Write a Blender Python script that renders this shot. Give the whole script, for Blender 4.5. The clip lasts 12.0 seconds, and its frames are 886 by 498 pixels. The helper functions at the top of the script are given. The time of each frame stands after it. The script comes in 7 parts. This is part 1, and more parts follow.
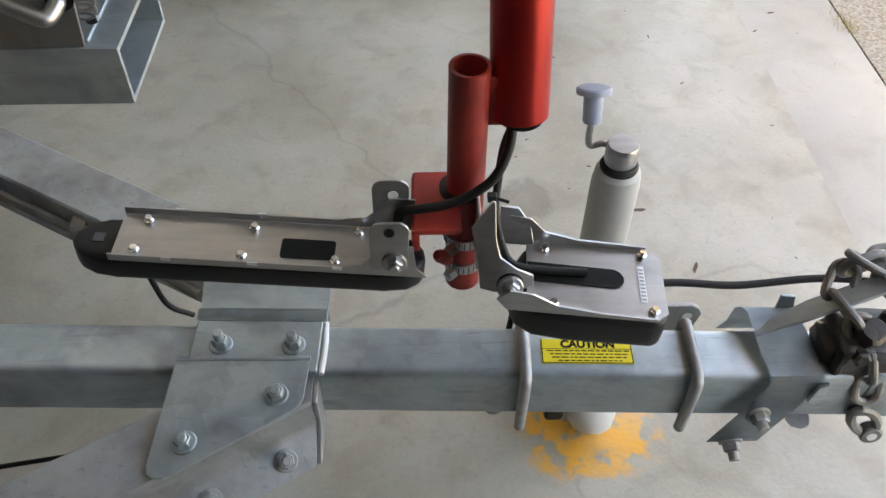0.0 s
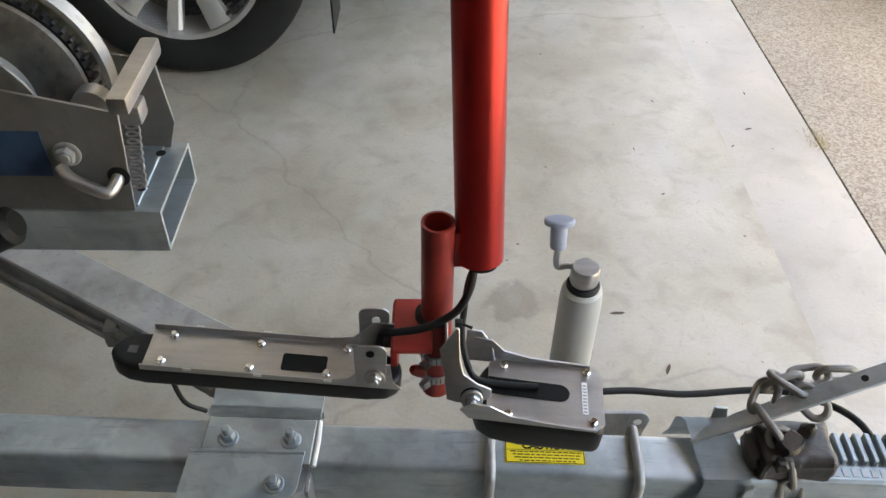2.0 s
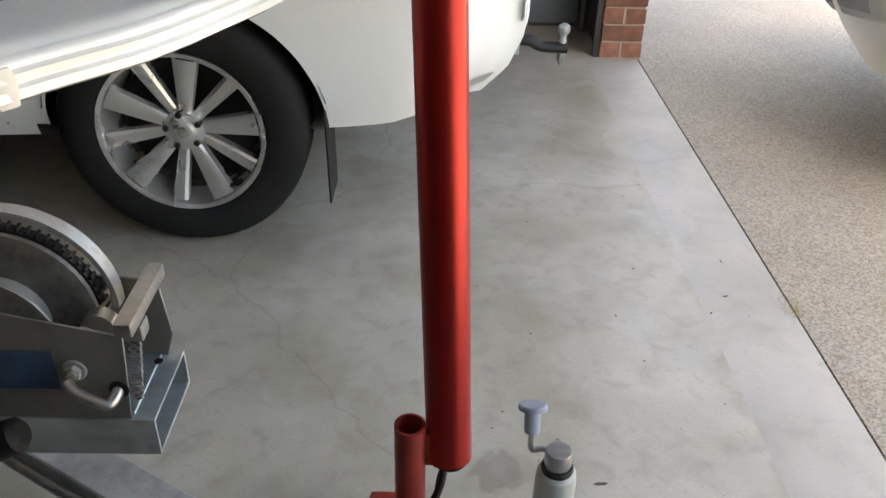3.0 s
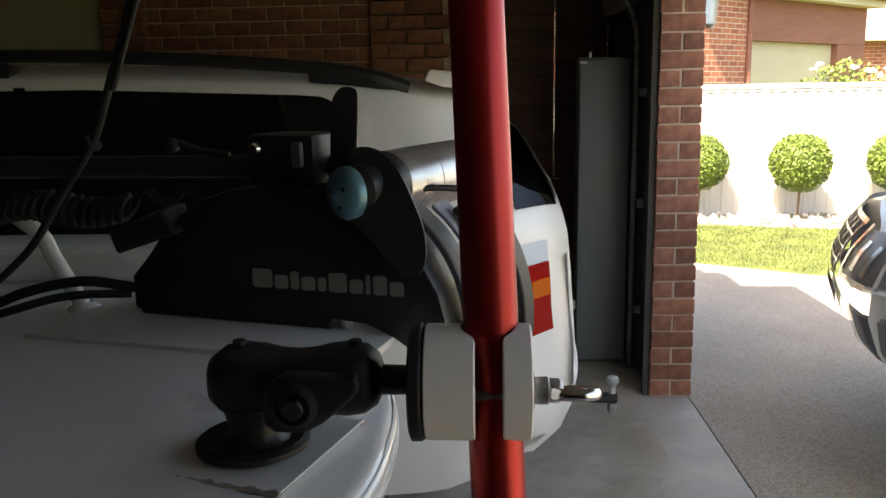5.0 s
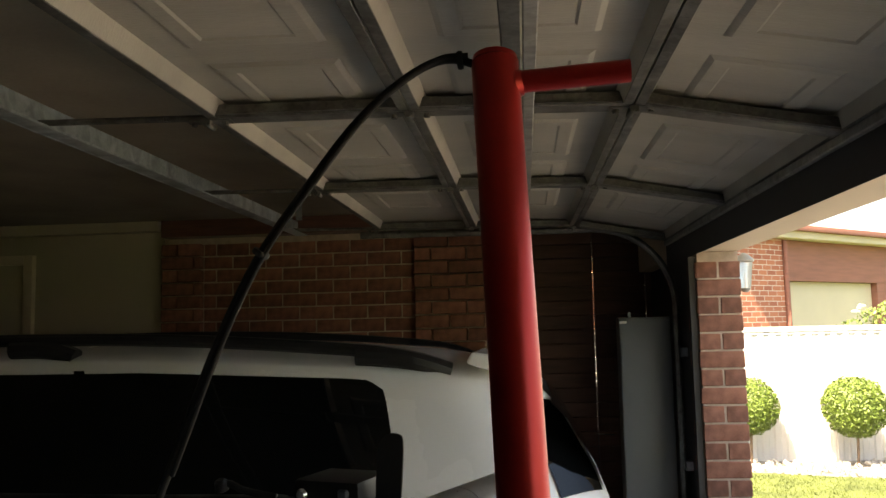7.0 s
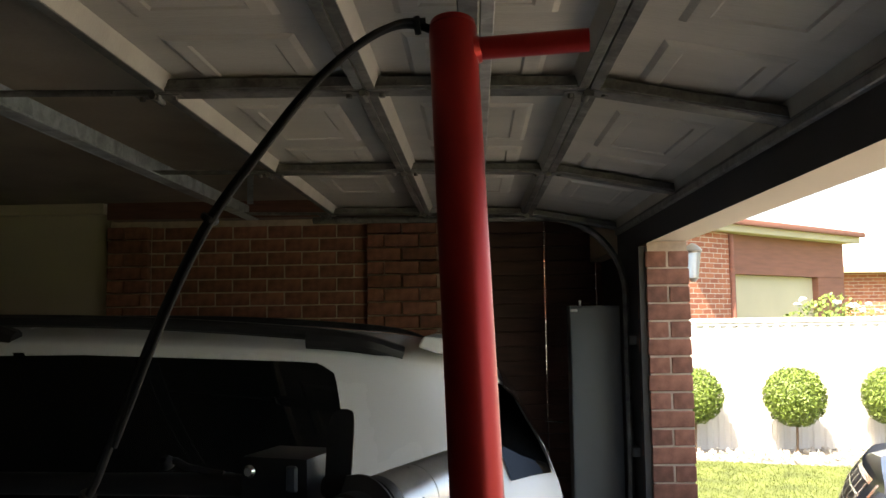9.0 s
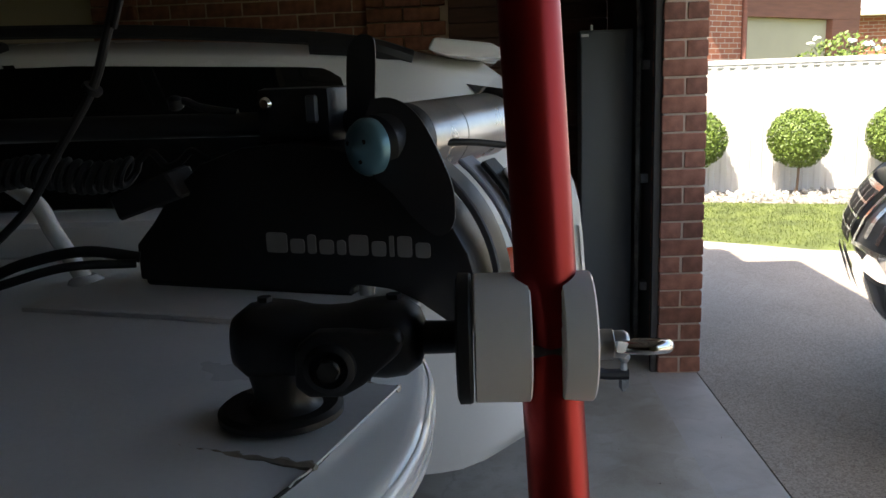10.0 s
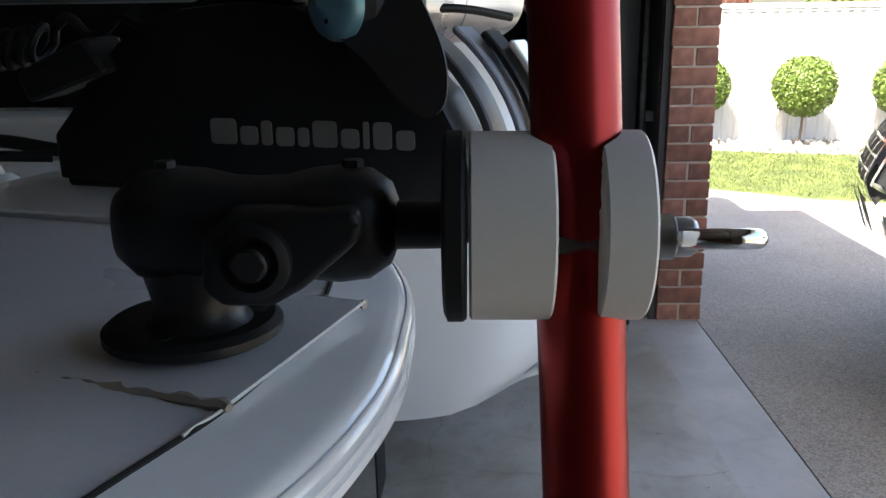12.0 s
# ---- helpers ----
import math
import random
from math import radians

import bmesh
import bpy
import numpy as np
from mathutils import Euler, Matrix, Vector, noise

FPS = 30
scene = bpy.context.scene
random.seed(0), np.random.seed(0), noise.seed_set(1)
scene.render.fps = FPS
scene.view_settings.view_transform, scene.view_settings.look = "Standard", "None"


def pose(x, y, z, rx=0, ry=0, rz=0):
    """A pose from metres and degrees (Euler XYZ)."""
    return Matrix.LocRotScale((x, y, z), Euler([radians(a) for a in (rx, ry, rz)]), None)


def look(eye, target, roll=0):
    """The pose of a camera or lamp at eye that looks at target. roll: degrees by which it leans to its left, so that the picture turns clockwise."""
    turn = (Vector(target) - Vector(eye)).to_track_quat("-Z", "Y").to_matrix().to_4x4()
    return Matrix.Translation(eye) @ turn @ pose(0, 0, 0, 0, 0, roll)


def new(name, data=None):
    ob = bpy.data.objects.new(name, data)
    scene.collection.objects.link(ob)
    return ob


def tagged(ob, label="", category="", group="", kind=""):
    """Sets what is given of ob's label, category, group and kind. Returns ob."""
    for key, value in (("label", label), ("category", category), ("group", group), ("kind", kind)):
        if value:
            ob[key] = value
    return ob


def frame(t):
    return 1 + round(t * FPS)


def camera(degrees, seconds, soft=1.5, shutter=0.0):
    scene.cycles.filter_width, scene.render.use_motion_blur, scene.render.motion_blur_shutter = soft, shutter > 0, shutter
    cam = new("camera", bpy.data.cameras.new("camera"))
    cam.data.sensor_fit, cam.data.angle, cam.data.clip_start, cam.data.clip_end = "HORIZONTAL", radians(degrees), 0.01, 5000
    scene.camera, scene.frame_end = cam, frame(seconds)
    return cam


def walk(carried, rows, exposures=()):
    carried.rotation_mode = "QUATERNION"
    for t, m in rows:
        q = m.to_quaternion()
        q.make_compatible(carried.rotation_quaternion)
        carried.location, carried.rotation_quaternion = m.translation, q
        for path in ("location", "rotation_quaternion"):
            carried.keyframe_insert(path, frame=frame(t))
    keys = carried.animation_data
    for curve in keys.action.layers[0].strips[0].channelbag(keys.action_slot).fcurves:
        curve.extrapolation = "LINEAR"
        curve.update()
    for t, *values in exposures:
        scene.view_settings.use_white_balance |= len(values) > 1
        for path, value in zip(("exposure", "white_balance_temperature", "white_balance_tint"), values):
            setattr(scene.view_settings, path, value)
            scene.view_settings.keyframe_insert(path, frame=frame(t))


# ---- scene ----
cam = camera(57.2, 12.0)
PATH = [
    (0, (0.014, -0.081, 1.147), (0.068, 1.275, -0.322), 0.7),
    (0.5, (0.012, -0.08, 1.156), (0.079, 1.271, -0.316), 1.2),
    (1, (0.023, -0.097, 1.179), (0.089, 1.28, -0.27), 1.4),
    (1.5, (0.033, -0.126, 1.234), (0.055, 1.321, -0.147), 0.7),
    (2, (0.049, -0.152, 1.283), (0.073, 1.338, -0.051), 1.1),
    (2.5, (0.057, -0.158, 1.333), (0.085, 1.442, 0.132), 1.1),
    (3, (0.075, -0.176, 1.384), (0.098, 1.522, 0.328), 1.3),
    (3.2, (0.077, -0.172, 1.407), (0.084, 1.572, 0.428), 1.2),
    (3.5, (0.084, -0.173, 1.438), (0.067, 1.628, 0.570), 0.5),
    (3.7, (0.089, -0.176, 1.459), (0.065, 1.666, 0.684), 0.3),
    (5.3, (0.063, -0.144, 1.582), (-0.056, 1.825, 1.251), -0.8),
    (5.5, (0.065, -0.156, 1.588), (-0.066, 1.816, 1.281), -0.5),
    (6, (0.058, -0.154, 1.649), (-0.153, 1.828, 1.486), -0.5),
    (6.2, (0.058, -0.163, 1.664), (-0.151, 1.823, 1.543), -0.5),
    (6.5, (0.061, -0.174, 1.69), (-0.145, 1.815, 1.694), -0.6),
    (7, (0.068, -0.176, 1.731), (-0.126, 1.805, 1.925), -1.2),
    (7.2, (0.08, -0.179, 1.741), (-0.095, 1.801, 1.968), -1.1),
    (9, (0.065, -0.163, 1.71), (-0.014, 1.828, 1.879), -0.7),
    (9.5, (0.048, -0.19, 1.623), (-0.038, 1.803, 1.475), -1.4),
    (10, (0.02, -0.083, 1.525), (-0.071, 1.873, 1.122), -2.1),
    (10.5, (0.011, 0.019, 1.453), (-0.079, 1.956, 0.965), -1.7),
    (11, (0.013, 0.056, 1.444), (-0.074, 1.989, 0.935), -1.4),
    (11.5, (0.016, 0.084, 1.434), (-0.063, 2.015, 0.919), -1.0),
    (12, (0.016, 0.102, 1.431), (-0.06, 2.03, 0.904), -0.8),
]
# ---------------------------------------------------------------- exposure and path
walk(cam, [(t, look(eye, target, roll)) for t, eye, target, roll in PATH],
     exposures=[(0, 3.64, 8850, 12), (1.5, 3.67, 8850, 12), (2.5, 3.60, 8800, 12), (3.0, 3.24, 8500, 12), (3.5, 2.80, 8300, 12), (3.7, 2.62, 8150, 12), (5.3, 2.16, 8100, 12), (6.5, 2.25, 8400, 12), (7.2, 2.26, 8400, 12), (9.0, 2.2, 7600, 12), (9.5, 2.02, 7300, 12), (10.0, 1.62, 6950, 12), (10.5, 1.75, 6700, 12), (11.0, 2.15, 6700, 12), (12.0, 2.2, 6700, 12)])

# ---------------------------------------------------------------- daylight
SUN_DIR = Vector((0.22, 0.30, -0.55)).normalized()
world = bpy.data.worlds.new("daylight")
scene.world = world
world.use_nodes = True
wn = world.node_tree.nodes
sky = wn.new("ShaderNodeTexSky")
sky.sky_type = "NISHITA"
sky.sun_disc = False
sky.sun_elevation = math.asin(-SUN_DIR.z)
sky.sun_rotation = math.atan2(-SUN_DIR.x, -SUN_DIR.y)
sky.dust_density = 2.5
wn["Background"].inputs["Strength"].default_value = 0.15
world.node_tree.links.new(sky.outputs[0], wn["Background"].inputs["Color"])
sun = new("sun", bpy.data.lights.new("sun", "SUN"))
sun.data.energy = 5.0
sun.data.angle = radians(0.55)
sun.data.color = (1.0, 0.94, 0.85)
sun.matrix_basis = look((0, 0, 30), Vector((0, 0, 30)) + SUN_DIR)


# ---------------------------------------------------------------- materials
def mat(name, base, rough=0.5, metal=0.0, var=0.15, scale=8.0, bump=0.1, fine=90.0, rvar=0.1, tint=None, coat=0.0, rand=0.0, stretch=None, spec=0.5):
    """A surface with large blotches, fine grain, uneven gloss and fine relief."""
    m = bpy.data.materials.new(name)
    m.use_nodes = True
    n, link = m.node_tree.nodes, m.node_tree.links.new
    b = n["Principled BSDF"]
    tc = n.new("ShaderNodeTexCoord")
    src = tc.outputs["Object"]
    if stretch:
        mp = n.new("ShaderNodeMapping")
        mp.inputs["Scale"].default_value = stretch
        link(src, mp.inputs["Vector"])
        src = mp.outputs[0]
    big, small = n.new("ShaderNodeTexNoise"), n.new("ShaderNodeTexNoise")
    for tex, s, d in ((big, scale, 5.0), (small, fine, 4.0)):
        tex.inputs["Scale"].default_value = s
        tex.inputs["Detail"].default_value = d
        link(src, tex.inputs["Vector"])
    ramp = n.new("ShaderNodeValToRGB")
    t = tint or base
    ramp.color_ramp.elements[0].position, ramp.color_ramp.elements[1].position = 0.3, 0.7
    ramp.color_ramp.elements[0].color = (*[c * (1 - var) for c in t], 1)
    ramp.color_ramp.elements[1].color = (*[min(1, c * (1 + var)) for c in base], 1)
    link(big.outputs["Fac"], ramp.inputs["Fac"])
    mix = n.new("ShaderNodeMix")
    mix.data_type, mix.blend_type = "RGBA", "MULTIPLY"
    mix.inputs["Factor"].default_value = min(1.0, var * 2)
    link(ramp.outputs["Color"], mix.inputs["A"])
    gr = n.new("ShaderNodeMapRange")
    gr.inputs["To Min"].default_value, gr.inputs["To Max"].default_value = 0.7, 1.25
    link(small.outputs["Fac"], gr.inputs["Value"])
    link(gr.outputs[0], mix.inputs["B"])
    out = mix.outputs["Result"]
    if rand:
        info, hv, mr = n.new("ShaderNodeObjectInfo"), n.new("ShaderNodeHueSaturation"), n.new("ShaderNodeMapRange")
        mr.inputs["To Min"].default_value, mr.inputs["To Max"].default_value = 1 - rand, 1 + rand
        link(info.outputs["Random"], mr.inputs["Value"])
        link(mr.outputs[0], hv.inputs["Value"])
        link(out, hv.inputs["Color"])
        out = hv.outputs["Color"]
    link(out, b.inputs["Base Color"])
    rr = n.new("ShaderNodeMapRange")
    rr.inputs["To Min"].default_value, rr.inputs["To Max"].default_value = max(0.02, rough - rvar), min(1, rough + rvar)
    link(big.outputs["Fac"], rr.inputs["Value"])
    link(rr.outputs[0], b.inputs["Roughness"])
    b.inputs["Metallic"].default_value = metal
    b.inputs["Coat Weight"].default_value = coat
    b.inputs["Specular IOR Level"].default_value = spec
    if bump:
        bp = n.new("ShaderNodeBump")
        bp.inputs["Strength"].default_value, bp.inputs["Distance"].default_value = bump, 0.002
        link(small.outputs["Fac"], bp.inputs["Height"])
        link(bp.outputs[0], b.inputs["Normal"])
    return m


def pebbles(name, dark, light, size, bump=0.5):
    """Exposed stones: cells with a colour each, and joints between them."""
    m = bpy.data.materials.new(name)
    m.use_nodes = True
    n, link = m.node_tree.nodes, m.node_tree.links.new
    b = n["Principled BSDF"]
    tc, v, r, nz, mix = n.new("ShaderNodeTexCoord"), n.new("ShaderNodeTexVoronoi"), n.new("ShaderNodeValToRGB"), n.new("ShaderNodeTexNoise"), n.new("ShaderNodeMix")
    v.inputs["Scale"].default_value = 1 / size
    nz.inputs["Scale"].default_value = 1.3
    nz.inputs["Detail"].default_value = 6
    for tex in (v, nz):
        link(tc.outputs["Object"], tex.inputs["Vector"])
    r.color_ramp.elements[0].color, r.color_ramp.elements[1].color = (*dark, 1), (*light, 1)
    sep = n.new("ShaderNodeSeparateColor")
    link(v.outputs["Color"], sep.inputs[0])
    link(sep.outputs[0], r.inputs["Fac"])
    mr = n.new("ShaderNodeMapRange")
    mr.inputs["To Min"].default_value, mr.inputs["To Max"].default_value = 0.65, 1.3
    link(nz.outputs["Fac"], mr.inputs["Value"])
    mix.data_type, mix.blend_type = "RGBA", "MULTIPLY"
    mix.inputs["Factor"].default_value = 1
    link(r.outputs["Color"], mix.inputs["A"])
    link(mr.outputs[0], mix.inputs["B"])
    link(mix.outputs["Result"], b.inputs["Base Color"])
    b.inputs["Roughness"].default_value = 0.8
    bp = n.new("ShaderNodeBump")
    bp.invert = True
    bp.inputs["Strength"].default_value, bp.inputs["Distance"].default_value = bump, size * 0.3
    link(v.outputs["Distance"], bp.inputs["Height"])
    link(bp.outputs[0], b.inputs["Normal"])
    return m


def floor_material():
    """Old garage concrete: brown blotches, hairline cracks, a damp mark and a worn ring of yellow paint."""
    m = mat("concrete", (0.405, 0.378, 0.318), 0.44, 0, 0.20, 2.2, 0.25, 120, 0.16, tint=(0.345, 0.303, 0.226))
    n, link = m.node_tree.nodes, m.node_tree.links.new
    b = n["Principled BSDF"]
    base = b.inputs["Base Color"].links[0].from_socket
    tc = n.new("ShaderNodeTexCoord")

    def near(x, y, radius, wobble, lo, hi):
        mp = n.new("ShaderNodeMapping")
        mp.inputs["Location"].default_value = (-x, -y, 0)
        link(tc.outputs["Object"], mp.inputs["Vector"])
        ln, nz, ad = n.new("ShaderNodeVectorMath"), n.new("ShaderNodeTexNoise"), n.new("ShaderNodeMath")
        ln.operation = "LENGTH"
        link(mp.outputs[0], ln.inputs[0])
        nz.inputs["Scale"].default_value = 26
        nz.inputs["Detail"].default_value = 6
        link(tc.outputs["Object"], nz.inputs["Vector"])
        ad.operation = "MULTIPLY_ADD"
        ad.inputs[1].default_value = wobble
        link(nz.outputs["Fac"], ad.inputs[0])
        link(ln.outputs["Value"], ad.inputs[2])
        mr = n.new("ShaderNodeMapRange")
        mr.inputs["From Min"].default_value, mr.inputs["From Max"].default_value = radius + hi, radius + lo
        link(ad.outputs[0], mr.inputs["Value"])
        return mr.outputs[0], nz.outputs["Fac"]

    def over(fac, colour):
        nonlocal base
        mx = n.new("ShaderNodeMix")
        mx.data_type = "RGBA"
        link(fac, mx.inputs["Factor"])
        link(base, mx.inputs["A"])
        mx.inputs["B"].default_value = (*colour, 1)
        base = mx.outputs["Result"]

    vo, vr = n.new("ShaderNodeTexVoronoi"), n.new("ShaderNodeMapRange")
    vo.feature = "DISTANCE_TO_EDGE"
    vo.inputs["Scale"].default_value = 0.8
    wv, wa = n.new("ShaderNodeTexNoise"), n.new("ShaderNodeMix")
    wv.inputs["Scale"].default_value = 5
    wv.inputs["Detail"].default_value = 6
    link(tc.outputs["Object"], wv.inputs["Vector"])
    wa.data_type = "RGBA"
    wa.inputs["Factor"].default_value = 0.16
    link(tc.outputs["Object"], wa.inputs["A"])
    link(wv.outputs["Color"], wa.inputs["B"])
    link(wa.outputs["Result"], vo.inputs["Vector"])
    vr.inputs["From Min"].default_value, vr.inputs["From Max"].default_value = 0.005, 0.0
    vr.inputs["To Max"].default_value = 0.36
    link(vo.outputs["Distance"], vr.inputs["Value"])
    over(vr.outputs[0], (0.16, 0.14, 0.12))
    spot, _ = near(0.225, 1.105, 0.075, 0.09, 0.02, 0.035)
    sm = n.new("ShaderNodeMath")
    sm.operation = "MULTIPLY"
    sm.inputs[1].default_value = 0.55
    link(spot, sm.inputs[0])
    over(sm.outputs[0], (0.17, 0.15, 0.13))
    ring, nzf = near(0.275, 0.60, 0.112, 0.10, 0.030, 0.060)
    inner, _ = near(0.28, 0.64, 0.055, 0.09, 0.03, 0.05)
    inv = n.new("ShaderNodeMath")
    inv.operation = "SUBTRACT"
    link(ring, inv.inputs[0])
    link(inner, inv.inputs[1])
    chip, mul = n.new("ShaderNodeMapRange"), n.new("ShaderNodeMath")
    chip.inputs["From Min"].default_value, chip.inputs["From Max"].default_value = 0.60, 0.52
    link(nzf, chip.inputs["Value"])
    mul.operation = "MULTIPLY"
    mul.use_clamp = True
    link(inv.outputs[0], mul.inputs[0])
    link(chip.outputs[0], mul.inputs[1])
    over(ring, (0.34, 0.30, 0.24))
    over(mul.outputs[0], (0.80, 0.37, 0.016))
    link(base, b.inputs["Base Color"])
    return m


def glass(name, colour, rough=0.02, alpha=None):
    m = bpy.data.materials.new(name)
    m.use_nodes = True
    b = m.node_tree.nodes["Principled BSDF"]
    b.inputs["Base Color"].default_value = (*colour, 1)
    b.inputs["Roughness"].default_value = rough
    b.inputs["IOR"].default_value = 1.45
    if alpha is not None:
        b.inputs["Transmission Weight"].default_value = alpha
    return m


def far_brick():
    m = bpy.data.materials.new("far_brick")
    m.use_nodes = True
    n, link = m.node_tree.nodes, m.node_tree.links.new
    tc, mp, br = n.new("ShaderNodeTexCoord"), n.new("ShaderNodeMapping"), n.new("ShaderNodeTexBrick")
    mp.inputs["Rotation"].default_value = (radians(90), 0, 0)
    link(tc.outputs["Object"], mp.inputs["Vector"])
    link(mp.outputs[0], br.inputs["Vector"])
    br.inputs["Color1"].default_value, br.inputs["Color2"].default_value = (0.42, 0.15, 0.08, 1), (0.30, 0.10, 0.06, 1)
    br.inputs["Mortar"].default_value = (0.55, 0.47, 0.38, 1)
    br.inputs["Scale"].default_value = 1.0
    br.inputs["Brick Width"].default_value, br.inputs["Row Height"].default_value, br.inputs["Mortar Size"].default_value = 0.24, 0.086, 0.006
    link(br.outputs["Color"], n["Principled BSDF"].inputs["Base Color"])
    n["Principled BSDF"].inputs["Roughness"].default_value = 0.9
    return m


def weathered(m, streak, pale, dark, amount=0.35, size=55.0, coarse=1.0):
    """Zinc spangle, pale water streaks and dark scratches over a metal."""
    n, link = m.node_tree.nodes, m.node_tree.links.new
    b = n["Principled BSDF"]
    base = b.inputs["Base Color"].links[0].from_socket
    tc = n.new("ShaderNodeTexCoord")

    def noise_at(scale, stretch, lo, hi, top, detail=5.0):
        mp, tx, mr = n.new("ShaderNodeMapping"), n.new("ShaderNodeTexNoise"), n.new("ShaderNodeMapRange")
        mp.inputs["Scale"].default_value = stretch
        tx.inputs["Scale"].default_value = scale
        tx.inputs["Detail"].default_value = detail
        tx.inputs["Distortion"].default_value = 0.6
        mr.inputs["From Min"].default_value, mr.inputs["From Max"].default_value = lo, hi
        mr.inputs["To Max"].default_value = top
        link(tc.outputs["Object"], mp.inputs["Vector"])
        link(mp.outputs[0], tx.inputs["Vector"])
        link(tx.outputs["Fac"], mr.inputs["Value"])
        return mr.outputs[0]

    vo, sep, sp = n.new("ShaderNodeTexVoronoi"), n.new("ShaderNodeSeparateColor"), n.new("ShaderNodeMapRange")
    vo.inputs["Scale"].default_value = size
    link(tc.outputs["Object"], vo.inputs["Vector"])
    link(vo.outputs["Color"], sep.inputs[0])
    sp.inputs["To Max"].default_value = amount * 0.35
    link(sep.outputs[0], sp.inputs["Value"])
    layers = ((sp.outputs[0], pale), (noise_at(6 * coarse, streak, 0.50, 0.68, amount), pale), (noise_at(14 * coarse, (1, 1, 1), 0.50, 0.70, amount), dark), (noise_at(60 * coarse, streak, 0.61, 0.70, amount * 0.6, 3.0), dark))
    for fac, colour in layers:
        mx = n.new("ShaderNodeMix")
        mx.data_type = "RGBA"
        link(fac, mx.inputs["Factor"])
        link(base, mx.inputs["A"])
        mx.inputs["B"].default_value = (*colour, 1)
        base = mx.outputs["Result"]
    link(base, b.inputs["Base Color"])
    return m


M_FLOOR = weathered(floor_material(), (1, 1, 1), (0.47, 0.455, 0.42), (0.235, 0.19, 0.14), 0.36, 300.0, 0.8)
M_THRESH = weathered(mat("threshold_concrete", (0.40, 0.375, 0.33), 0.55, 0, 0.15, 3, 0.3, 130), (1, 1, 1), (0.45, 0.43, 0.40), (0.25, 0.22, 0.18), 0.3, 300.0, 0.55)
M_DRIVE = pebbles("exposed_aggregate", (0.21, 0.175, 0.14), (0.40, 0.355, 0.295), 0.0062)
M_STONES = pebbles("white_stones", (0.13, 0.11, 0.085), (0.38, 0.35, 0.30), 0.06, 1.0)
M_GRASS = mat("grass", (0.105, 0.130, 0.030), 0.85, 0, 0.25, 3, 0.5, 60, tint=(0.085, 0.112, 0.024))
M_BRICK = mat("brick", (0.285, 0.122, 0.082), 0.9, 0, 0.28, 14, 0.6, 140, rand=0.26, tint=(0.24, 0.105, 0.070))
M_MORTAR = mat("mortar", (0.47, 0.365, 0.285), 0.95, 0, 0.15, 20, 0.5, 200)
M_CREAM = mat("cream_plaster", (0.52, 0.46, 0.33), 0.85, 0, 0.06, 1.5, 0.15, 150)
M_SOFFIT = mat("soffit_paint", (0.66, 0.55, 0.42), 0.8, 0, 0.06, 2, 0.1, 120)
M_BROWN = mat("brown_boards", (0.125, 0.055, 0.038), 0.6, 0, 0.25, 5, 0.3, 60, rand=0.2, stretch=(1, 1, 8))
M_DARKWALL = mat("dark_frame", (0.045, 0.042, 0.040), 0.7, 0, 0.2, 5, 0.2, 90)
M_CEILING = mat("dark_ceiling_sheet", (0.34, 0.30, 0.235), 0.8, 0, 0.2, 2, 0.2, 60)
M_CABINET = mat("grey_steel_cabinet", (0.145, 0.162, 0.175), 0.45, 0.2, 0.06, 2, 0.05, 90)
M_DOORPANEL = mat("door_panel", (0.37, 0.35, 0.305), 0.5, 0, 0.16, 2, 0.5, 70, stretch=(0.4, 3, 1))
M_GALV = weathered(mat("galvanised_steel", (0.352, 0.405, 0.420), 0.40, 0.55, 0.22, 9, 0.15, 70, 0.12, tint=(0.265, 0.310, 0.325)), (0.3, 2.5, 2.5), (0.56, 0.61, 0.65), (0.15, 0.16, 0.175), 0.55)
M_GALVD = weathered(mat("dull_galvanised", (0.335, 0.342, 0.342), 0.5, 0.5, 0.22, 12, 0.15, 90, 0.12), (2, 2, 0.4), (0.46, 0.48, 0.49), (0.12, 0.105, 0.09), 0.5)
M_TRACK = weathered(mat("track_steel", (0.12, 0.115, 0.105), 0.5, 0.6, 0.3, 30, 0.15, 90), (1, 1, 1), (0.30, 0.30, 0.28), (0.04, 0.038, 0.035), 0.6, 110.0)
M_RAIL = weathered(mat("panel_rail_steel", (0.30, 0.29, 0.27), 0.5, 0.5, 0.3, 30, 0.15, 90), (1, 1, 1), (0.42, 0.42, 0.40), (0.10, 0.095, 0.09), 0.5, 110.0)
M_STEEL = weathered(mat("brushed_stainless", (0.435, 0.43, 0.425), 0.32, 0.9, 0.10, 10, 0.06, 160, 0.08, stretch=(1, 12, 12)), (0.5, 4, 4), (0.56, 0.56, 0.55), (0.23, 0.22, 0.21), 0.28, 260.0, 1.6)
M_ZINC = weathered(mat("dull_zinc_plate", (0.205, 0.205, 0.20), 0.45, 0.55, 0.2, 12, 0.15, 90, 0.12), (2, 2, 0.4), (0.30, 0.31, 0.31), (0.08, 0.072, 0.065), 0.4)
M_CHROME = mat("chrome", (0.75, 0.75, 0.74), 0.12, 1.0, 0.04, 10, 0.0)
M_RED = mat("red_enamel", (0.34, 0.019, 0.018), 0.33, 0.62, 0.10, 6, 0.03, 60, 0.05)
M_REDRUST = mat("scuffed_red", (0.28, 0.022, 0.016), 0.45, 0, 0.3, 18, 0.15, 90, 0.1)
M_BLACK = mat("black_plastic", (0.011, 0.011, 0.012), 0.42, 0, 0.2, 12, 0.12, 220, 0.08, spec=0.35)
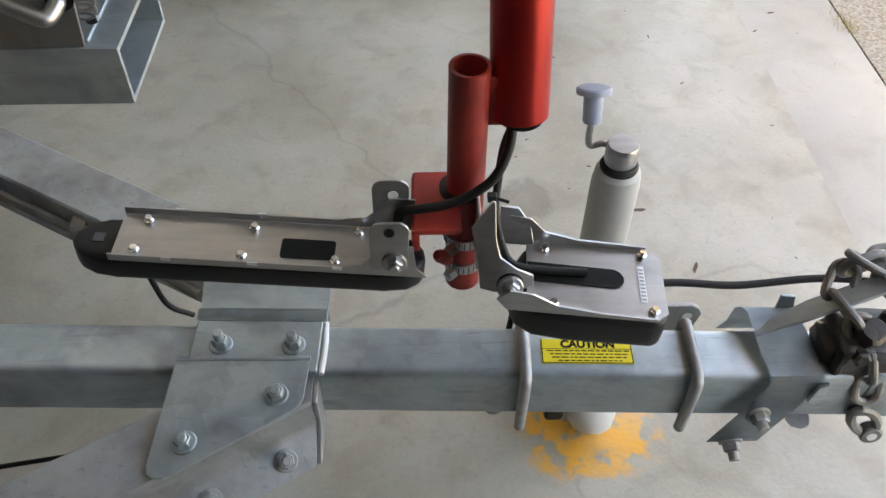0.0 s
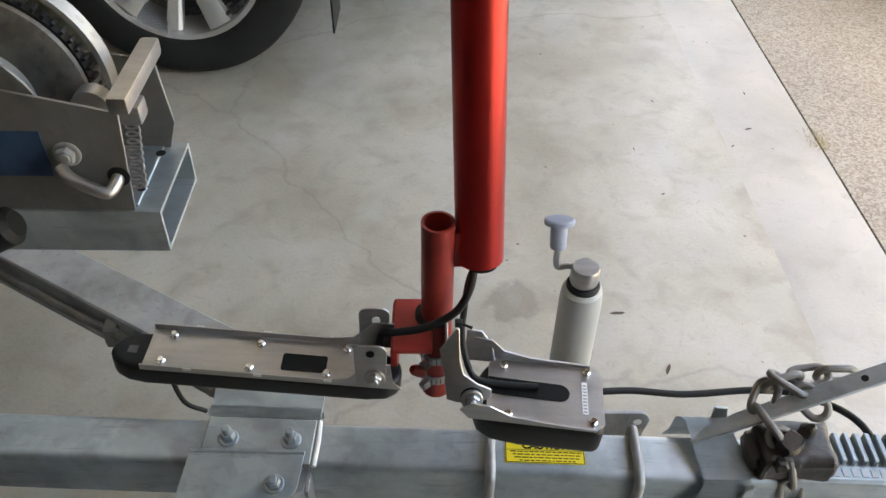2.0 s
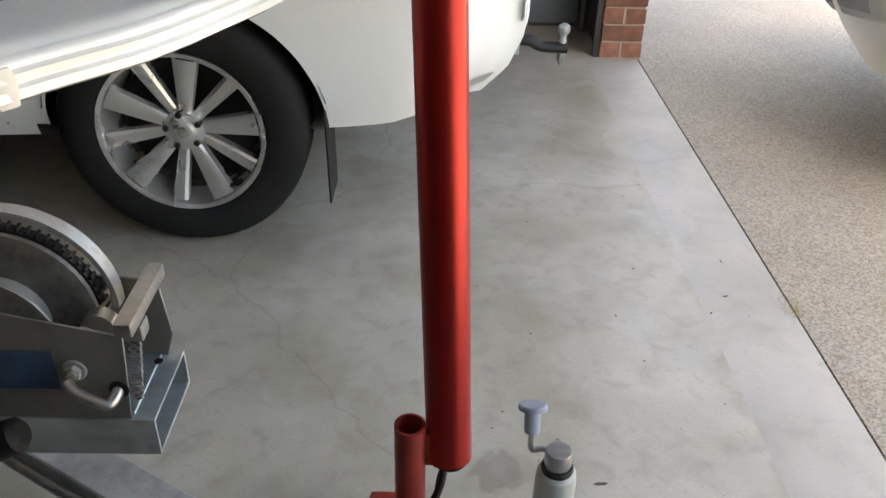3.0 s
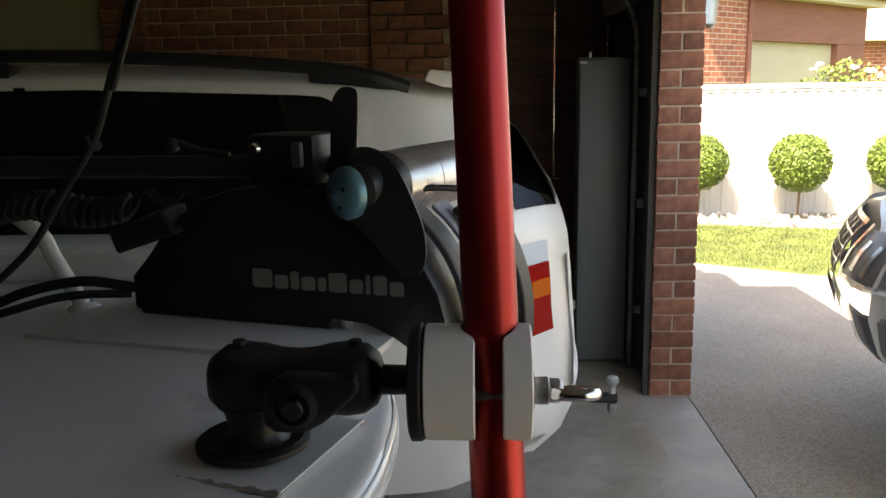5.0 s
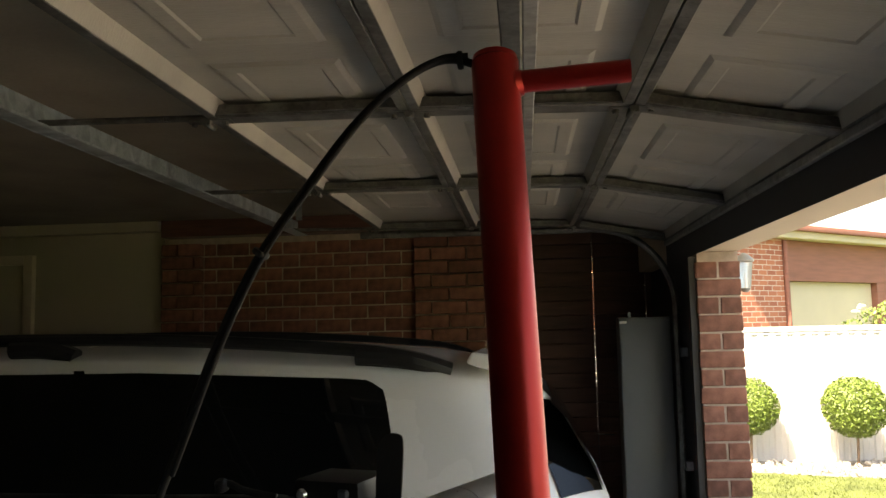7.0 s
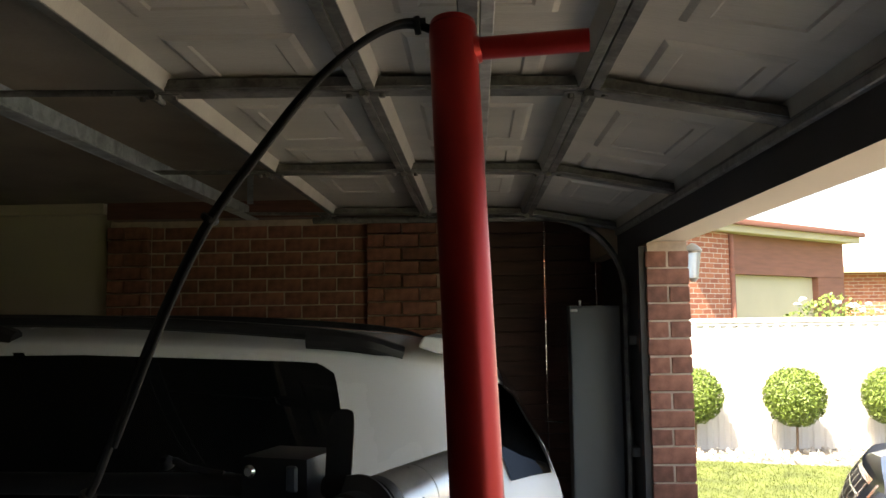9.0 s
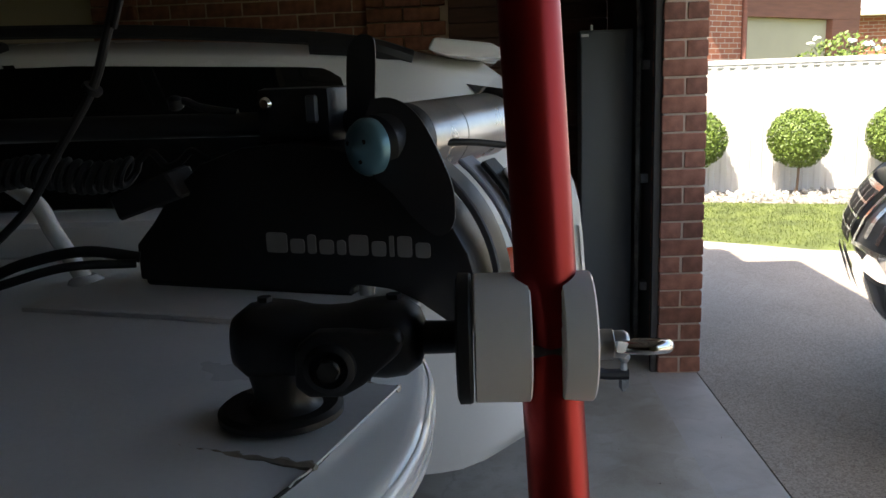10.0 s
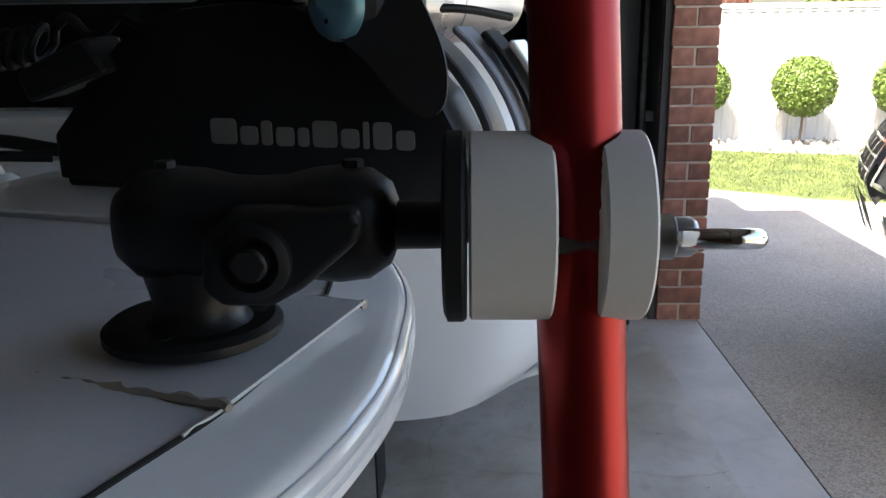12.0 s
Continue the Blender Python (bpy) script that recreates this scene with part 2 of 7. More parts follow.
M_RUBBER = mat("black_rubber", (0.009, 0.009, 0.009), 0.6, 0, 0.2, 9, 0.2, 160, spec=0.35)
M_TYRE = mat("tyre_rubber", (0.012, 0.0115, 0.011), 0.85, 0, 0.25, 6, 0.3, 120, spec=0.25)
M_GELCOAT = mat("white_gelcoat", (0.84, 0.85, 0.855), 0.13, 0, 0.05, 3, 0.02, 60, 0.06, coat=0.7)
M_DECK = mat("deck_paint", (0.74, 0.75, 0.76), 0.30, 0, 0.08, 4, 0.15, 160, 0.08)
M_SEALANT = mat("old_sealant", (0.40, 0.36, 0.30), 0.8, 0, 0.3, 25, 0.4, 90)
M_NYLON = mat("white_nylon", (0.74, 0.72, 0.68), 0.45, 0, 0.04, 8, 0.06, 120)
M_CARWHITE = mat("white_car_paint", (0.76, 0.76, 0.75), 0.25, 0, 0.03, 1.5, 0.0, coat=0.6)
M_CARSILVER = mat("pale_silver_car_paint", (0.50, 0.50, 0.495), 0.30, 0.25, 0.03, 1.5, 0.0, coat=0.5)
M_TRIM = mat("black_trim", (0.011, 0.011, 0.012), 0.5, 0, 0.15, 5, 0.15, 180, spec=0.35)
M_TINT = glass("dark_tinted_glass", (0.003, 0.0035, 0.004), 0.04)
M_RIM = mat("silver_alloy", (0.68, 0.67, 0.65), 0.28, 0.75, 0.05, 6, 0.03, 60)
M_TINT.node_tree.nodes["Principled BSDF"].inputs["Specular IOR Level"].default_value = 0.22
M_LENSRED = glass("red_lens", (0.30, 0.010, 0.008), 0.06)
M_LENSAMBER = glass("amber_lens", (0.52, 0.12, 0.012), 0.06)
M_LENSCLEAR = glass("clear_lens", (0.60, 0.66, 0.72), 0.06)
M_HEADLIGHT = glass("headlight_lens", (0.36, 0.37, 0.385), 0.14)
M_GREYPAINT = mat("grey_paint", (0.36, 0.36, 0.33), 0.4, 0, 0.08, 7, 0.05, 80)
M_BLUEGREY = mat("blue_grey_plastic", (0.28, 0.31, 0.38), 0.4, 0, 0.06, 9, 0.05, 120)
M_TEAL = mat("teal_anodised", (0.10, 0.22, 0.27), 0.35, 0.35, 0.08, 20, 0.05, 120)
# for walls out of view: dark brown so that they bounce little light
M_DULLBROWN = mat("dark_unseen_wall", (0.13, 0.075, 0.05), 0.9, 0, 0.2, 3, 0.3, 60)
M_DARKGREY = mat("dark_grey_plastic", (0.06, 0.065, 0.075), 0.4, 0, 0.1, 9, 0.05, 120)
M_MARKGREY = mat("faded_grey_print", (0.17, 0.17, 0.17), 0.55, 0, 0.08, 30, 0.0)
# grey of printed bars, and of the painted shade under the fence cap
M_LOGO_SHADE_GREY = mat("grey_decal_and_shade", (0.30, 0.30, 0.30), 0.6, 0, 0.05, 8, 0.0)
M_YELLOW = mat("yellow_label", (0.80, 0.62, 0.02), 0.45, 0, 0.06, 10, 0.03)
M_INK = mat("black_ink", (0.008, 0.008, 0.007), 0.6, 0, 0.1, 10, 0.0, spec=0.12)
M_WHITELABEL = mat("white_label", (0.75, 0.76, 0.76), 0.5, 0, 0.05, 10, 0.0)
M_BLUELABEL = mat("faded_blue_label", (0.025, 0.055, 0.11), 0.5, 0, 0.3, 30, 0.05)
M_GREASE = mat("black_grease", (0.035, 0.03, 0.026), 0.35, 0.2, 0.5, 18, 0.8, 60)
M_RUST = mat("rusty_chain", (0.22, 0.21, 0.195), 0.55, 0.6, 0.3, 22, 0.3, 120)
M_FENCE = mat("white_fence", (0.53, 0.517, 0.485), 0.5, 0, 0.03, 2, 0.0)
M_LEAF = mat("bush_leaf", (0.14, 0.20, 0.03), 0.5, 0, 0.3, 30, 0.1, 90, tint=(0.08, 0.13, 0.02))
M_PETAL = mat("white_petals", (0.8, 0.8, 0.75), 0.6, 0, 0.05, 20, 0.0)
M_BARK = mat("bark", (0.16, 0.11, 0.07), 0.9, 0, 0.3, 20, 0.5, 60)
M_ROOF = mat("roof_sheet", (0.55, 0.53, 0.50), 0.6, 0, 0.08, 2, 0.1, 40)
M_FARBRICK = far_brick()
M_BROWNBRICK = mat("brown_cladding", (0.25, 0.105, 0.075), 0.85, 0, 0.15, 2, 0.2, 40, stretch=(1, 1, 10))
M_DEBRIS = mat("dry_leaf_bits", (0.10, 0.07, 0.045), 0.9, 0, 0.3, 40, 0.2, 90)
M_DRYGRASS = mat("dry_grass", (0.30, 0.24, 0.10), 0.9, 0, 0.2, 40, 0.1, 90)


# ---------------------------------------------------------------- building helpers
SHIFT = Vector((0, 0, 0))
ORIGIN = {}


def thing(name, at, label, category, group="", kind=""):
    """A thing's Empty. SHIFT moves all that is built while it is set."""
    ob = new(name)
    ob.location = Vector(at) + SHIFT
    ORIGIN[ob.name] = Vector(at)
    ob.empty_display_size = 0.05
    return tagged(ob, label, category, group, kind)


def finish(name, bm, material, smooth=35.0):
    me = bpy.data.meshes.new(name)
    bmesh.ops.recalc_face_normals(bm, faces=bm.faces[:])
    bm.to_mesh(me)
    bm.free()
    me.materials.append(material)
    if smooth:
        me.polygons.foreach_set("use_smooth", [True] * len(me.polygons))
        me.set_sharp_from_angle(angle=radians(smooth))
    return me


def part(name, bm, material, parent, label="", smooth=35.0):
    ob = new(name, finish(name, bm, material, smooth))
    ob.parent = parent
    if parent.type == "EMPTY":
        ob.matrix_parent_inverse = Matrix.Translation(-ORIGIN[parent.name])
    if label:
        tagged(ob, label)
    return ob


def solo(name, bm, material, label, category, kind="", group="", smooth=35.0):
    return tagged(new(name, finish(name, bm, material, smooth)), label, category, group, kind)


def box(bm, lo, hi, m=None, bevel=0.0, seg=2):
    c = [(lo[k] + hi[k]) / 2 for k in range(3)]
    s = [abs(hi[k] - lo[k]) for k in range(3)]
    mm = Matrix.Translation(c) @ Matrix.Diagonal((*s, 1))
    vs = bmesh.ops.create_cube(bm, size=1.0, matrix=(m @ mm) if m else mm)["verts"]
    if bevel:
        es = {e for v in vs for e in v.link_edges}
        bmesh.ops.bevel(bm, geom=list(es), offset=bevel, segments=seg, profile=0.6, affect="EDGES")
    return bm


def boxed(lo, hi, m=None, bevel=0.0, seg=2):
    return box(bmesh.new(), lo, hi, m, bevel, seg)


def frame_to(a, b):
    """A pose at a whose z runs to b."""
    d = Vector(b) - Vector(a)
    return Matrix.Translation(a) @ d.to_track_quat("Z", "Y").to_matrix().to_4x4()


def lathe(bm, profile, m=None, seg=32):
    """Rings (r, z) round the z axis of m; ends are closed."""
    rings = []
    for r, z in profile:
        ring = []
        for k in range(seg):
            a = 2 * math.pi * k / seg
            p = Vector((r * math.cos(a), r * math.sin(a), z))
            ring.append(bm.verts.new(m @ p if m else p))
        rings.append(ring)
    for a, b in zip(rings, rings[1:]):
        for k in range(seg):
            bm.faces.new((a[k], a[(k + 1) % seg], b[(k + 1) % seg], b[k]))
    bm.faces.new(rings[0][::-1])
    bm.faces.new(rings[-1])
    return bm


def turned(profile, m=None, seg=32):
    return lathe(bmesh.new(), profile, m, seg)


def rod(bm, a, b, r, r2=None, seg=24, bevel=0.0):
    m = frame_to(a, b)
    h = (Vector(b) - Vector(a)).length
    r2 = r if r2 is None else r2
    if bevel:
        return lathe(bm, [(r - bevel, 0), (r, bevel), (r2, h - bevel), (r2 - bevel, h)], m, seg)
    return lathe(bm, [(r, 0), (r2, h)], m, seg)


def glide(pts, steps=8):
    """A smooth line through the points."""
    p = [Vector(q) for q in pts]
    p = [p[0] * 2 - p[1]] + p + [p[-1] * 2 - p[-2]]
    out = []
    for k in range(1, len(p) - 2):
        a, b, c, d = p[k - 1], p[k], p[k + 1], p[k + 2]
        for s in range(steps):
            t = s / steps
            out.append(0.5 * (2 * b + (c - a) * t + (2 * a - 5 * b + 4 * c - d) * t * t + (3 * b - a - 3 * c + d) * t ** 3))
    return out + [p[-2]]


def sweep(bm, pts, r, seg=12, closed=False, radii=None):
    p = [Vector(q) for q in pts]
    n = len(p)
    up = None
    rings = []
    for k in range(n):
        if closed:
            d = (p[(k + 1) % n] - p[k - 1]).normalized()
        else:
            d = (p[min(k + 1, n - 1)] - p[max(k - 1, 0)]).normalized()
        if up is None:
            up = d.orthogonal().normalized()
        up = (up - d * up.dot(d)).normalized()
        side = d.cross(up)
        rr = radii[k] if radii else r
        rings.append([bm.verts.new(p[k] + rr * (math.cos(2 * math.pi * j / seg) * up + math.sin(2 * math.pi * j / seg) * side)) for j in range(seg)])
    pairs = list(zip(rings, rings[1:])) + ([(rings[-1], rings[0])] if closed else [])
    for a, b in pairs:
        for j in range(seg):
            bm.faces.new((a[j], a[(j + 1) % seg], b[(j + 1) % seg], b[j]))
    if not closed:
        bm.faces.new(rings[0][::-1])
        bm.faces.new(rings[-1])
    return bm


def swept(pts, r, seg=12, closed=False, steps=8):
    return sweep(bmesh.new(), pts if closed or not steps else glide(pts, steps), r, seg, closed)


def prism(bm, poly, t, m, bevel=0.0, seg=2):
    """A flat outline in the xy plane of m, given the thickness t along its z."""
    vs = [bm.verts.new(m @ Vector((x, y, 0))) for x, y in poly]
    f = bm.faces.new(vs)
    ex = bmesh.ops.extrude_face_region(bm, geom=[f])["geom"]
    nv = [g for g in ex if isinstance(g, bmesh.types.BMVert)]
    d = (m.to_3x3() @ Vector((0, 0, 1))).normalized() * t
    for v in nv:
        v.co += d
    if bevel:
        es = {e for v in vs + nv for e in v.link_edges}
        bmesh.ops.bevel(bm, geom=list(es), offset=bevel, segments=seg, profile=0.6, affect="EDGES")
    return bm


def prismed(poly, t, m, bevel=0.0, seg=2):
    return prism(bmesh.new(), poly, t, m, bevel, seg)


def axes(origin, x, y):
    """A pose from its origin and the directions of its x and (about) y axes."""
    x = Vector(x).normalized()
    z = x.cross(Vector(y)).normalized()
    y = z.cross(x)
    m = Matrix((x, y, z)).transposed().to_4x4()
    m.translation = origin
    return m


def rounded(w, h, r, n=5, cx=0.0, cy=0.0):
    out = []
    for sx, sy, a0 in ((1, 1, 0), (-1, 1, 90), (-1, -1, 180), (1, -1, 270)):
        for k in range(n + 1):
            a = radians(a0 + 90 * k / n)
            out.append((cx + sx * (w / 2 - r) + r * math.cos(a), cy + sy * (h / 2 - r) + r * math.sin(a)))
    return out


def bolt(parent, at, along, r=0.008, h=0.007, material=None, label="", washer=True, stub=0.0):
    """A hexagon bolt head on its washer, with its threaded end where it shows."""
    m = frame_to(at, Vector(at) + Vector(along))
    bm = bmesh.new()
    z = 0.0
    if washer:
        lathe(bm, [(r * 1.45, 0), (r * 1.45, 0.0016), (r * 1.3, 0.0024)], m, 20)
        z = 0.0018
    lathe(bm, [(r * 1.02, z), (r * 1.02, z + h * 0.8), (r * 0.86, z + h)], m @ pose(0, 0, 0, 0, 0, 17), 6)
    lathe(bm, [(r * 0.6, z + h * 0.9), (r * 0.6, z + h + 0.0008 + stub), (r * 0.5, z + h + 0.0016 + stub)], m, 14)
    return part("bolt", bm, material or M_GALV, parent, label, 30)


# ---------------------------------------------------------------- the garage and the ground
def slab(name, lo, hi, material, label, category="", bevel=0.0):
    return solo(name, boxed(lo, hi, None, bevel), material, label, category or name.split("_")[0], "structure", smooth=0)


slab("floor", (-6.5, -3.0, -0.15), (0.862, 5.6, 0.0), M_FLOOR, "worn grey concrete garage floor with stains")
slab("threshold", (0.8622, -3.0, -0.15), (1.124, 5.6, -0.0006), M_THRESH, "paler concrete strip at the garage door opening", "floor")
slab("joint_strip", (1.124, -3.0, -0.15), (1.134, 6.5, -0.012), M_RUBBER, "dark expansion joint before the driveway", "joint")
g = bmesh.new()
box(g, (-400, -400, -0.4), (400, 400, -0.13))
solo("ground", g, M_GRASS, "wide ground that reaches the horizon", "ground", "structure", smooth=0)
# driveway with a curved far edge
edge = [(1.134, 7.55), (1.6, 7.32), (2.0, 7.12), (2.45, 6.85), (2.87, 6.57), (3.6, 6.35), (5.0, 6.2), (12, 6.0)]
solo("driveway", prismed([(1.134, -3.0), (12, -3.0)] + edge[::-1], 0.12, pose(0, 0, -0.125)), M_DRIVE, "exposed aggregate driveway in fine brown pebbles", "driveway", "structure", smooth=0)
solo("driveway_edging", prismed([(x, y + 0.002) for x, y in edge] + [(x, y + 0.30) for x, y in edge[::-1]], 0.12, pose(0, 0, -0.123)), M_THRESH, "pale concrete edging of the driveway", "edging", "structure", smooth=0)

# roof, ceiling and walls
# the eave's size is set by where its shadow must end on the driveway
slab("eave", (0.902, -3.6, 2.62), (1.50, 4.98, 2.76), M_SOFFIT, "unseen eave over the door opening, sized to shade the driveway")
slab("roof", (-7.0, -3.6, 2.62), (0.90, 5.62, 2.80), M_ROOF, "garage roof with a projecting eave")
slab("ceiling", (-6.5, -3.0, 2.55), (1.13, 5.5, 2.615), M_CEILING, "painted garage ceiling")
# unseen west and south walls, kept dark to hold down the bounce indoors
slab("wall_west", (-6.7, -3.2, 0), (-6.505, 5.7, 2.55), M_DULLBROWN, "unseen garage wall, coloured dark to cut bounced light", "wall")
slab("wall_south", (-6.5, -3.2, 0), (0.92, -3.0, 2.55), M_DULLBROWN, "unseen garage wall, coloured dark to cut bounced light", "wall")
# added out of view: keeps daylight off the faces turned to the camera
slab("wall_east", (0.924, -3.2, 0), (1.12, -0.45, 2.08), M_CREAM, "added unseen wall that blocks daylight beside the door opening", "wall")
slab("wall_north", (-6.5, 5.52, 0), (-2.545, 5.70, 2.55), M_CREAM, "cream plastered wall", "wall")
slab("door_head", (0.862, -3.0, 2.085), (1.135, 5.6, 2.55), M_SOFFIT, "painted lintel over the garage door opening", "lintel")
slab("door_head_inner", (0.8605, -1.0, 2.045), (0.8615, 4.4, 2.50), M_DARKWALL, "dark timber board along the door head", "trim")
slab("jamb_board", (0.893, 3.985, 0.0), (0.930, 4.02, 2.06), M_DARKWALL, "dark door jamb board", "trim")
# the corner wall carries its shade in a dark colour; daylight would pale it
slab("wall_corner", (0.94, 4.20, 0), (1.12, 5.6, 2.08), M_DARKWALL, "wall at the corner of the garage, shade put into its dark colour", "wall")
slab("wall_north_east", (0.90, 5.50, 0), (1.12, 5.62, 2.55), M_BROWN, "dark brown wall end", "wall")
north = slab("wall_north_brick", (-2.54, 5.53, 0), (-0.149, 5.70, 2.42), M_MORTAR, "red brick wall with cream mortar joints", "wall")
slab("wall_beam", (-2.54, 5.46, 2.43), (0.93, 5.68, 2.55), M_BROWN, "dark timber beam above the brick wall", "beam")
slab("cornice", (-6.5, 5.42, 2.47), (-2.55, 5.515, 2.545), M_CREAM, "plaster cornice", "cornice")

# door in the cream wall
d = thing("door_1", (-4.0, 5.5, 0), "plain interior door in a cream frame", "door", kind="structure")
part("door_leaf", boxed((-4.40, 5.495, 0.01), (-3.60, 5.518, 2.26), None, 0.003), M_CREAM, d)
part("door_frame", boxed((-3.60, 5.47, 0.0), (-3.53, 5.518, 2.33), None, 0.004), M_SOFFIT, d)
part("door_frame", boxed((-4.47, 5.47, 0.0), (-4.40, 5.518, 2.33), None, 0.004), M_SOFFIT, d)
part("door_frame", boxed((-4.40, 5.47, 2.262), (-3.60, 5.518, 2.33), None, 0.004), M_SOFFIT, d)

# brown boarded gate beside the brick pier: a slit of daylight shows along its hinge side
gate = thing("boarded_gate", (0.35, 5.5, 0), "dark brown horizontal boarded door with daylight along one edge", "door", kind="structure")
z = 0.03
while z < 2.40:
    part("board", boxed((-0.148, 5.50, z), (0.543, 5.535, z + 0.094), None, 0.004, 1), M_BROWN, gate)
    part("board", boxed((0.549, 5.50, z), (0.897, 5.535, z + 0.094), None, 0.004, 1), M_BROWN, gate)
    z += 0.0985
for a, b in ((-0.1485, 0.5415), (0.5505, 0.897)):
    part("backing", boxed((a, 5.537, 0.0), (b, 5.546, 2.425)), M_BROWN, gate, smooth=0)
st = bmesh.new()
rs = random.Random(4)
z = 0.03
while z < 2.42:
    h = rs.uniform(0.004, 0.03)
    box(st, (0.538, 5.548, z), (0.555, 5.556, z + h))
    z += h + rs.uniform(0.003, 0.008) * (1 if 1.3 < z < 2.3 else 0.2)
part("weather_strip", st, M_DARKWALL, gate, smooth=0)
part("gate_latch", swept([(0.53, 5.485, 1.0), (0.57, 5.46, 1.0), (0.645, 5.465, 0.995)], 0.006), M_CHROME, gate, "bright metal latch")
for zz in (0.12, 0.25, 0.47):
    part("hinge_strap", boxed((0.46, 5.488, zz), (0.61, 5.4985, zz + 0.03), None, 0.002, 1), M_GALV, gate, "bright hinge strap")

# steel cabinet
cab = thing("steel_cabinet", (0.75, 4.75, 0), "tall narrow grey steel cabinet beside the door track", "cabinet")
part("body", boxed((0.598, 4.52, 0.02), (0.885, 4.66, 1.77), None, 0.006), M_CABINET, cab)
part("door", boxed((0.602, 4.502, 0.05), (0.881, 4.518, 1.755), None, 0.004), M_CABINET, cab)
part("plinth", boxed((0.61, 4.53, 0.0), (0.875, 4.65, 0.019), None), M_DARKWALL, cab)
part("catch", boxed((0.655, 4.53, 1.7705), (0.668, 4.55, 1.80), None, 0.002, 1), M_WHITELABEL, cab)
part("hinge", boxed((0.60, 4.49, 1.735), (0.64, 4.501, 1.75), None, 0.001, 1), M_WHITELABEL, cab)


# ---------------------------------------------------------------- the open sectional door under the ceiling
sd = thing("sectional_door", (0.0, 2.0, 2.28), "opened cream sectional garage door lying under the ceiling", "garage door", kind="structure")
Y0, Y1 = -0.95, 4.32
LIP, STILES = 0.042, (0.68, 1.84, 2.98, 4.27)
# where the panels meet, at the height of their lower lips
lines = [(0.858, 2.178), (0.352, 2.272), (-0.205, 2.284), (-0.735, 2.288)]


def pressed_field(bm, x0, x1, y0, y1, m):
    """A raised rectangle with sloping sides and a second, shallow ridge inside it; z of m points down."""
    rows = []
    for d, z in ((0.0, 0.0), (0.014, 0.007), (0.022, 0.0075), (0.050, 0.0075), (0.056, 0.0035), (0.064, 0.0035)):
        rows.append([bm.verts.new(m @ Vector(p)) for p in ((x0 + d, y0 + d, z), (x1 - d, y0 + d, z), (x1 - d, y1 - d, z), (x0 + d, y1 - d, z))])
    for a0, b0 in zip(rows, rows[1:]):
        for k in range(4):
            bm.faces.new((a0[k], a0[(k + 1) % 4], b0[(k + 1) % 4], b0[k]))
    bm.faces.new(rows[-1])


for (xa, za), (xb, zb) in zip(lines, lines[1:]):
    m = axes((xa, Y0, za), (xb - xa, 0, zb - za), (0, 1, 0))
    w = math.hypot(xb - xa, zb - za)
    L = Y1 - Y0
    pan = bmesh.new()
    # the pan: a sheet with a deep lip along each long edge, sloping a little inwards
    prof = [(0.003, 0.0), (0.003, -LIP - 0.004), (w - 0.003, -LIP - 0.004), (w - 0.003, 0.0), (w - 0.026, 0.0), (w - 0.040, -LIP), (0.040, -LIP), (0.026, 0.0)]
    e0, e1 = [[pan.verts.new(m @ Vector((x, y, z))) for x, z in prof] for y in (0.0, L)]
    for k in range(len(prof)):
        j = (k + 1) % len(prof)
        pan.faces.new((e0[k], e0[j], e1[j], e1[k]))
    for e in (e0, e1):
        for q in ((0, 1, 6, 7), (1, 2, 5, 6), (2, 3, 4, 5)):
            pan.faces.new([e[k] for k in q])
    panel = part("door_panel", pan, M_DOORPANEL, sd, smooth=0)
    emb = bmesh.new()
    y = 0.14
    while y + 0.5 < L:
        pressed_field(emb, 0.115, w - 0.115, y, y + 0.475, m @ pose(0, 0, -LIP + 0.0004))
        y += 0.585
    part("pressed_moulding", emb, M_DOORPANEL, panel, smooth=0)
    for a, b in ((0.002, 0.027), (w - 0.027, w - 0.002)):
        rail = bmesh.new()
        box(rail, (a, 0, 0.0006), (b, L, 0.004), m, 0.001, 1)
        part("panel_rail", rail, M_TRACK, panel, "galvanised panel rail")
    for yy in STILES:
        stl = bmesh.new()
        c = yy - Y0
        # a shallow hat section with two flanges
        box(stl, (0.006, c - 0.034, -0.030), (w - 0.006, c + 0.034, 0.0055), m, 0.004, 1)
        box(stl, (0.030, c - 0.044, -0.004), (w - 0.030, c - 0.034, -0.001), m)
        box(stl, (0.030, c + 0.034, -0.004), (w - 0.030, c + 0.044, -0.001), m)
        part("stile", stl, M_TRACK, panel, "mottled galvanised steel stile")
for (xa, za) in lines[1:]:
    for yy in STILES:
        hb = bmesh.new()
        box(hb, (xa - 0.060, yy - 0.020, za - 0.008), (xa + 0.060, yy + 0.020, za - 0.0045), None, 0.001, 1)
        rod(hb, (xa - 0.004, yy - 0.035, za - 0.014), (xa - 0.004, yy + 0.035, za - 0.014), 0.009, seg=12)
        box(hb, (xa - 0.012, yy - 0.030, za - 0.022), (xa + 0.012, yy - 0.012, za - 0.008), None, 0.002, 1)
        for sx in (-1, 1):
            rod(hb, (xa + sx * 0.042, yy, za - 0.018), (xa + sx * 0.042, yy, za - 0.007), 0.008, seg=6)
            rod(hb, (xa + sx * 0.115, yy - 0.012, za - 0.003), (xa + sx * 0.115, yy - 0.012, za + 0.006), 0.007, seg=6)
        part("hinge", hb, M_TRACK, sd, "galvanised door hinge")
# a stiffening strut along the middle of one panel
part("strut", boxed((0.040, Y0, 2.232), (0.078, Y1 - 0.3, 2.262), None, 0.003, 1), M_TRACK, sd, "dark steel strut")
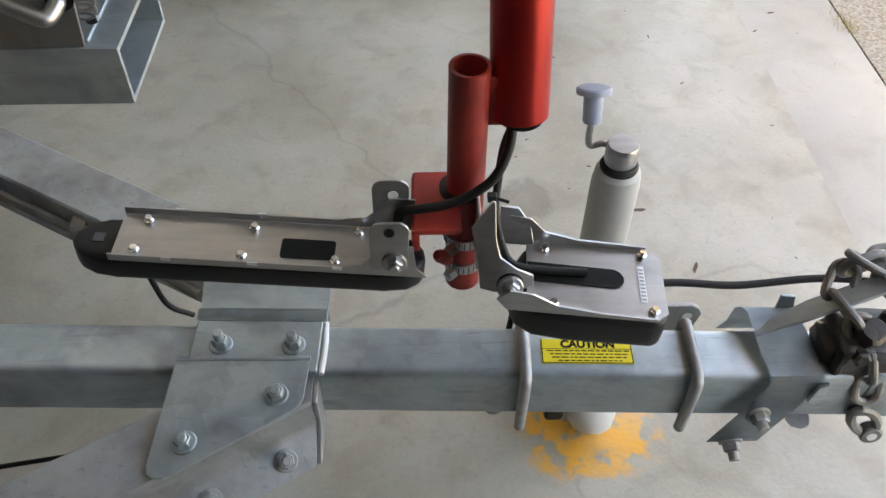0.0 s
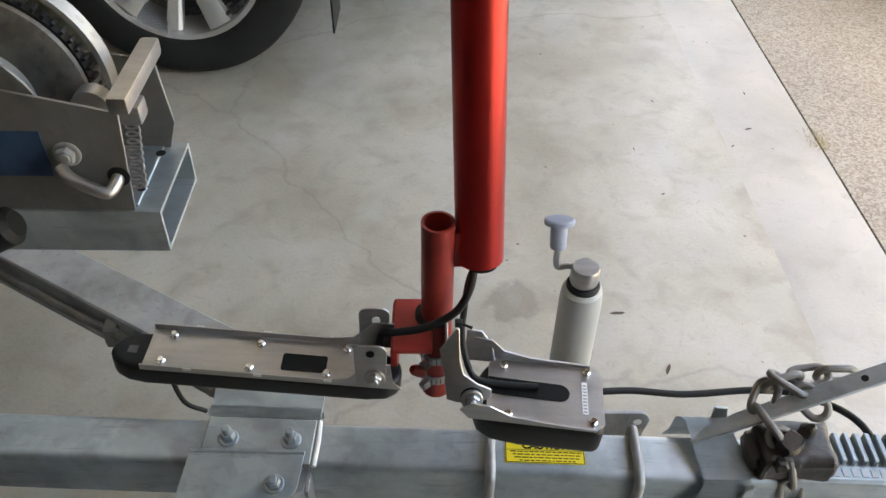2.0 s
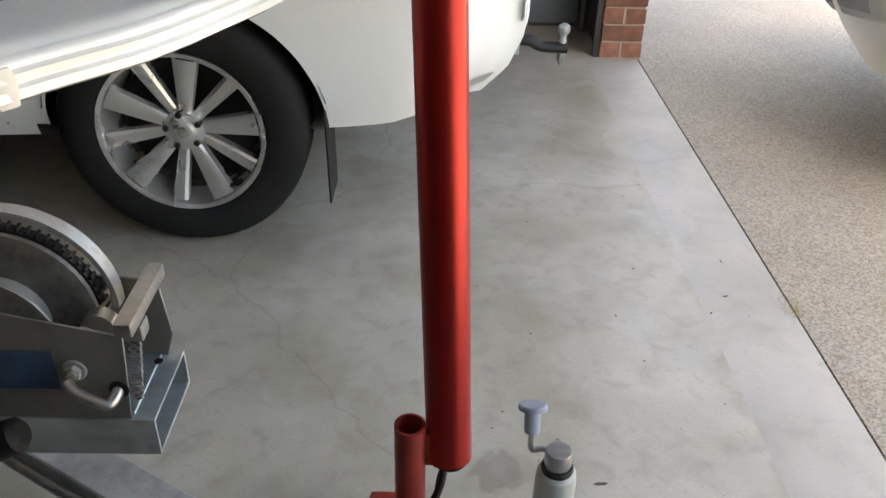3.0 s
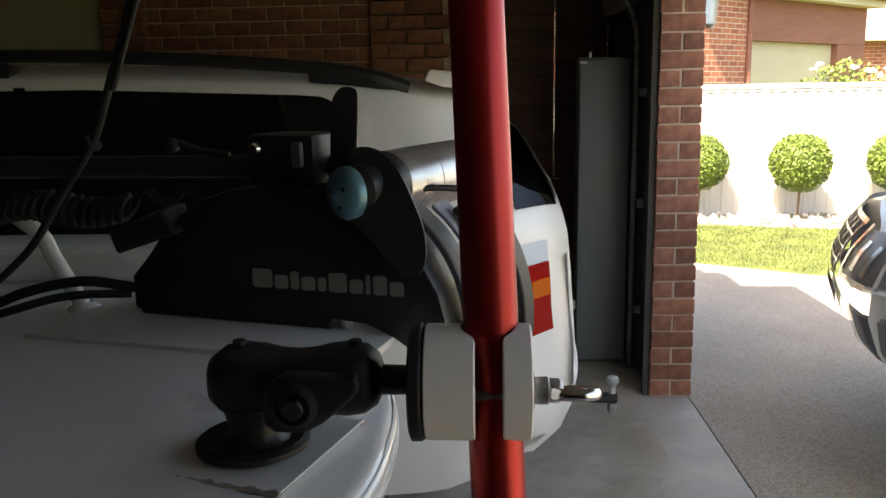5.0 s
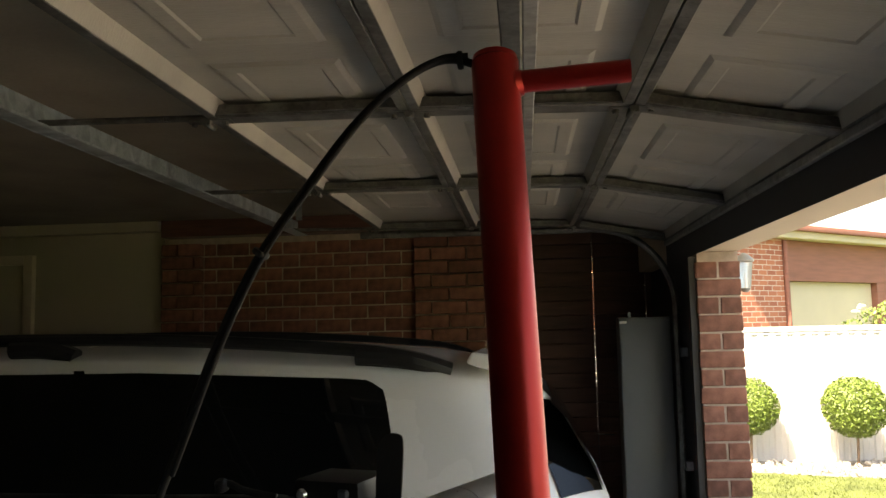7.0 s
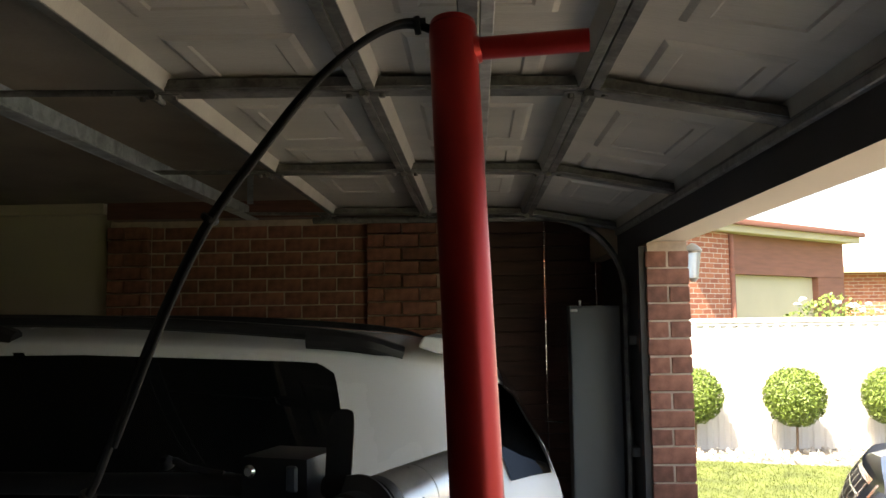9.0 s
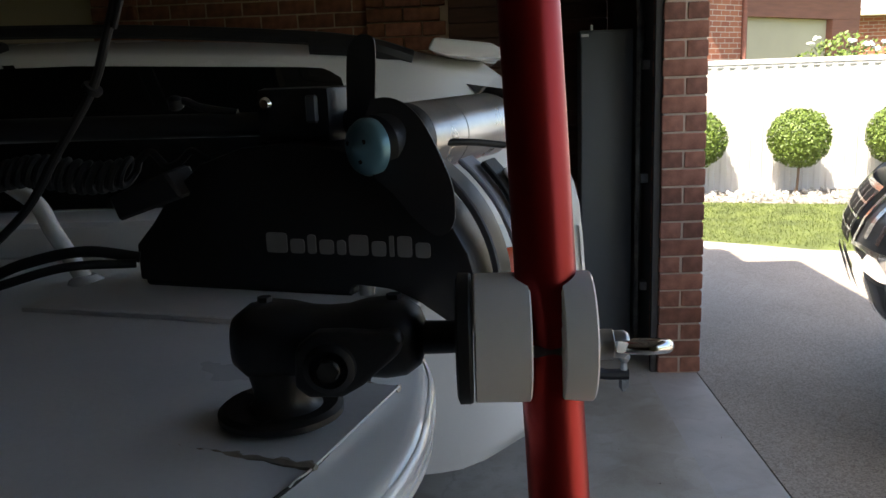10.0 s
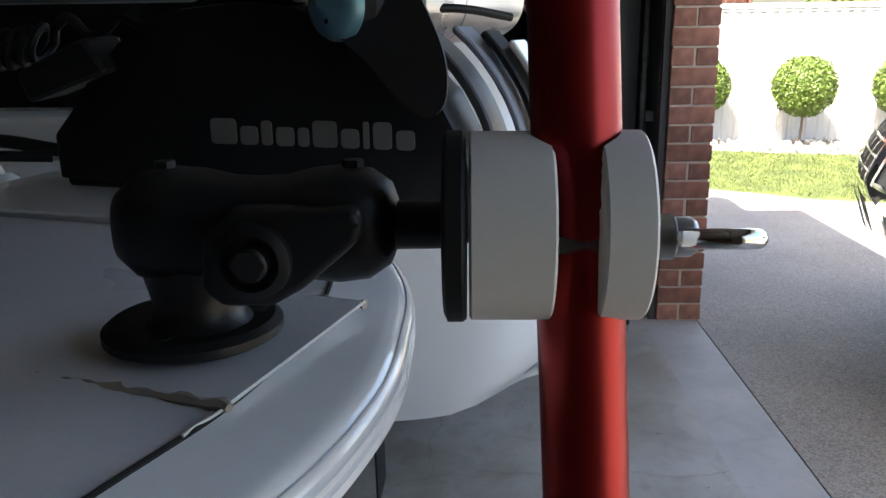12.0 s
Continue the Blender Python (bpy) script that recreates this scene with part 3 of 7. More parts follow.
part("strut", boxed((0.080, Y0, 2.244), (0.106, Y1 - 0.3, 2.264), None, 0.002, 1), M_RAIL, sd, "bright galvanised strut flange")
tr = thing("door_track", (0.87, 4.36, 0), "galvanised curved track for the sectional door", "door track", kind="structure")
arc = [(0.893, 4.38, 0.02), (0.893, 4.38, 1.72)] + [(0.893 - 0.43 * (1 - math.cos(radians(a))), 4.38, 1.832 + 0.43 * math.sin(radians(a))) for a in range(0, 91, 9)] + [(0.0, 4.38, 2.262), (-0.85, 4.38, 2.27)]
part("rail", sweep(bmesh.new(), arc, 0.020, 8), M_TRACK, tr)
part("rail_lip", sweep(bmesh.new(), [(x, 4.357, z) for x, _, z in arc[:-1]], 0.007, 8), M_TRACK, tr)
for zz in (0.35, 0.95, 1.55):
    part("bracket", boxed((0.900, 4.33, zz), (0.938, 4.40, zz + 0.05), None, 0.003, 1), M_GALVD, tr)
bs = thing("bottom_seal", (0.87, 2.0, 2.11), "metal seal holder along the lower door edge", "door seal", kind="structure")
part("holder", boxed((0.836, Y0, 2.150), (0.856, Y1, 2.178), None, 0.004, 1), M_RAIL, bs, "dull galvanised seal holder")
gb = thing("ceiling_beam", (-1.22, 2.0, 2.3), "galvanised steel angle across the garage under the ceiling", "beam", kind="structure")
part("web", boxed((-1.245, -1.0, 2.285), (-1.237, 4.45, 2.37), None, 0.001, 1), M_GALV, gb)
part("flange", boxed((-1.236, -1.0, 2.285), (-1.18, 4.45, 2.292), None, 0.001, 1), M_GALV, gb)
for yy in (1.84, 2.98, 4.27):
    part("strut", swept([(-0.745, yy, 2.292), (-1.23, yy, 2.30)], 0.009, 8, steps=1), M_TRACK, gb)
for yy in (0.3, 4.4):
    part("hanger", boxed((-1.235, yy, 2.372), (-1.20, yy + 0.004, 2.55), None), M_GALV, gb)


# ---------------------------------------------------------------- outdoors
lawn = bmesh.new()
prism(lawn, [(x, y + 0.304) for x, y in edge] + [(12, 9.0), (4.6, 9.2), (3.4, 9.55), (2.4, 9.9), (0.4, 10.2), (0.4, 7.6)], 0.11, pose(0, 0, -0.125))
solo("lawn", lawn, M_GRASS, "short green lawn in full sun", "lawn", "structure", smooth=0)
rg = random.Random(7)
bl = []
fc = []
for k in range(26000):
    x, y = rg.uniform(1.5, 5.6), rg.uniform(6.6, 9.8)
    if y < 7.75 - (x - 1.13) * 0.47 + 0.12 or y > 10.25 - x * 0.22:
        continue
    a, h, t = rg.uniform(0, 6.28), rg.uniform(0.012, 0.035), rg.uniform(-0.02, 0.02)
    i = len(bl)
    bl += [(x - 0.004 * math.cos(a), y - 0.004 * math.sin(a), -0.016), (x + 0.004 * math.cos(a), y + 0.004 * math.sin(a), -0.016), (x + t, y + t, -0.016 + h)]
    fc.append((i, i + 1, i + 2))
me = bpy.data.meshes.new("grass")
me.from_pydata(bl, [], fc)
me.materials.append(M_GRASS)
tagged(new("grass", me), "short mown green grass blades", "grass", kind="stuff")
solo("garden_bed", prismed([(12, 9.004), (4.6, 9.204), (3.4, 9.554), (2.4, 9.904), (0.4, 10.204), (0.4, 10.58), (12, 10.58)], 0.10, pose(0, 0, -0.115)), M_STONES, "bed of white garden stones along the fence", "garden bed", "structure", smooth=0)
sv = bmesh.new()
rs = random.Random(11)
for k in range(420):
    x = rs.uniform(1.9, 6.4)
    y0 = 10.204 - 0.15 * x if x < 2.4 else 10.45 - 0.29 * x + 0.10 if x < 3.4 else 10.45 - 0.29 * x + 0.1
    y = rs.uniform(max(9.0, y0 - 0.02), 10.45)
    r = rs.uniform(0.02, 0.055)
    bmesh.ops.create_icosphere(sv, subdivisions=1, radius=r, matrix=pose(x, y, -0.01 + r * 0.3, rs.uniform(0, 90), rs.uniform(0, 90), rs.uniform(0, 90)) @ Matrix.Diagonal((1.2, 0.9, 0.6, 1)))
solo("garden_stones", sv, mat("white_rock", (0.42, 0.395, 0.35), 0.9, 0, 0.12, 12, 0.3), "loose white garden stones", "stones", "stuff")

fence = thing("fence", (4, 10.6, 0), "white steel panel fence with a scalloped capping", "fence", kind="structure")
fp = bmesh.new()
x = -0.5
prof = []
while x < 9.5:
    prof += [(x, 0.0), (x + 0.05, 0.0), (x + 0.07, 0.028), (x + 0.13, 0.028)]
    x += 0.15
prism(fp, [(a, 10.600 - b * 0.5) for a, b in prof] + [(prof[-1][0], 10.64), (prof[0][0], 10.64)], 1.65, pose(0, 0, -0.05))
part("fence_sheet", fp, M_FENCE, fence, smooth=20)
# grey blocks paint the shade in the gaps between sheet and cap
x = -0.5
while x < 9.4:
    part("cap_gap_shade", boxed((x - 0.018, 10.582, 1.562), (x + 0.066, 10.597, 1.585)), M_LOGO_SHADE_GREY, fence, smooth=0)
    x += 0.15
part("fence_cap", boxed((-0.5, 10.575, 1.595), (9.5, 10.66, 1.66), None, 0.006, 1), M_FENCE, fence)


def ball_bush(at, r, trunk, seed, name="ball_bush"):
    t = thing(name, (at[0], at[1], -0.03), "clipped round green standard bush on a thin stem", "bush", group="ball bushes along the fence")
    rb = random.Random(seed)
    part("trunk", swept([(at[0], at[1], -0.03), (at[0] + 0.012, at[1], at[2] * 0.5), (at[0], at[1], at[2])], 0.016), M_BARK, t)
    vs, fs = [], []
    for k in range(5200):
        n = Vector((rb.gauss(0, 1), rb.gauss(0, 1), rb.gauss(0, 1))).normalized()
        bumpy = 1 + 0.07 * noise.noise(n * 3.5 + Vector((seed, 0, 0)))
        c = Vector(at) + n * r * bumpy * rb.uniform(0.84, 1.02)
        nn = (n + 0.9 * Vector((rb.uniform(-1, 1), rb.uniform(-1, 1), rb.uniform(-1, 1)))).normalized()
        u = nn.orthogonal().normalized()
        u.rotate(Matrix.Rotation(rb.uniform(0, 6.28), 3, nn))
        v = nn.cross(u)
        s = rb.uniform(0.016, 0.028)
        i = len(vs)
        vs += [c - u * s, c - v * s * 0.5 + nn * 0.004, c + u * s, c + v * s * 0.5 + nn * 0.004]
        fs.append((i, i + 1, i + 2, i + 3))
    mesh = bpy.data.meshes.new("crown")
    mesh.from_pydata(vs, [], fs)
    mesh.materials.append(M_LEAF)
    ob = new("crown", mesh)
    ob.parent = t
    ob.matrix_parent_inverse = Matrix.Translation(-t.location)
    core = bmesh.new()
    bmesh.ops.create_icosphere(core, subdivisions=3, radius=r * 0.80, matrix=Matrix.Translation(at))
    for v in core.verts:
        v.co += (v.co - Vector(at)) * 0.12 * noise.noise(v.co * 6)
    part("inner_growth", core, M_LEAF, t)
    return t


ball_bush((3.975, 10.14, 0.690), 0.365, 0.4, 3)
ball_bush((2.79, 10.32, 0.695), 0.35, 0.4, 5)
ball_bush((5.17, 10.14, 0.690), 0.365, 0.4, 8)

# rose bush behind the fence
rb = random.Random(21)
rose = thing("rose_bush", (4.88, 11.2, 0), "rose bush with white flowers behind the fence", "bush")
vs, fs = [], []
for k in range(1700):
    c = Vector((rb.gauss(4.88, 0.40), 11.15 + rb.gauss(0, 0.15), rb.uniform(0.9, 1.98)))
    if c.z > 2.0 - 0.45 * abs(c.x - 4.93):
        continue
    n = Vector((rb.uniform(-1, 1), rb.uniform(-1, 0.3), rb.uniform(0, 1))).normalized()
    u = n.orthogonal().normalized()
    v = n.cross(u)
    i = len(vs)
    vs += [c - u * 0.035, c - v * 0.02, c + u * 0.035, c + v * 0.02]
    fs.append((i, i + 1, i + 2, i + 3))
me = bpy.data.meshes.new("foliage")
me.from_pydata(vs, [], fs)
me.materials.append(M_LEAF)
ob = new("foliage", me)
ob.parent = rose
ob.matrix_parent_inverse = Matrix.Translation(-rose.location)
part("trunk", swept([(4.88, 11.2, -0.13), (4.86, 11.2, 0.6), (4.93, 11.2, 1.5)], 0.02), M_BARK, rose)
for k in range(9):
    fl = bmesh.new()
    c = (rb.gauss(4.88, 0.34), 10.98, rb.uniform(1.72, 1.93))
    for j in range(6):
        bmesh.ops.create_icosphere(fl, subdivisions=1, radius=0.028, matrix=pose(c[0] + rb.uniform(-0.03, 0.03), c[1] + rb.uniform(-0.03, 0.03), c[2] + rb.uniform(-0.02, 0.02)) @ Matrix.Diagonal((1.2, 1.2, 0.7, 1)))
    part("flower", fl, M_PETAL, rose, "white rose")

# neighbouring house
H = thing("neighbour_house", (6, 15, 0), "brick house with brown gable cladding and a cream garage door", "house")
part("wall", boxed((3.2, 14.05, -0.13), (4.42, 20.0, 3.12)), M_FARBRICK, H, "red brick wall", 0)
part("wall", boxed((4.425, 14.10, -0.13), (4.62, 20.0, 3.12)), M_BROWNBRICK, H, "brown brick return", 0)
part("wall", boxed((4.625, 14.12, 2.42), (8.60, 20.0, 3.12)), M_BROWNBRICK, H, "brown clad panel over the garage door", 0)
part("wall", boxed((7.56, 14.13, -0.13), (8.60, 20.0, 2.418)), M_BROWNBRICK, H, "brown brick pier", 0)
part("garage_door", boxed((4.625, 14.25, -0.13), (7.555, 14.35, 2.415)), M_CREAM, H, "cream panelled garage door", 0)
part("downpipe", swept([(4.46, 14.02, -0.1), (4.46, 14.02, 3.1)], 0.045, 10, steps=1), M_BROWNBRICK, H)
part("fascia", boxed((2.9, 13.86, 3.12), (8.80, 13.93, 3.28), None, 0.01, 1), M_CREAM, H, "cream fascia")
part("gutter", boxed((2.9, 13.76, 3.24), (8.85, 13.86, 3.34), None, 0.02, 2), M_BROWNBRICK, H, "brown gutter")
part("eave", boxed((2.9, 13.935, 3.125), (8.75, 14.5, 3.17)), M_CREAM, H, smooth=0)
rf = bmesh.new()
vv = [rf.verts.new(p) for p in ((2.9, 13.78, 3.345), (8.85, 13.78, 3.345), (8.85, 20, 3.345), (2.9, 20, 3.345), (4.6, 16.9, 4.0), (7.2, 16.9, 4.0))]
for f in ((0, 1, 5, 4), (1, 2, 5), (2, 3, 4, 5), (3, 0, 4), (0, 3, 2, 1)):
    rf.faces.new([vv[k] for k in f])
part("roof", rf, M_ROOF, H, "pale tiled hip roof", 0)
H.matrix_basis = Matrix.Translation((4.43, 14.1, 0)) @ Matrix.Rotation(radians(40), 4, "Z") @ Matrix.Translation((-4.43, -14.1, 0)) @ H.matrix_basis
H2 = thing("far_house", (10, 22, 0), "further brick house with a pale roof", "house")
part("wall", boxed((8.2, 20.5, -0.13), (16, 26, 2.7)), M_FARBRICK, H2, smooth=0)
part("eave", boxed((7.9, 20.1, 2.7), (16.3, 26, 2.85)), M_CREAM, H2, smooth=0)
rf = bmesh.new()
vv = [rf.verts.new(p) for p in ((7.9, 20.1, 2.855), (16.3, 20.1, 2.855), (16.3, 26, 2.855), (7.9, 26, 2.855), (10.5, 23, 4.2), (14, 23, 4.2))]
for f in ((0, 1, 5, 4), (1, 2, 5), (2, 3, 4, 5), (3, 0, 4), (0, 3, 2, 1)):
    rf.faces.new([vv[k] for k in f])
part("roof", rf, M_ROOF, H2, smooth=0)

# coach lamp on the outer face of the brick pillar
cl = thing("coach_lamp", (1.2, 4.07, 1.95), "white coach lamp on the outside of the brick pillar", "wall lamp")
part("back_plate", boxed((1.142, 4.03, 1.90), (1.152, 4.11, 2.02), None, 0.003), M_GREYPAINT, cl)
part("arm", swept([(1.15, 4.07, 1.98), (1.175, 4.07, 2.02), (1.20, 4.07, 2.035)], 0.006), M_WHITELABEL, cl)
part("cap", turned([(0.048, 0), (0.05, 0.008), (0.03, 0.03), (0.006, 0.045)], pose(1.20, 4.07, 2.035), 20), M_GREYPAINT, cl)
part("glass", turned([(0.028, 0), (0.043, 0.13)], pose(1.20, 4.07, 1.902), 12), glass("lamp_glass", (0.75, 0.76, 0.74), 0.15, 0.6), cl)
part("base", turned([(0.012, 0), (0.03, 0.02)], pose(1.20, 4.07, 1.88), 12), M_GREYPAINT, cl)


cl.location.x -= 0.014

# ---------------------------------------------------------------- the boat trailer's drawbar
SHIFT = Vector((-0.004, 0, 0))
T = Matrix.Translation((0, 0.417, 0)) @ Matrix.Rotation(radians(-2.06), 4, "Z")
Z0 = 0.455


def tl(x, y, z):
    """A place given along, across and above the drawbar."""
    return T @ Vector((x, y, z))


trailer = thing("boat_trailer", (0, 0.417, 0.0), "galvanised steel boat trailer drawbar with bolted frame arms", "boat trailer")
part("drawbar", boxed((-1.9, -0.031, Z0 - 0.075), (0.52, 0.031, Z0), T, 0.009, 4), M_GALV, trailer, "galvanised box-section drawbar")
arm_dir = Vector((-0.863, 0.506, 0)).normalized()
part("frame_arm", boxed((-0.10, -0.072, 0.0), (2.6, 0.0, 0.075), axes((-0.19, 0.594, 0.452), arm_dir, (0.506, 0.863, 0)), 0.007, 3), M_GALVD, trailer, "dull galvanised frame arm")
# the near arm is a pressed channel: top, web and an outward lip
ARM_D, ARM_X = Vector((0.863, 0.506, 0)), -0.094


def arm_at(n, z, u=0.0, x=ARM_X):
    """A place on the near arm: n across it, u along it from its cut end."""
    return Vector((x, (0.506 * x - n) / 0.863, z)) - ARM_D * u


ch = bmesh.new()
prof = [Vector((n, z, 0)) for n, z in ((-0.432, 0.400), (-0.432, 0.440), (-0.4305, 0.4455), (-0.427, 0.449), (-0.421, 0.450), (-0.364, 0.450), (-0.3595, 0.4485), (-0.3570, 0.4445), (-0.3570, 0.438), (-0.3605, 0.410), (-0.3600, 0.404), (-0.3570, 0.3985), (-0.330, 0.376))]
inner = []
for k, p in enumerate(prof):
    d = (prof[min(k + 1, len(prof) - 1)] - prof[max(k - 1, 0)]).normalized()
    inner.append(p + Vector((d.y, -d.x, 0)) * 0.004)
loop = prof + inner[::-1]
rings = [[ch.verts.new(arm_at(p.x, p.y, u)) for p in loop] for u in (0.0, 0.15, 0.4, 0.9, 2.4)]
for r0, r1 in zip(rings, rings[1:]):
    for k in range(len(loop)):
        ch.faces.new((r0[k], r0[(k + 1) % len(loop)], r1[(k + 1) % len(loop)], r1[k]))
for r0 in (rings[0], rings[-1]):
    for k in range(len(prof) - 1):
        ch.faces.new((r0[k], r0[k + 1], r0[len(loop) - 2 - k], r0[len(loop) - 1 - k]))
part("frame_arm", ch, M_GALVD, trailer, "dull galvanised pressed channel arm", 28)
part("arm_end_plate", prismed([(0.387, 0.447), (0.359, 0.447), (0.363, 0.404), (0.331, 0.374), (0.360, 0.366), (0.387, 0.372)], 0.005, axes((-0.0935, 0, 0), (0, 1, 0), (0, 0, 1)), 0.0008, 1), M_GALVD, trailer)
# top plate, its back roll and the wing over the near arm
part("clamp_plate", boxed((-0.220, -0.034, Z0 + 0.001), (-0.088, 0.030, Z0 + 0.007), T, 0.001, 1), M_GALV, trailer)
roll = []
for k in range(9):
    a = radians(90 * k / 8)
    roll.append((0.030 + 0.026 * math.sin(a), Z0 + 0.007 + 0.008 * math.sin(2 * a) - 0.034 * (1 - math.cos(a))))
bm = bmesh.new()
ra = [[bm.verts.new(tl(x, y, z)) for y, z in roll] for x in (-0.222, -0.086)]
for k in range(8):
    bm.faces.new((ra[0][k], ra[0][k + 1], ra[1][k + 1], ra[1][k]))
bmesh.ops.solidify(bm, geom=bm.faces[:], thickness=0.006)
part("clamp_back", bm, M_GALV, trailer)
part("back_plate", prismed([(-0.222, 0.0), (-0.086, 0.0), (-0.086, 0.055), (-0.228, 0.055)], 0.006, T @ pose(0, 0.040, Z0 - 0.008, 4)), M_GALV, trailer)
wing_m = axes((0, 0.400, 0.4615), (1, 0, 0), (0, 1, 0.085))
wing = [(-0.231, 0.004), (-0.096, 0.001), (-0.100, -0.044), (-0.104, -0.052), (-0.110, -0.057), (-0.213, -0.118), (-0.222, -0.123), (-0.231, -0.123), (-0.238, -0.118), (-0.240, -0.110)]
part("wing_plate", prismed(wing, 0.005, wing_m, 0.0012, 2), M_GALV, trailer, "galvanised gusset plate")
part("wing_bend", swept([wing_m @ Vector((-0.231, 0.0025, 0.0025)), wing_m @ Vector((-0.096, 0.0, 0.0025))], 0.0036, 10, steps=1), M_GALV, trailer)
part("weld", swept([tl(-0.084, -0.034, Z0 + 0.003), tl(-0.083, 0.0, Z0 + 0.004), tl(-0.085, 0.03, Z0 + 0.003)], 0.0032, 8), M_WHITELABEL, trailer, "pale weld seam")
bolt(trailer, tl(-0.190, -0.002, Z0 + 0.007), (0, 0, 1), 0.0085, 0.010, stub=0.008)
bolt(trailer, tl(-0.115, -0.002, Z0 + 0.007), (0, 0, 1), 0.0085, 0.010, stub=0.008)
for p in ((-0.1265, -0.0405), (-0.2085, -0.0885)):
    bolt(trailer, wing_m @ Vector((p[0], p[1], 0.005)), (0, -0.08, 1), 0.0085, 0.008)
for u in (0.034, 0.115):
    bolt(trailer, arm_at(-0.345, 0.3895, u), (0.25, -0.5, 0.9), 0.0085, 0.007, M_GALVD)
for x in (0.095,):
    part("pin_end", turned([(0.010, 0), (0.012, 0.003), (0.012, 0.014), (0.008, 0.018)], frame_to(tl(x, -0.012, Z0 - 0.074), tl(x, -0.012, Z0 - 0.2)), 16), M_GALVD, trailer)
# U-bolts round the drawbar
for x in (0.123, 0.297):
    pts = [tl(x, 0.038, Z0 - 0.09), tl(x, 0.038, Z0 - 0.012), tl(x, 0.034, Z0 + 0.003), tl(x, 0.026, Z0 + 0.006), tl(x, -0.022, Z0 + 0.006), tl(x, -0.034, Z0 + 0.001), tl(x, -0.0385, Z0 - 0.012), tl(x, -0.0375, Z0 - 0.088)]
    part("u_bolt", swept(pts, 0.0062, 12, steps=5), M_GALVD, trailer, "dull steel U-bolt")
part("jack_plate", prismed([(0.20, -0.08), (0.322, -0.08), (0.335, -0.006), (0.330, 0.004), (0.322, 0.009), (0.20, 0.009)], 0.006, axes((0, 0.487, 0.428), (1, 0, 0), (0, 0, 1)), 0.001, 1), M_GALVD, trailer, "drilled steel plate behind the drawbar")
part("plate_hole", turned([(0.0055, 0), (0.0055, 0.0006)], frame_to((0.319, 0.4809, 0.419), (0.319, 0.44, 0.419)), 16), M_WHITELABEL, trailer)
# caution label
lab = part("caution_label", boxed((0.141, -0.0165, Z0 + 0.0002), (0.236, 0.014, Z0 + 0.0008), T), M_YELLOW, trailer, "yellow caution sticker with black print", 0)
ink = bmesh.new()
for k, (a, b) in enumerate(((0.147, 0.233), (0.150, 0.230), (0.152, 0.229), (0.158, 0.224))):
    y = 0.0005 - 0.0041 * k
    x = a
    rl = random.Random(k)
    while x < b:
        w = rl.uniform(0.003, 0.008)
        box(ink, (x, y - 0.0019, Z0 + 0.0008), (min(b, x + w), y - 0.0006, Z0 + 0.0010), T)
        x += w + 0.0014
box(ink, (0.142, 0.0014, Z0 + 0.0008), (0.235, 0.0019, Z0 + 0.0010), T)
box(ink, (0.1415, -0.0160, Z0 + 0.0008), (0.2355, -0.0152, Z0 + 0.0010), T)
box(ink, (0.1415, -0.0160, Z0 + 0.0008), (0.1425, 0.0138, Z0 + 0.0010), T)
box(ink, (0.2345, -0.0160, Z0 + 0.0008), (0.2355, 0.0138, Z0 + 0.0010), T)
part("label_print", ink, M_INK, lab, smooth=0)


def lettering(text, size, m, material, parent, depth=0.0003):
    cu = bpy.data.curves.new("lettering", "FONT")
    cu.body, cu.size, cu.align_x, cu.extrude = text, size, "CENTER", depth
    cu.offset = size * 0.045
    tmp = bpy.data.objects.new("lettering", cu)
    scene.collection.objects.link(tmp)
    me = bpy.data.meshes.new_from_object(tmp.evaluated_get(bpy.context.evaluated_depsgraph_get()))
    bpy.data.objects.remove(tmp)
    me.transform(m)
    me.materials.clear()
    me.materials.append(material)
    ob = new("lettering", me)
    ob.parent = parent
    if parent.type == "EMPTY":
        ob.matrix_parent_inverse = Matrix.Translation(-parent.location)
    return ob


lettering("CAUTION", 0.0125, T @ pose(0.190, 0.0035, Z0 + 0.0008), M_INK, lab)

# coupling with its bracket, greasy mechanism and lever


def lofted(left, right, t=0.005):
    """A bent plate between two edge lines."""
    bm = bmesh.new()
    rows = [(bm.verts.new(p), bm.verts.new(q)) for p, q in zip(left, right)]
    for p0, p1 in zip(rows, rows[1:]):
        bm.faces.new((p0[0], p0[1], p1[1], p1[0]))
    bmesh.ops.solidify(bm, geom=bm.faces[:], thickness=t)
    return bm


left = [(0.346, 0.462, 0.42), (0.347, 0.449, 0.452), (0.350, 0.4490, 0.474), (0.355, 0.4465, 0.4775), (0.360, 0.440, 0.4775), (0.362, 0.4175, 0.472), (0.365, 0.392, 0.4655), (0.367, 0.377, 0.4645), (0.3685, 0.3695, 0.4615), (0.3685, 0.3655, 0.454), (0.366, 0.3640, 0.445), (0.327, 0.3600, 0.349)]
right = [(0.404, 0.462, 0.42), (0.405, 0.449, 0.452), (0.409, 0.4505, 0.470), (0.411, 0.4480, 0.4740), (0.413, 0.441, 0.4745), (0.417, 0.4175, 0.472), (0.422, 0.392, 0.4655), (0.423, 0.377, 0.4645), (0.4235, 0.3695, 0.4615), (0.4235, 0.3655, 0.454), (0.421, 0.3640, 0.445), (0.384, 0.3600, 0.349)]
part("coupling_bracket", lofted(left, right), M_GALV, trailer, "bent galvanised strap bracket", 40)
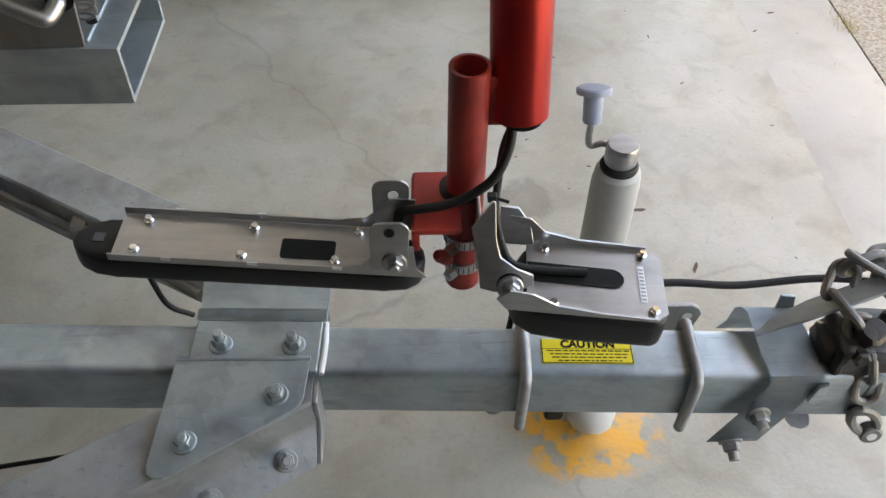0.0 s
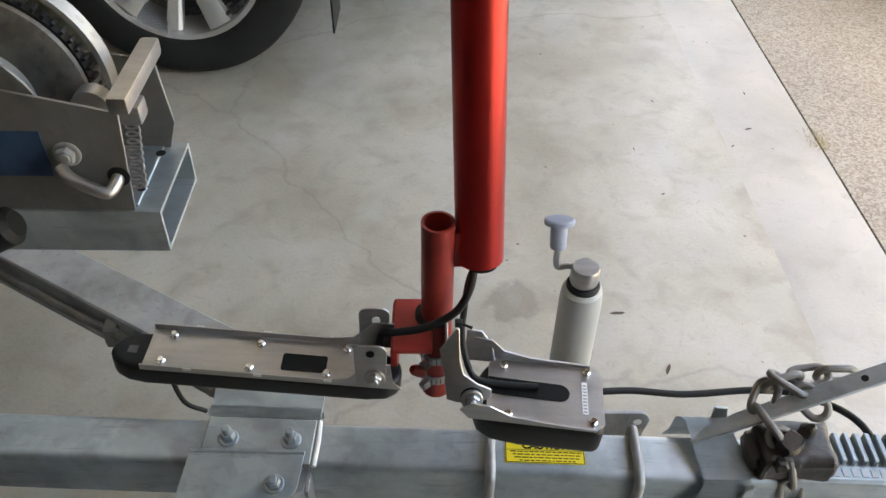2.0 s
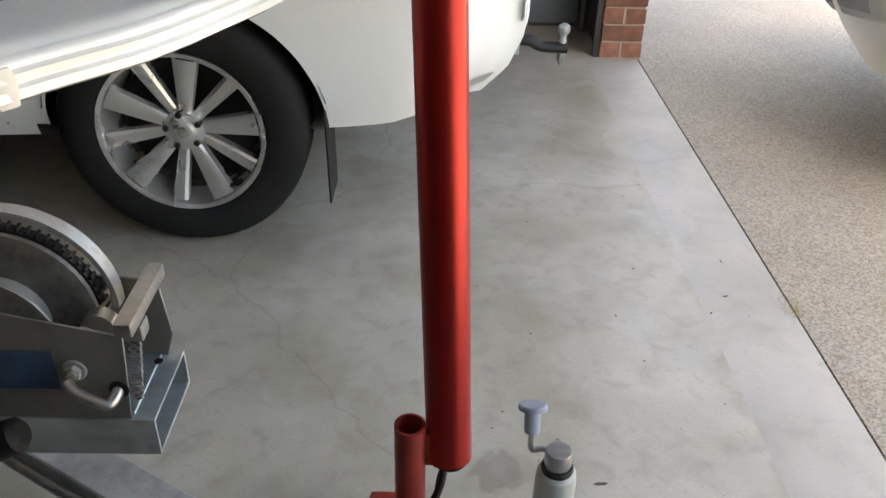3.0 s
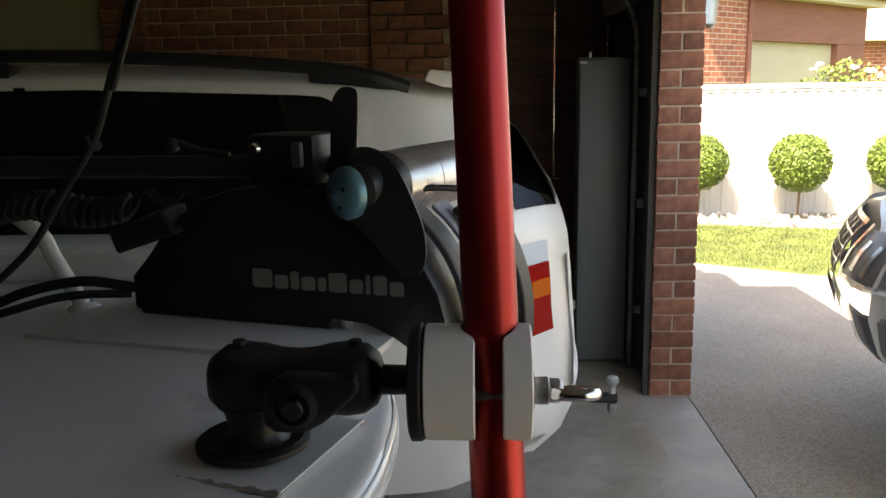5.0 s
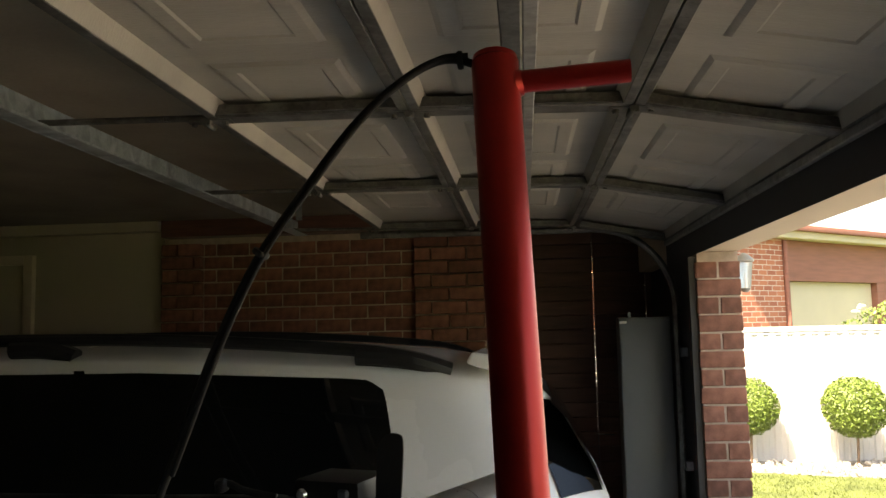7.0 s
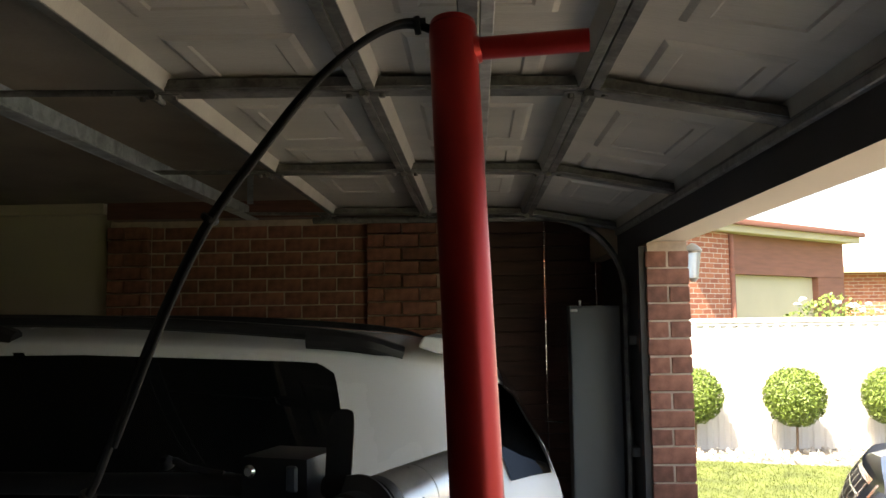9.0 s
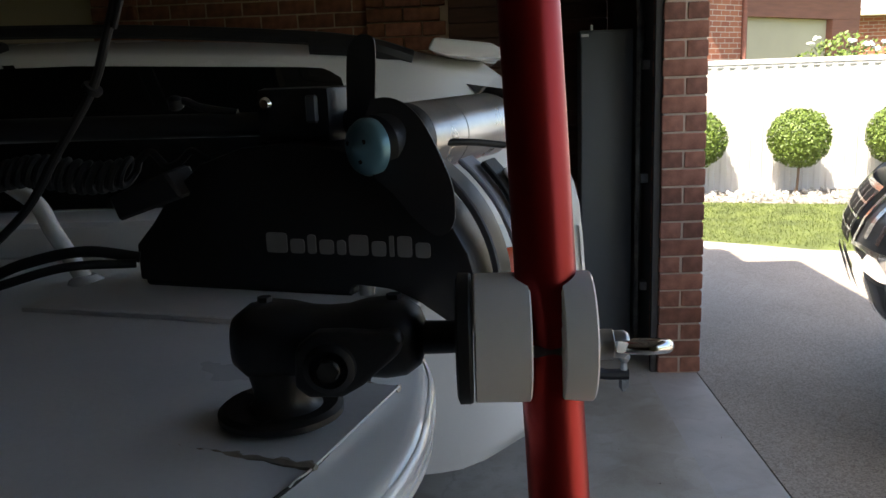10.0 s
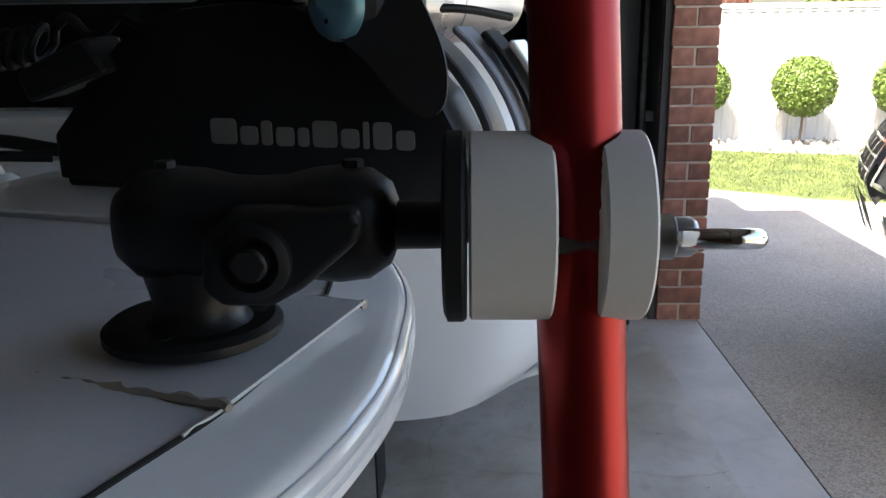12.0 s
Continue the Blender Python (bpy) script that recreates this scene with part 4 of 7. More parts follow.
part("bracket_tab", prismed([(0.0, 0.0), (0.022, 0.0), (0.020, 0.020), (0.004, 0.022)], 0.004, axes((0.392, 0.449, 0.468), (1, 0.1, 0), (0, 0.2, 1)), 0.001, 1), M_GALV, trailer)
part("bracket_edge", prismed([(0.0, 0.012), (0.010, 0.016), (0.011, -0.004), (0.004, -0.022), (-0.004, -0.014)], 0.005, axes((0.415, 0.3620, 0.446), (1, 0, 0), (0, 0, 1)), 0.001, 1), M_GALV, trailer)
bolt(trailer, (0.366, 0.3565, 0.410), (0.05, -1, 0.1), 0.009, 0.010, M_GALVD, stub=0.006)
bolt(trailer, (0.350, 0.3545, 0.360), (0.05, -0.9, -0.3), 0.009, 0.010, M_GALVD, stub=0.008)
bolt(trailer, tl(0.425, -0.030, Z0 - 0.078), (0, 0, -1), 0.009, 0.008, M_GALVD)
gr = bmesh.new()
box(gr, (0.432, -0.030, Z0 - 0.004), (0.520, 0.032, Z0 + 0.040), T, 0.012, 4)
box(gr, (0.424, -0.020, Z0 + 0.001), (0.450, 0.026, Z0 + 0.030), T, 0.008, 3)
lathe(gr, [(0.012, 0), (0.013, 0.004), (0.013, 0.016), (0.010, 0.020)], frame_to(tl(0.462, -0.006, Z0 + 0.038), tl(0.462, -0.02, Z0 + 0.08)), 14)
lathe(gr, [(0.009, 0), (0.009, 0.012), (0.006, 0.015)], frame_to(tl(0.490, 0.012, Z0 + 0.038), tl(0.490, 0.012, Z0 + 0.08)), 12)
bmesh.ops.subdivide_edges(gr, edges=gr.edges[:], cuts=1)
for v in gr.verts:
    v.co += 0.005 * noise.noise_vector(v.co * 55) + 0.002 * noise.noise_vector(v.co * 140)
part("override_mechanism", gr, M_GREASE, trailer, "greasy black override mechanism")
part("mechanism_pin", turned([(0.009, 0), (0.009, 0.012), (0.006, 0.015)], frame_to(tl(0.452, -0.022, Z0 + 0.03), tl(0.45, -0.1, Z0 + 0.06)), 6), M_GREASE, trailer)
body = bmesh.new()
box(body, (0.475, -0.033, Z0 - 0.075), (0.76, 0.033, Z0 + 0.010), T, 0.010, 3)
for k in range(11):
    box(body, (0.520 + k * 0.0125, -0.010, Z0 + 0.009), (0.527 + k * 0.0125, 0.030, Z0 + 0.020), T, 0.0015, 1)
part("coupling_body", body, M_GALV, trailer, "cast coupling body with ribs")
part("stamped_strip", boxed((0.512, -0.032, Z0 + 0.0105), (0.66, -0.013, Z0 + 0.013), T, 0.001, 1), M_GALV, trailer)
bars = bmesh.new()
for k in range(6):
    box(bars, (0.520 + k * 0.011, -0.028, Z0 + 0.013), (0.5265 + k * 0.011, -0.017, Z0 + 0.0138), T)
part("stamped_bars", bars, M_GALVD, trailer, smooth=0)
lv0, lv1 = Vector((0.360, 0.4175, 0.4735)), Vector((0.600, 0.432, 0.605))
lm = axes(lv0, lv1 - lv0, (0, 1, 0.1))
part("brake_lever", prismed([(0.0, -0.006), (0.05, -0.0095), (0.27, -0.0115), (0.27, 0.0115), (0.06, 0.0115), (0.02, 0.006)], 0.006, lm @ pose(0, 0, -0.003), 0.0015, 2), M_GALV, trailer, "flat galvanised brake lever")
part("lever_grip", boxed((0.235, -0.014, -0.007), (0.36, 0.014, 0.007), lm, 0.005, 2), M_GREYPAINT, trailer)
part("lever_hole", turned([(0.004, 0), (0.004, 0.0075)], lm @ pose(0.205, 0, -0.0037), 14), M_BLACK, trailer)

# safety chain over the lever
chain = thing("safety_chain", tl(0.45, 0.0, Z0 + 0.08), "galvanised safety chain looped over the coupling lever", "chain")


def chain_link(a, b, normal, r=0.0046, w=0.0118):
    """A welded oval link that reaches from a to b."""
    m = axes((a + b) / 2, b - a, Vector(normal).cross(b - a))
    h = (b - a).length / 2
    pts = []
    for s0 in (1, -1):
        for k in range(9):
            a0 = radians(-90 + 180 * k / 8)
            pts.append(m @ Vector((s0 * (h - w + w * math.cos(a0)), s0 * w * math.sin(a0), 0)))
    part("link", sweep(bmesh.new(), pts, r, 10, True), M_RUST, chain)


def chain_along(path, pitch=0.031, over=0.0065):
    fine, acc, knots = glide(path, 30), 0.0, []
    for a, b in zip(fine, fine[1:]):
        if not knots or (a - knots[-1]).length > pitch:
            knots.append(a)
    for k, (a, b) in enumerate(zip(knots, knots[1:])):
        d = (b - a).normalized()
        n1 = d.cross(Vector((0.35, -0.6, 0.75))).normalized()
        n1.rotate(Matrix.Rotation(radians(90 * (k % 2) + 35), 3, d))
        chain_link(a - d * over, b + d * over, n1)


chain_along([(0.540, 0.455, 0.548), (0.500, 0.456, 0.546), (0.466, 0.452, 0.540), (0.440, 0.446, 0.530), (0.434, 0.434, 0.518), (0.440, 0.418, 0.512), (0.450, 0.402, 0.507), (0.459, 0.392, 0.497), (0.468, 0.380, 0.475), (0.474, 0.370, 0.445), (0.480, 0.364, 0.415)])
chain_along([(0.452, 0.452, 0.548), (0.474, 0.440, 0.542), (0.492, 0.424, 0.532), (0.512, 0.408, 0.518)])
sh = bmesh.new()
pts = [Vector((0.480 + 0.026 * t - 0.014 * math.sin(2 * math.pi * k / 8), 0.364, 0.405 - 0.050 * t)) for k, t in ((0, 0.0), (1, 0.15), (2, 0.5), (3, 0.85), (4, 1.0), (5, 0.85), (6, 0.5), (7, 0.15))]
sweep(sh, glide(pts + pts[:1], 5)[:-1], 0.0055, 8, True)
part("shackle", sh, M_RUST, chain)
part("shackle_pin", turned([(0.010, 0), (0.0125, 0.002), (0.0125, 0.012), (0.010, 0.014)], frame_to((0.508, 0.370, 0.356), (0.506, 0.34, 0.362)), 18), M_RUST, chain)
part("pin_bore", turned([(0.0055, 0), (0.0055, 0.0006)], frame_to((0.5071, 0.3563, 0.3586), (0.506, 0.34, 0.362)), 14), M_WHITELABEL, chain)

cable = thing("brake_cable", tl(0.4, 0.09, 0.42), "black cable along the far side of the drawbar", "cable")
part("sheath", swept([(0.16, 0.50, 0.36), (0.20, 0.525, 0.405), (0.31, 0.545, 0.402), (0.40, 0.545, 0.395), (0.50, 0.545, 0.405), (0.56, 0.52, 0.42), (0.60, 0.45, 0.44), (0.62, 0.36, 0.38)], 0.0048, 10), M_RUBBER, cable)
cable = thing("trailer_wire", (-0.4, 0.45, 0.4), "thin black trailer wire", "cable")
part("wire", swept([(-0.265, 0.43, 0.625), (-0.25, 0.445, 0.56), (-0.245, 0.455, 0.49), (-0.225, 0.462, 0.462)], 0.003, 8), M_RUBBER, cable)
part("wire", swept([(-0.20, 0.37, 0.34), (-0.31, 0.375, 0.335), (-0.45, 0.36, 0.33), (-0.8, 0.30, 0.33)], 0.0028, 8), M_RUBBER, cable)
part("wire", swept([(0.165, 0.46, 0.56), (0.135, 0.47, 0.52), (0.118, 0.462, 0.47), (0.112, 0.455, 0.43)], 0.0035, 8), M_RUBBER, cable)
cable = thing("cylinder_hose", (-0.5, 0.72, 0.5), "brown brake line with a clip along the frame arm", "brake line")
part("hose", swept([(-0.235, 0.52, 0.425), (-0.35, 0.595, 0.425), (-0.48, 0.67, 0.425), (-1.0, 0.97, 0.425)], 0.007, 10), M_RUST, cable, "brown tube")
part("clip", boxed((-0.41, 0.615, 0.40), (-0.385, 0.645, 0.44), None, 0.004, 1), M_RUST, cable)

# jockey wheel jack behind the drawbar
JX, JY = 0.268, 0.68
jack = thing("jockey_wheel", (JX, JY, 0), "grey jockey wheel jack with a crank handle", "jockey wheel")
part("tube", turned([(0.029, 0.12), (0.031, 0.13), (0.031, 0.445), (0.029, 0.463), (0.024, 0.468)], pose(JX, JY, 0), 40), M_GREYPAINT, jack, "grey painted outer tube")
part("collar", turned([(0.0235, 0.4685), (0.0245, 0.473), (0.022, 0.478)], pose(JX, JY, 0), 36), M_RUBBER, jack, "dark collar")
part("cap", turned([(0.0195, 0.4785), (0.0205, 0.482), (0.0205, 0.503), (0.0185, 0.507)], pose(JX, JY, 0), 36), M_STEEL, jack, "steel cap")
part("crank_arm", swept([(JX, JY, 0.490), (JX - 0.02, JY + 0.012, 0.497), (JX - 0.036, JY + 0.014, 0.493), (JX - 0.041, JY + 0.013, 0.505), (JX - 0.041, JY + 0.012, 0.53)], 0.0045, 12), M_STEEL, jack, "bent steel crank")
part("knob", turned([(0.010, 0.528), (0.0115, 0.531), (0.012, 0.562), (0.021, 0.564), (0.0215, 0.570), (0.019, 0.572)], pose(JX - 0.041, JY + 0.012, 0.53, -22) @ pose(0, 0, -0.528), 32), M_BLUEGREY, jack, "grey-blue crank knob")
part("inner_tube", turned([(0.022, 0.06), (0.022, 0.121)], pose(JX, JY, 0), 24), M_GALVD, jack)
part("clamp", boxed((JX - 0.030, 0.47, 0.262), (JX + 0.030, JY - 0.02, 0.285), None, 0.006, 2), M_GALVD, jack)
part("fork", boxed((JX - 0.068, JY - 0.120, 0.06), (JX - 0.038, JY - 0.02, 0.110), None, 0.010, 3), M_RUBBER, jack, "black fork")
part("wheel", turned([(0.030, -0.036), (0.048, -0.033), (0.060, -0.020), (0.064, 0.0), (0.060, 0.020), (0.048, 0.033), (0.030, 0.036)], axes((JX + 0.016, JY - 0.074, 0.065), (0.3, 1, 0), (0, 0, 1)), 40), M_NYLON, jack, "pale plastic wheel")
# winch post and winch
post = thing("winch_post", (-0.5, 0.49, 0.0), "galvanised winch post with a box-section arm", "winch post")
pb = bmesh.new()
sec = [(0.431, 0.754), (0.545, 0.754), (0.545, 0.802), (0.431, 0.802), (0.435, 0.758), (0.541, 0.758), (0.541, 0.798), (0.435, 0.798)]
e0, e1 = [[pb.verts.new((x, y, z)) for y, z in sec] for x in (-0.75, -0.201)]
for k in range(4):
    j = (k + 1) % 4
    pb.faces.new((e0[k], e0[j], e1[j], e1[k]))
    pb.faces.new((e0[4 + k], e0[4 + j], e1[4 + j], e1[4 + k]))
    for e in (e0, e1):
        pb.faces.new((e[k], e[j], e[4 + j], e[4 + k]))
part("box_arm", pb, M_GALV, post, "open-ended galvanised box section")
part("upright", boxed((-0.72, 0.45, 0.385), (-0.62, 0.53, 0.753), None, 0.006, 2), M_GALVD, post)
part("upright_foot", boxed((-0.74, 0.40, 0.3795), (-0.60, 0.55, 0.386), None, 0.003, 1), M_GALVD, post)
winch = thing("boat_winch", (-0.3, 0.485, 0.802), "steel trailer hand winch with a toothed drum gear", "winch")
WP = [(-0.40, 0.0), (0.0, 0.0), (0.010, 0.105), (-0.10, 0.130), (-0.40, 0.175)]
for y, nm in ((0.436, "side_plate"), (0.537, "side_plate")):
    part(nm, prismed(WP if y < 0.5 else [(-0.40, 0.0), (0.008, 0.0), (0.018, 0.03), (0.012, 0.10), (-0.40, 0.15)], 0.003, axes((-0.224, y, 0.8025), (1, 0, 0), (0, 0, 1)), 0.0006, 1), M_ZINC, winch, "pressed steel side plate")
part("base_plate", boxed((-0.62, 0.438, 0.8022), (-0.222, 0.534, 0.8052), None, 0.0008, 1), M_GALV, winch)
part("tie_bar", boxed((-0.222, 0.432, 0.905), (-0.204, 0.542, 0.922), None, 0.004, 2), M_STEEL, winch, "pale square tie bar")
DC = Vector((-0.352, 0.485, 0.893))
dm = axes(DC, (1, 0, 0), (0, 0, 1)) @ Matrix.Diagonal((0.87, 0.87, 1.0, 1.0))
part("drum_flange", turned([(0.082, 0.040), (0.086, 0.043), (0.086, 0.046), (0.080, 0.048), (0.03, 0.048)], dm, 48), M_TRACK, winch, "steel drum flange")
part("drum_core", turned([(0.055, -0.03), (0.055, 0.0399)], dm, 40), M_GALVD, winch)
part("inner_flange", turned([(0.100, -0.012), (0.106, -0.010), (0.106, -0.004), (0.098, 0.0), (0.090, 0.002)], dm, 56), M_TRACK, winch)
gear = bmesh.new()
for k in range(64):
    a = 2 * math.pi * k / 64
    box(gear, (-0.0018, 0.107, -0.024), (0.0018, 0.1125, -0.013), dm @ pose(0, 0, 0, 0, 0, math.degrees(a)))
lathe(gear, [(0.1075, -0.025), (0.1075, -0.0125)], dm, 64)
part("ring_gear", gear, M_BLACK, winch, "black toothed ring gear", 25)
cov = bmesh.new()
cp = [(0.122 * math.cos(radians(a)), 0.122 * math.sin(radians(a))) for a in range(-4, 160, 6)] + [(0.116 * math.cos(radians(a)), 0.116 * math.sin(radians(a))) for a in range(158, -6, -6)]
prism(cov, cp, 0.018, dm @ pose(0, 0, -0.042))
part("gear_cover", cov, M_GALVD, winch, "bright curved gear cover")
part("axle_nut", turned([(0.014, 0.0485), (0.014, 0.058), (0.010, 0.061)], dm, 6), M_GALV, winch)
part("pinion_shaft", swept([(-0.262, 0.438, 0.890), (-0.262, 0.537, 0.890)], 0.008, 14, steps=1), M_STEEL, winch)
part("pinion", turned([(0.013, 0), (0.017, 0.002), (0.017, 0.018), (0.013, 0.02)], frame_to((-0.250, 0.46, 0.893), (-0.250, 0.5, 0.893)), 20), M_STEEL, winch)
sp = []
for k in range(120):
    a = 2 * math.pi * k / 12
    t = k / 119
    c = Vector((-0.223, 0.452, 0.812)).lerp(Vector((-0.228, 0.490, 0.868)), t)
    sp.append(c + Vector((math.cos(a), 0.3 * math.sin(a), math.sin(a) * 0.5)) * 0.0065)
part("spring", sweep(bmesh.new(), sp, 0.0013, 6), M_STEEL, winch, "coil spring")
part("pawl", boxed((-0.236, 0.476, 0.866), (-0.214, 0.500, 0.886), pose(0, 0, 0), 0.004, 2), M_STEEL, winch)
part("handle_rod", swept([(-0.274, 0.425, 0.857), (-0.265, 0.418, 0.850), (-0.245, 0.417, 0.838), (-0.236, 0.419, 0.834), (-0.231, 0.428, 0.838), (-0.230, 0.437, 0.842)], 0.0058, 12), M_STEEL, winch, "bent rod end")
part("handle_grip", turned([(0.012, 0), (0.018, 0.006), (0.019, 0.05), (0.017, 0.10), (0.010, 0.108)], frame_to((-0.318, 0.402, 0.812), (-0.44, 0.390, 0.760)), 24), M_RUBBER, winch, "black rubber handle grip")
part("crank_bar", swept([(-0.432, 0.391, 0.764), (-0.446, 0.404, 0.772), (-0.448, 0.431, 0.800)], 0.007, 10), M_TRACK, winch, "dark steel crank bar")
bolt(winch, (-0.268, 0.4328, 0.866), (0, -1, 0), 0.0085, 0.006, M_GALVD)
part("rod_hole", turned([(0.010, 0), (0.010, 0.0012)], frame_to((-0.229, 0.4329, 0.842), (-0.229, 0.40, 0.842)), 20), M_RUBBER, winch)
part("sticker", boxed((-0.40, 0.4318, 0.842), (-0.286, 0.4328, 0.889), None), M_BLUELABEL, winch, "worn dark blue sticker", 0)
for x, y in ((-0.212, 0.52), (-0.215, 0.463)):
    part("slot_hole", turned([(0.005, 0), (0.005, 0.0004)], pose(x - 0.01, y, 0.8053), 16), M_BLACK, winch)

for ob in (post, winch):
    ob.matrix_basis = Matrix.Translation((0.06, -0.15, 1.30)) @ Matrix.Scale(0.918, 4) @ Matrix.Translation((-0.06, 0.15, -1.30)) @ ob.matrix_basis

# ---------------------------------------------------------------- the red pole with its two sonar heads
SHIFT = Vector((0, 0, 0))
pole = thing("transducer_pole", (0.1, 0.46, 0.72), "tall red painted steel pole with a side handle", "pole")
PL = [Vector((0.0958 - 0.03898 * (z - 0.72), 0.4389 + 0.14711 * (z - 0.72), z)) for z in [0.741 + 1.256 * k / 24 for k in range(25)]]


part("pole_tube", sweep(bmesh.new(), PL, 0.0240, 48), M_RED, pole, "glossy red pole")
part("pole_cap", turned([(0.0238, 0), (0.0225, 0.006), (0.018, 0.009)], frame_to(PL[-1], PL[-1] + Vector((0, 0.02, 0.1))), 32), M_RED, pole)
part("pole_bore", turned([(0.0205, 0), (0.0205, 0.0006)], frame_to(PL[0] + Vector((0, 0, -0.0006)), PL[0] + Vector((0.02, -0.04, 0.3))), 32), M_RUBBER, pole)
hp = PL[-2] + Vector((-0.001, 0.004, 0.029))
part("side_handle", sweep(bmesh.new(), [hp, hp + Vector((0.05, -0.003, 0.002)), hp + Vector((0.132, -0.008, 0.005))], 0.0115, 20), M_RED, pole, "red side handle")
part("handle_weld", turned([(0.0160, 0), (0.0118, 0.008)], frame_to(hp + Vector((0.020, 0, 0)), hp + Vector((0.2, -0.008, 0.004))), 18), M_RED, pole)
TX, TY = 0.0535, 0.437
tub = bmesh.new()
lathe(tub, [(0.0165, 0.545), (0.0165, 0.790), (0.0135, 0.790), (0.0135, 0.70)], pose(TX, TY, 0), 32)
part("socket_tube", tub, M_REDRUST, pole, "scuffed red open tube")
part("gusset", boxed((0.068, 0.432, 0.735), (0.084, 0.446, 0.782), None, 0.002, 1), M_REDRUST, pole)
part("clamp_block", boxed((0.007, 0.394, 0.648), (0.049, 0.469, 0.656), None, 0.004, 3), M_REDRUST, pole, "red bracket plate")
part("clamp_flange", prismed([(0.0, 0.0), (0.070, 0.0), (0.068, -0.030), (0.016, -0.050), (0.003, -0.050)], 0.007, axes((0.006, 0.394, 0.6545), (0, 1, 0), (0, 0, 1)), 0.002, 2), M_REDRUST, pole)
for z in (0.608, 0.575):
    band = bmesh.new()
    lathe(band, [(0.0168, -0.0055), (0.0185, -0.0055), (0.0185, 0.0055), (0.0168, 0.0055)], pose(TX, TY, z), 36)
    hc = part("hose_clamp", band, M_STEEL, pole, "stainless hose clamp")
    slots = bmesh.new()
    for k in range(22):
        a = radians(k * 15)
        box(slots, (0.0186, -0.0004, -0.004), (0.0190, 0.0004, 0.004), pose(TX, TY, z, 0, 0, math.degrees(a)))
    part("band_slots", slots, M_INK, hc, smooth=0)
    part("clamp_screw", turned([(0.0062, 0), (0.0062, 0.007), (0.0045, 0.009)], frame_to((0.044, 0.418, z), (0.034, 0.410, z - 0.002)), 6), M_STEEL, hc, "steel clamp screw")
part("screw_cover", turned([(0.004, 0), (0.0062, 0.003), (0.0062, 0.016), (0.004, 0.020)], frame_to((0.040, 0.412, 0.598), (0.028, 0.406, 0.612)), 18), M_REDRUST, pole, "red plastic screw cover")

SHIFT = Vector((-0.004, 0, 0))
# near sonar head: long stainless channel over a black body
def sonar(label, at, yaw, slope):
    """A sonar head's Empty and its pose; x runs away from the pivot."""
    m = Matrix.Translation(at) @ Matrix.Rotation(radians(yaw), 4, "Z") @ Matrix.Rotation(radians(slope), 4, "Y")
    return thing("sonar_transducer", at, label, "transducer", group="sonar heads on the pole"), m


s1, m1 = sonar("black sonar transducer under a long stainless steel channel", (-0.006, 0.392, 0.633), 178.0, -4.2)
L1 = 0.232
part("body", prismed([(-0.012, -0.0235), (0.215, -0.026), (0.238, -0.0235), (0.254, -0.017), (0.263, -0.006), (0.264, 0.005), (0.257, 0.015), (0.243, 0.022), (0.225, 0.0245), (0.0, 0.024), (-0.020, 0.021), (-0.031, 0.013), (-0.035, 0.003), (-0.033, -0.009), (-0.025, -0.019)], 0.026, m1 @ pose(0.006, 0, -0.029), 0.006, 3), M_BLACK, s1, "black plastic sonar body")
part("end_logo", boxed((0.243, -0.004, -0.0028), (0.252, 0.006, -0.0022), m1), M_DARKGREY, s1, smooth=0)
ch = bmesh.new()
prism(ch, [(0.0, -0.026), (L1, -0.026), (L1, 0.026), (0.0, 0.026)], 0.0022, m1 @ pose(0, 0, -0.0022))
for s in (-1, 1):
    prism(ch, [(-0.03, 0.0), (L1, 0.0), (L1, 0.007), (0.05, 0.007), (0.025, 0.012), (0.012, 0.026), (0.004, 0.036), (-0.016, 0.036), (-0.02, 0.01)], 0.0018, m1 @ pose(0, s * 0.0265 + (0.0018 if s > 0 else 0), 0.0002, 90))
channel = part("mount_channel", ch, M_STEEL, s1, "brushed stainless channel", 20)
for x in (0.045, 0.115, 0.185):
    for s in (-1, 1):
        part("flange_slot", boxed((x - 0.004, s * 0.0285 - 0.0004, 0.004), (x + 0.004, s * 0.0285 + 0.0004, 0.0075), m1), M_WHITELABEL, channel, smooth=0)
part("window", prismed(rounded(0.046, 0.022, 0.003), 0.0006, m1 @ pose(0.072, 0.004, 0.0003)), M_INK, channel, "black rectangular cut-out", 0)
for x, y in ((0.030, -0.018), (0.048, 0.017), (0.120, -0.016), (0.126, 0.017), (0.210, -0.018), (0.214, 0.017)):
    part("screw", turned([(0.0046, 0.0003), (0.0046, 0.0028), (0.003, 0.004), (0.0028, 0.0062)], m1 @ pose(x, y, 0), 12), M_CHROME, channel)
ear = [(-0.017, -0.024), (0.013, -0.024)] + [(0.006 + 0.009 * math.cos(radians(a)), 0.017 + 0.009 * math.sin(radians(a))) for a in range(0, 91, 18)] + [(-0.008 + 0.009 * math.cos(radians(a)), 0.017 + 0.009 * math.sin(radians(a))) for a in range(90, 181, 18)]
for y, zz, xx in ((0.3655, 0.667, -0.006), (0.4225, 0.660, -0.006)):
    e = part("ear", prismed(ear, 0.0025, axes((xx, y, zz), (1, 0, 0), (0, 0.1, 1)), 0.0006, 1), M_STEEL, s1, "stainless pivot ear")
bolt(s1, (-0.004, 0.3618, 0.6525), (0, -1, 0.1), 0.0072, 0.005, M_STEEL, stub=0.002)
part("ear_hole", turned([(0.0042, 0), (0.0042, 0.0006)], frame_to((-0.007, 0.3642, 0.684), (-0.007, 0.34, 0.6865)), 16), M_INK, s1)
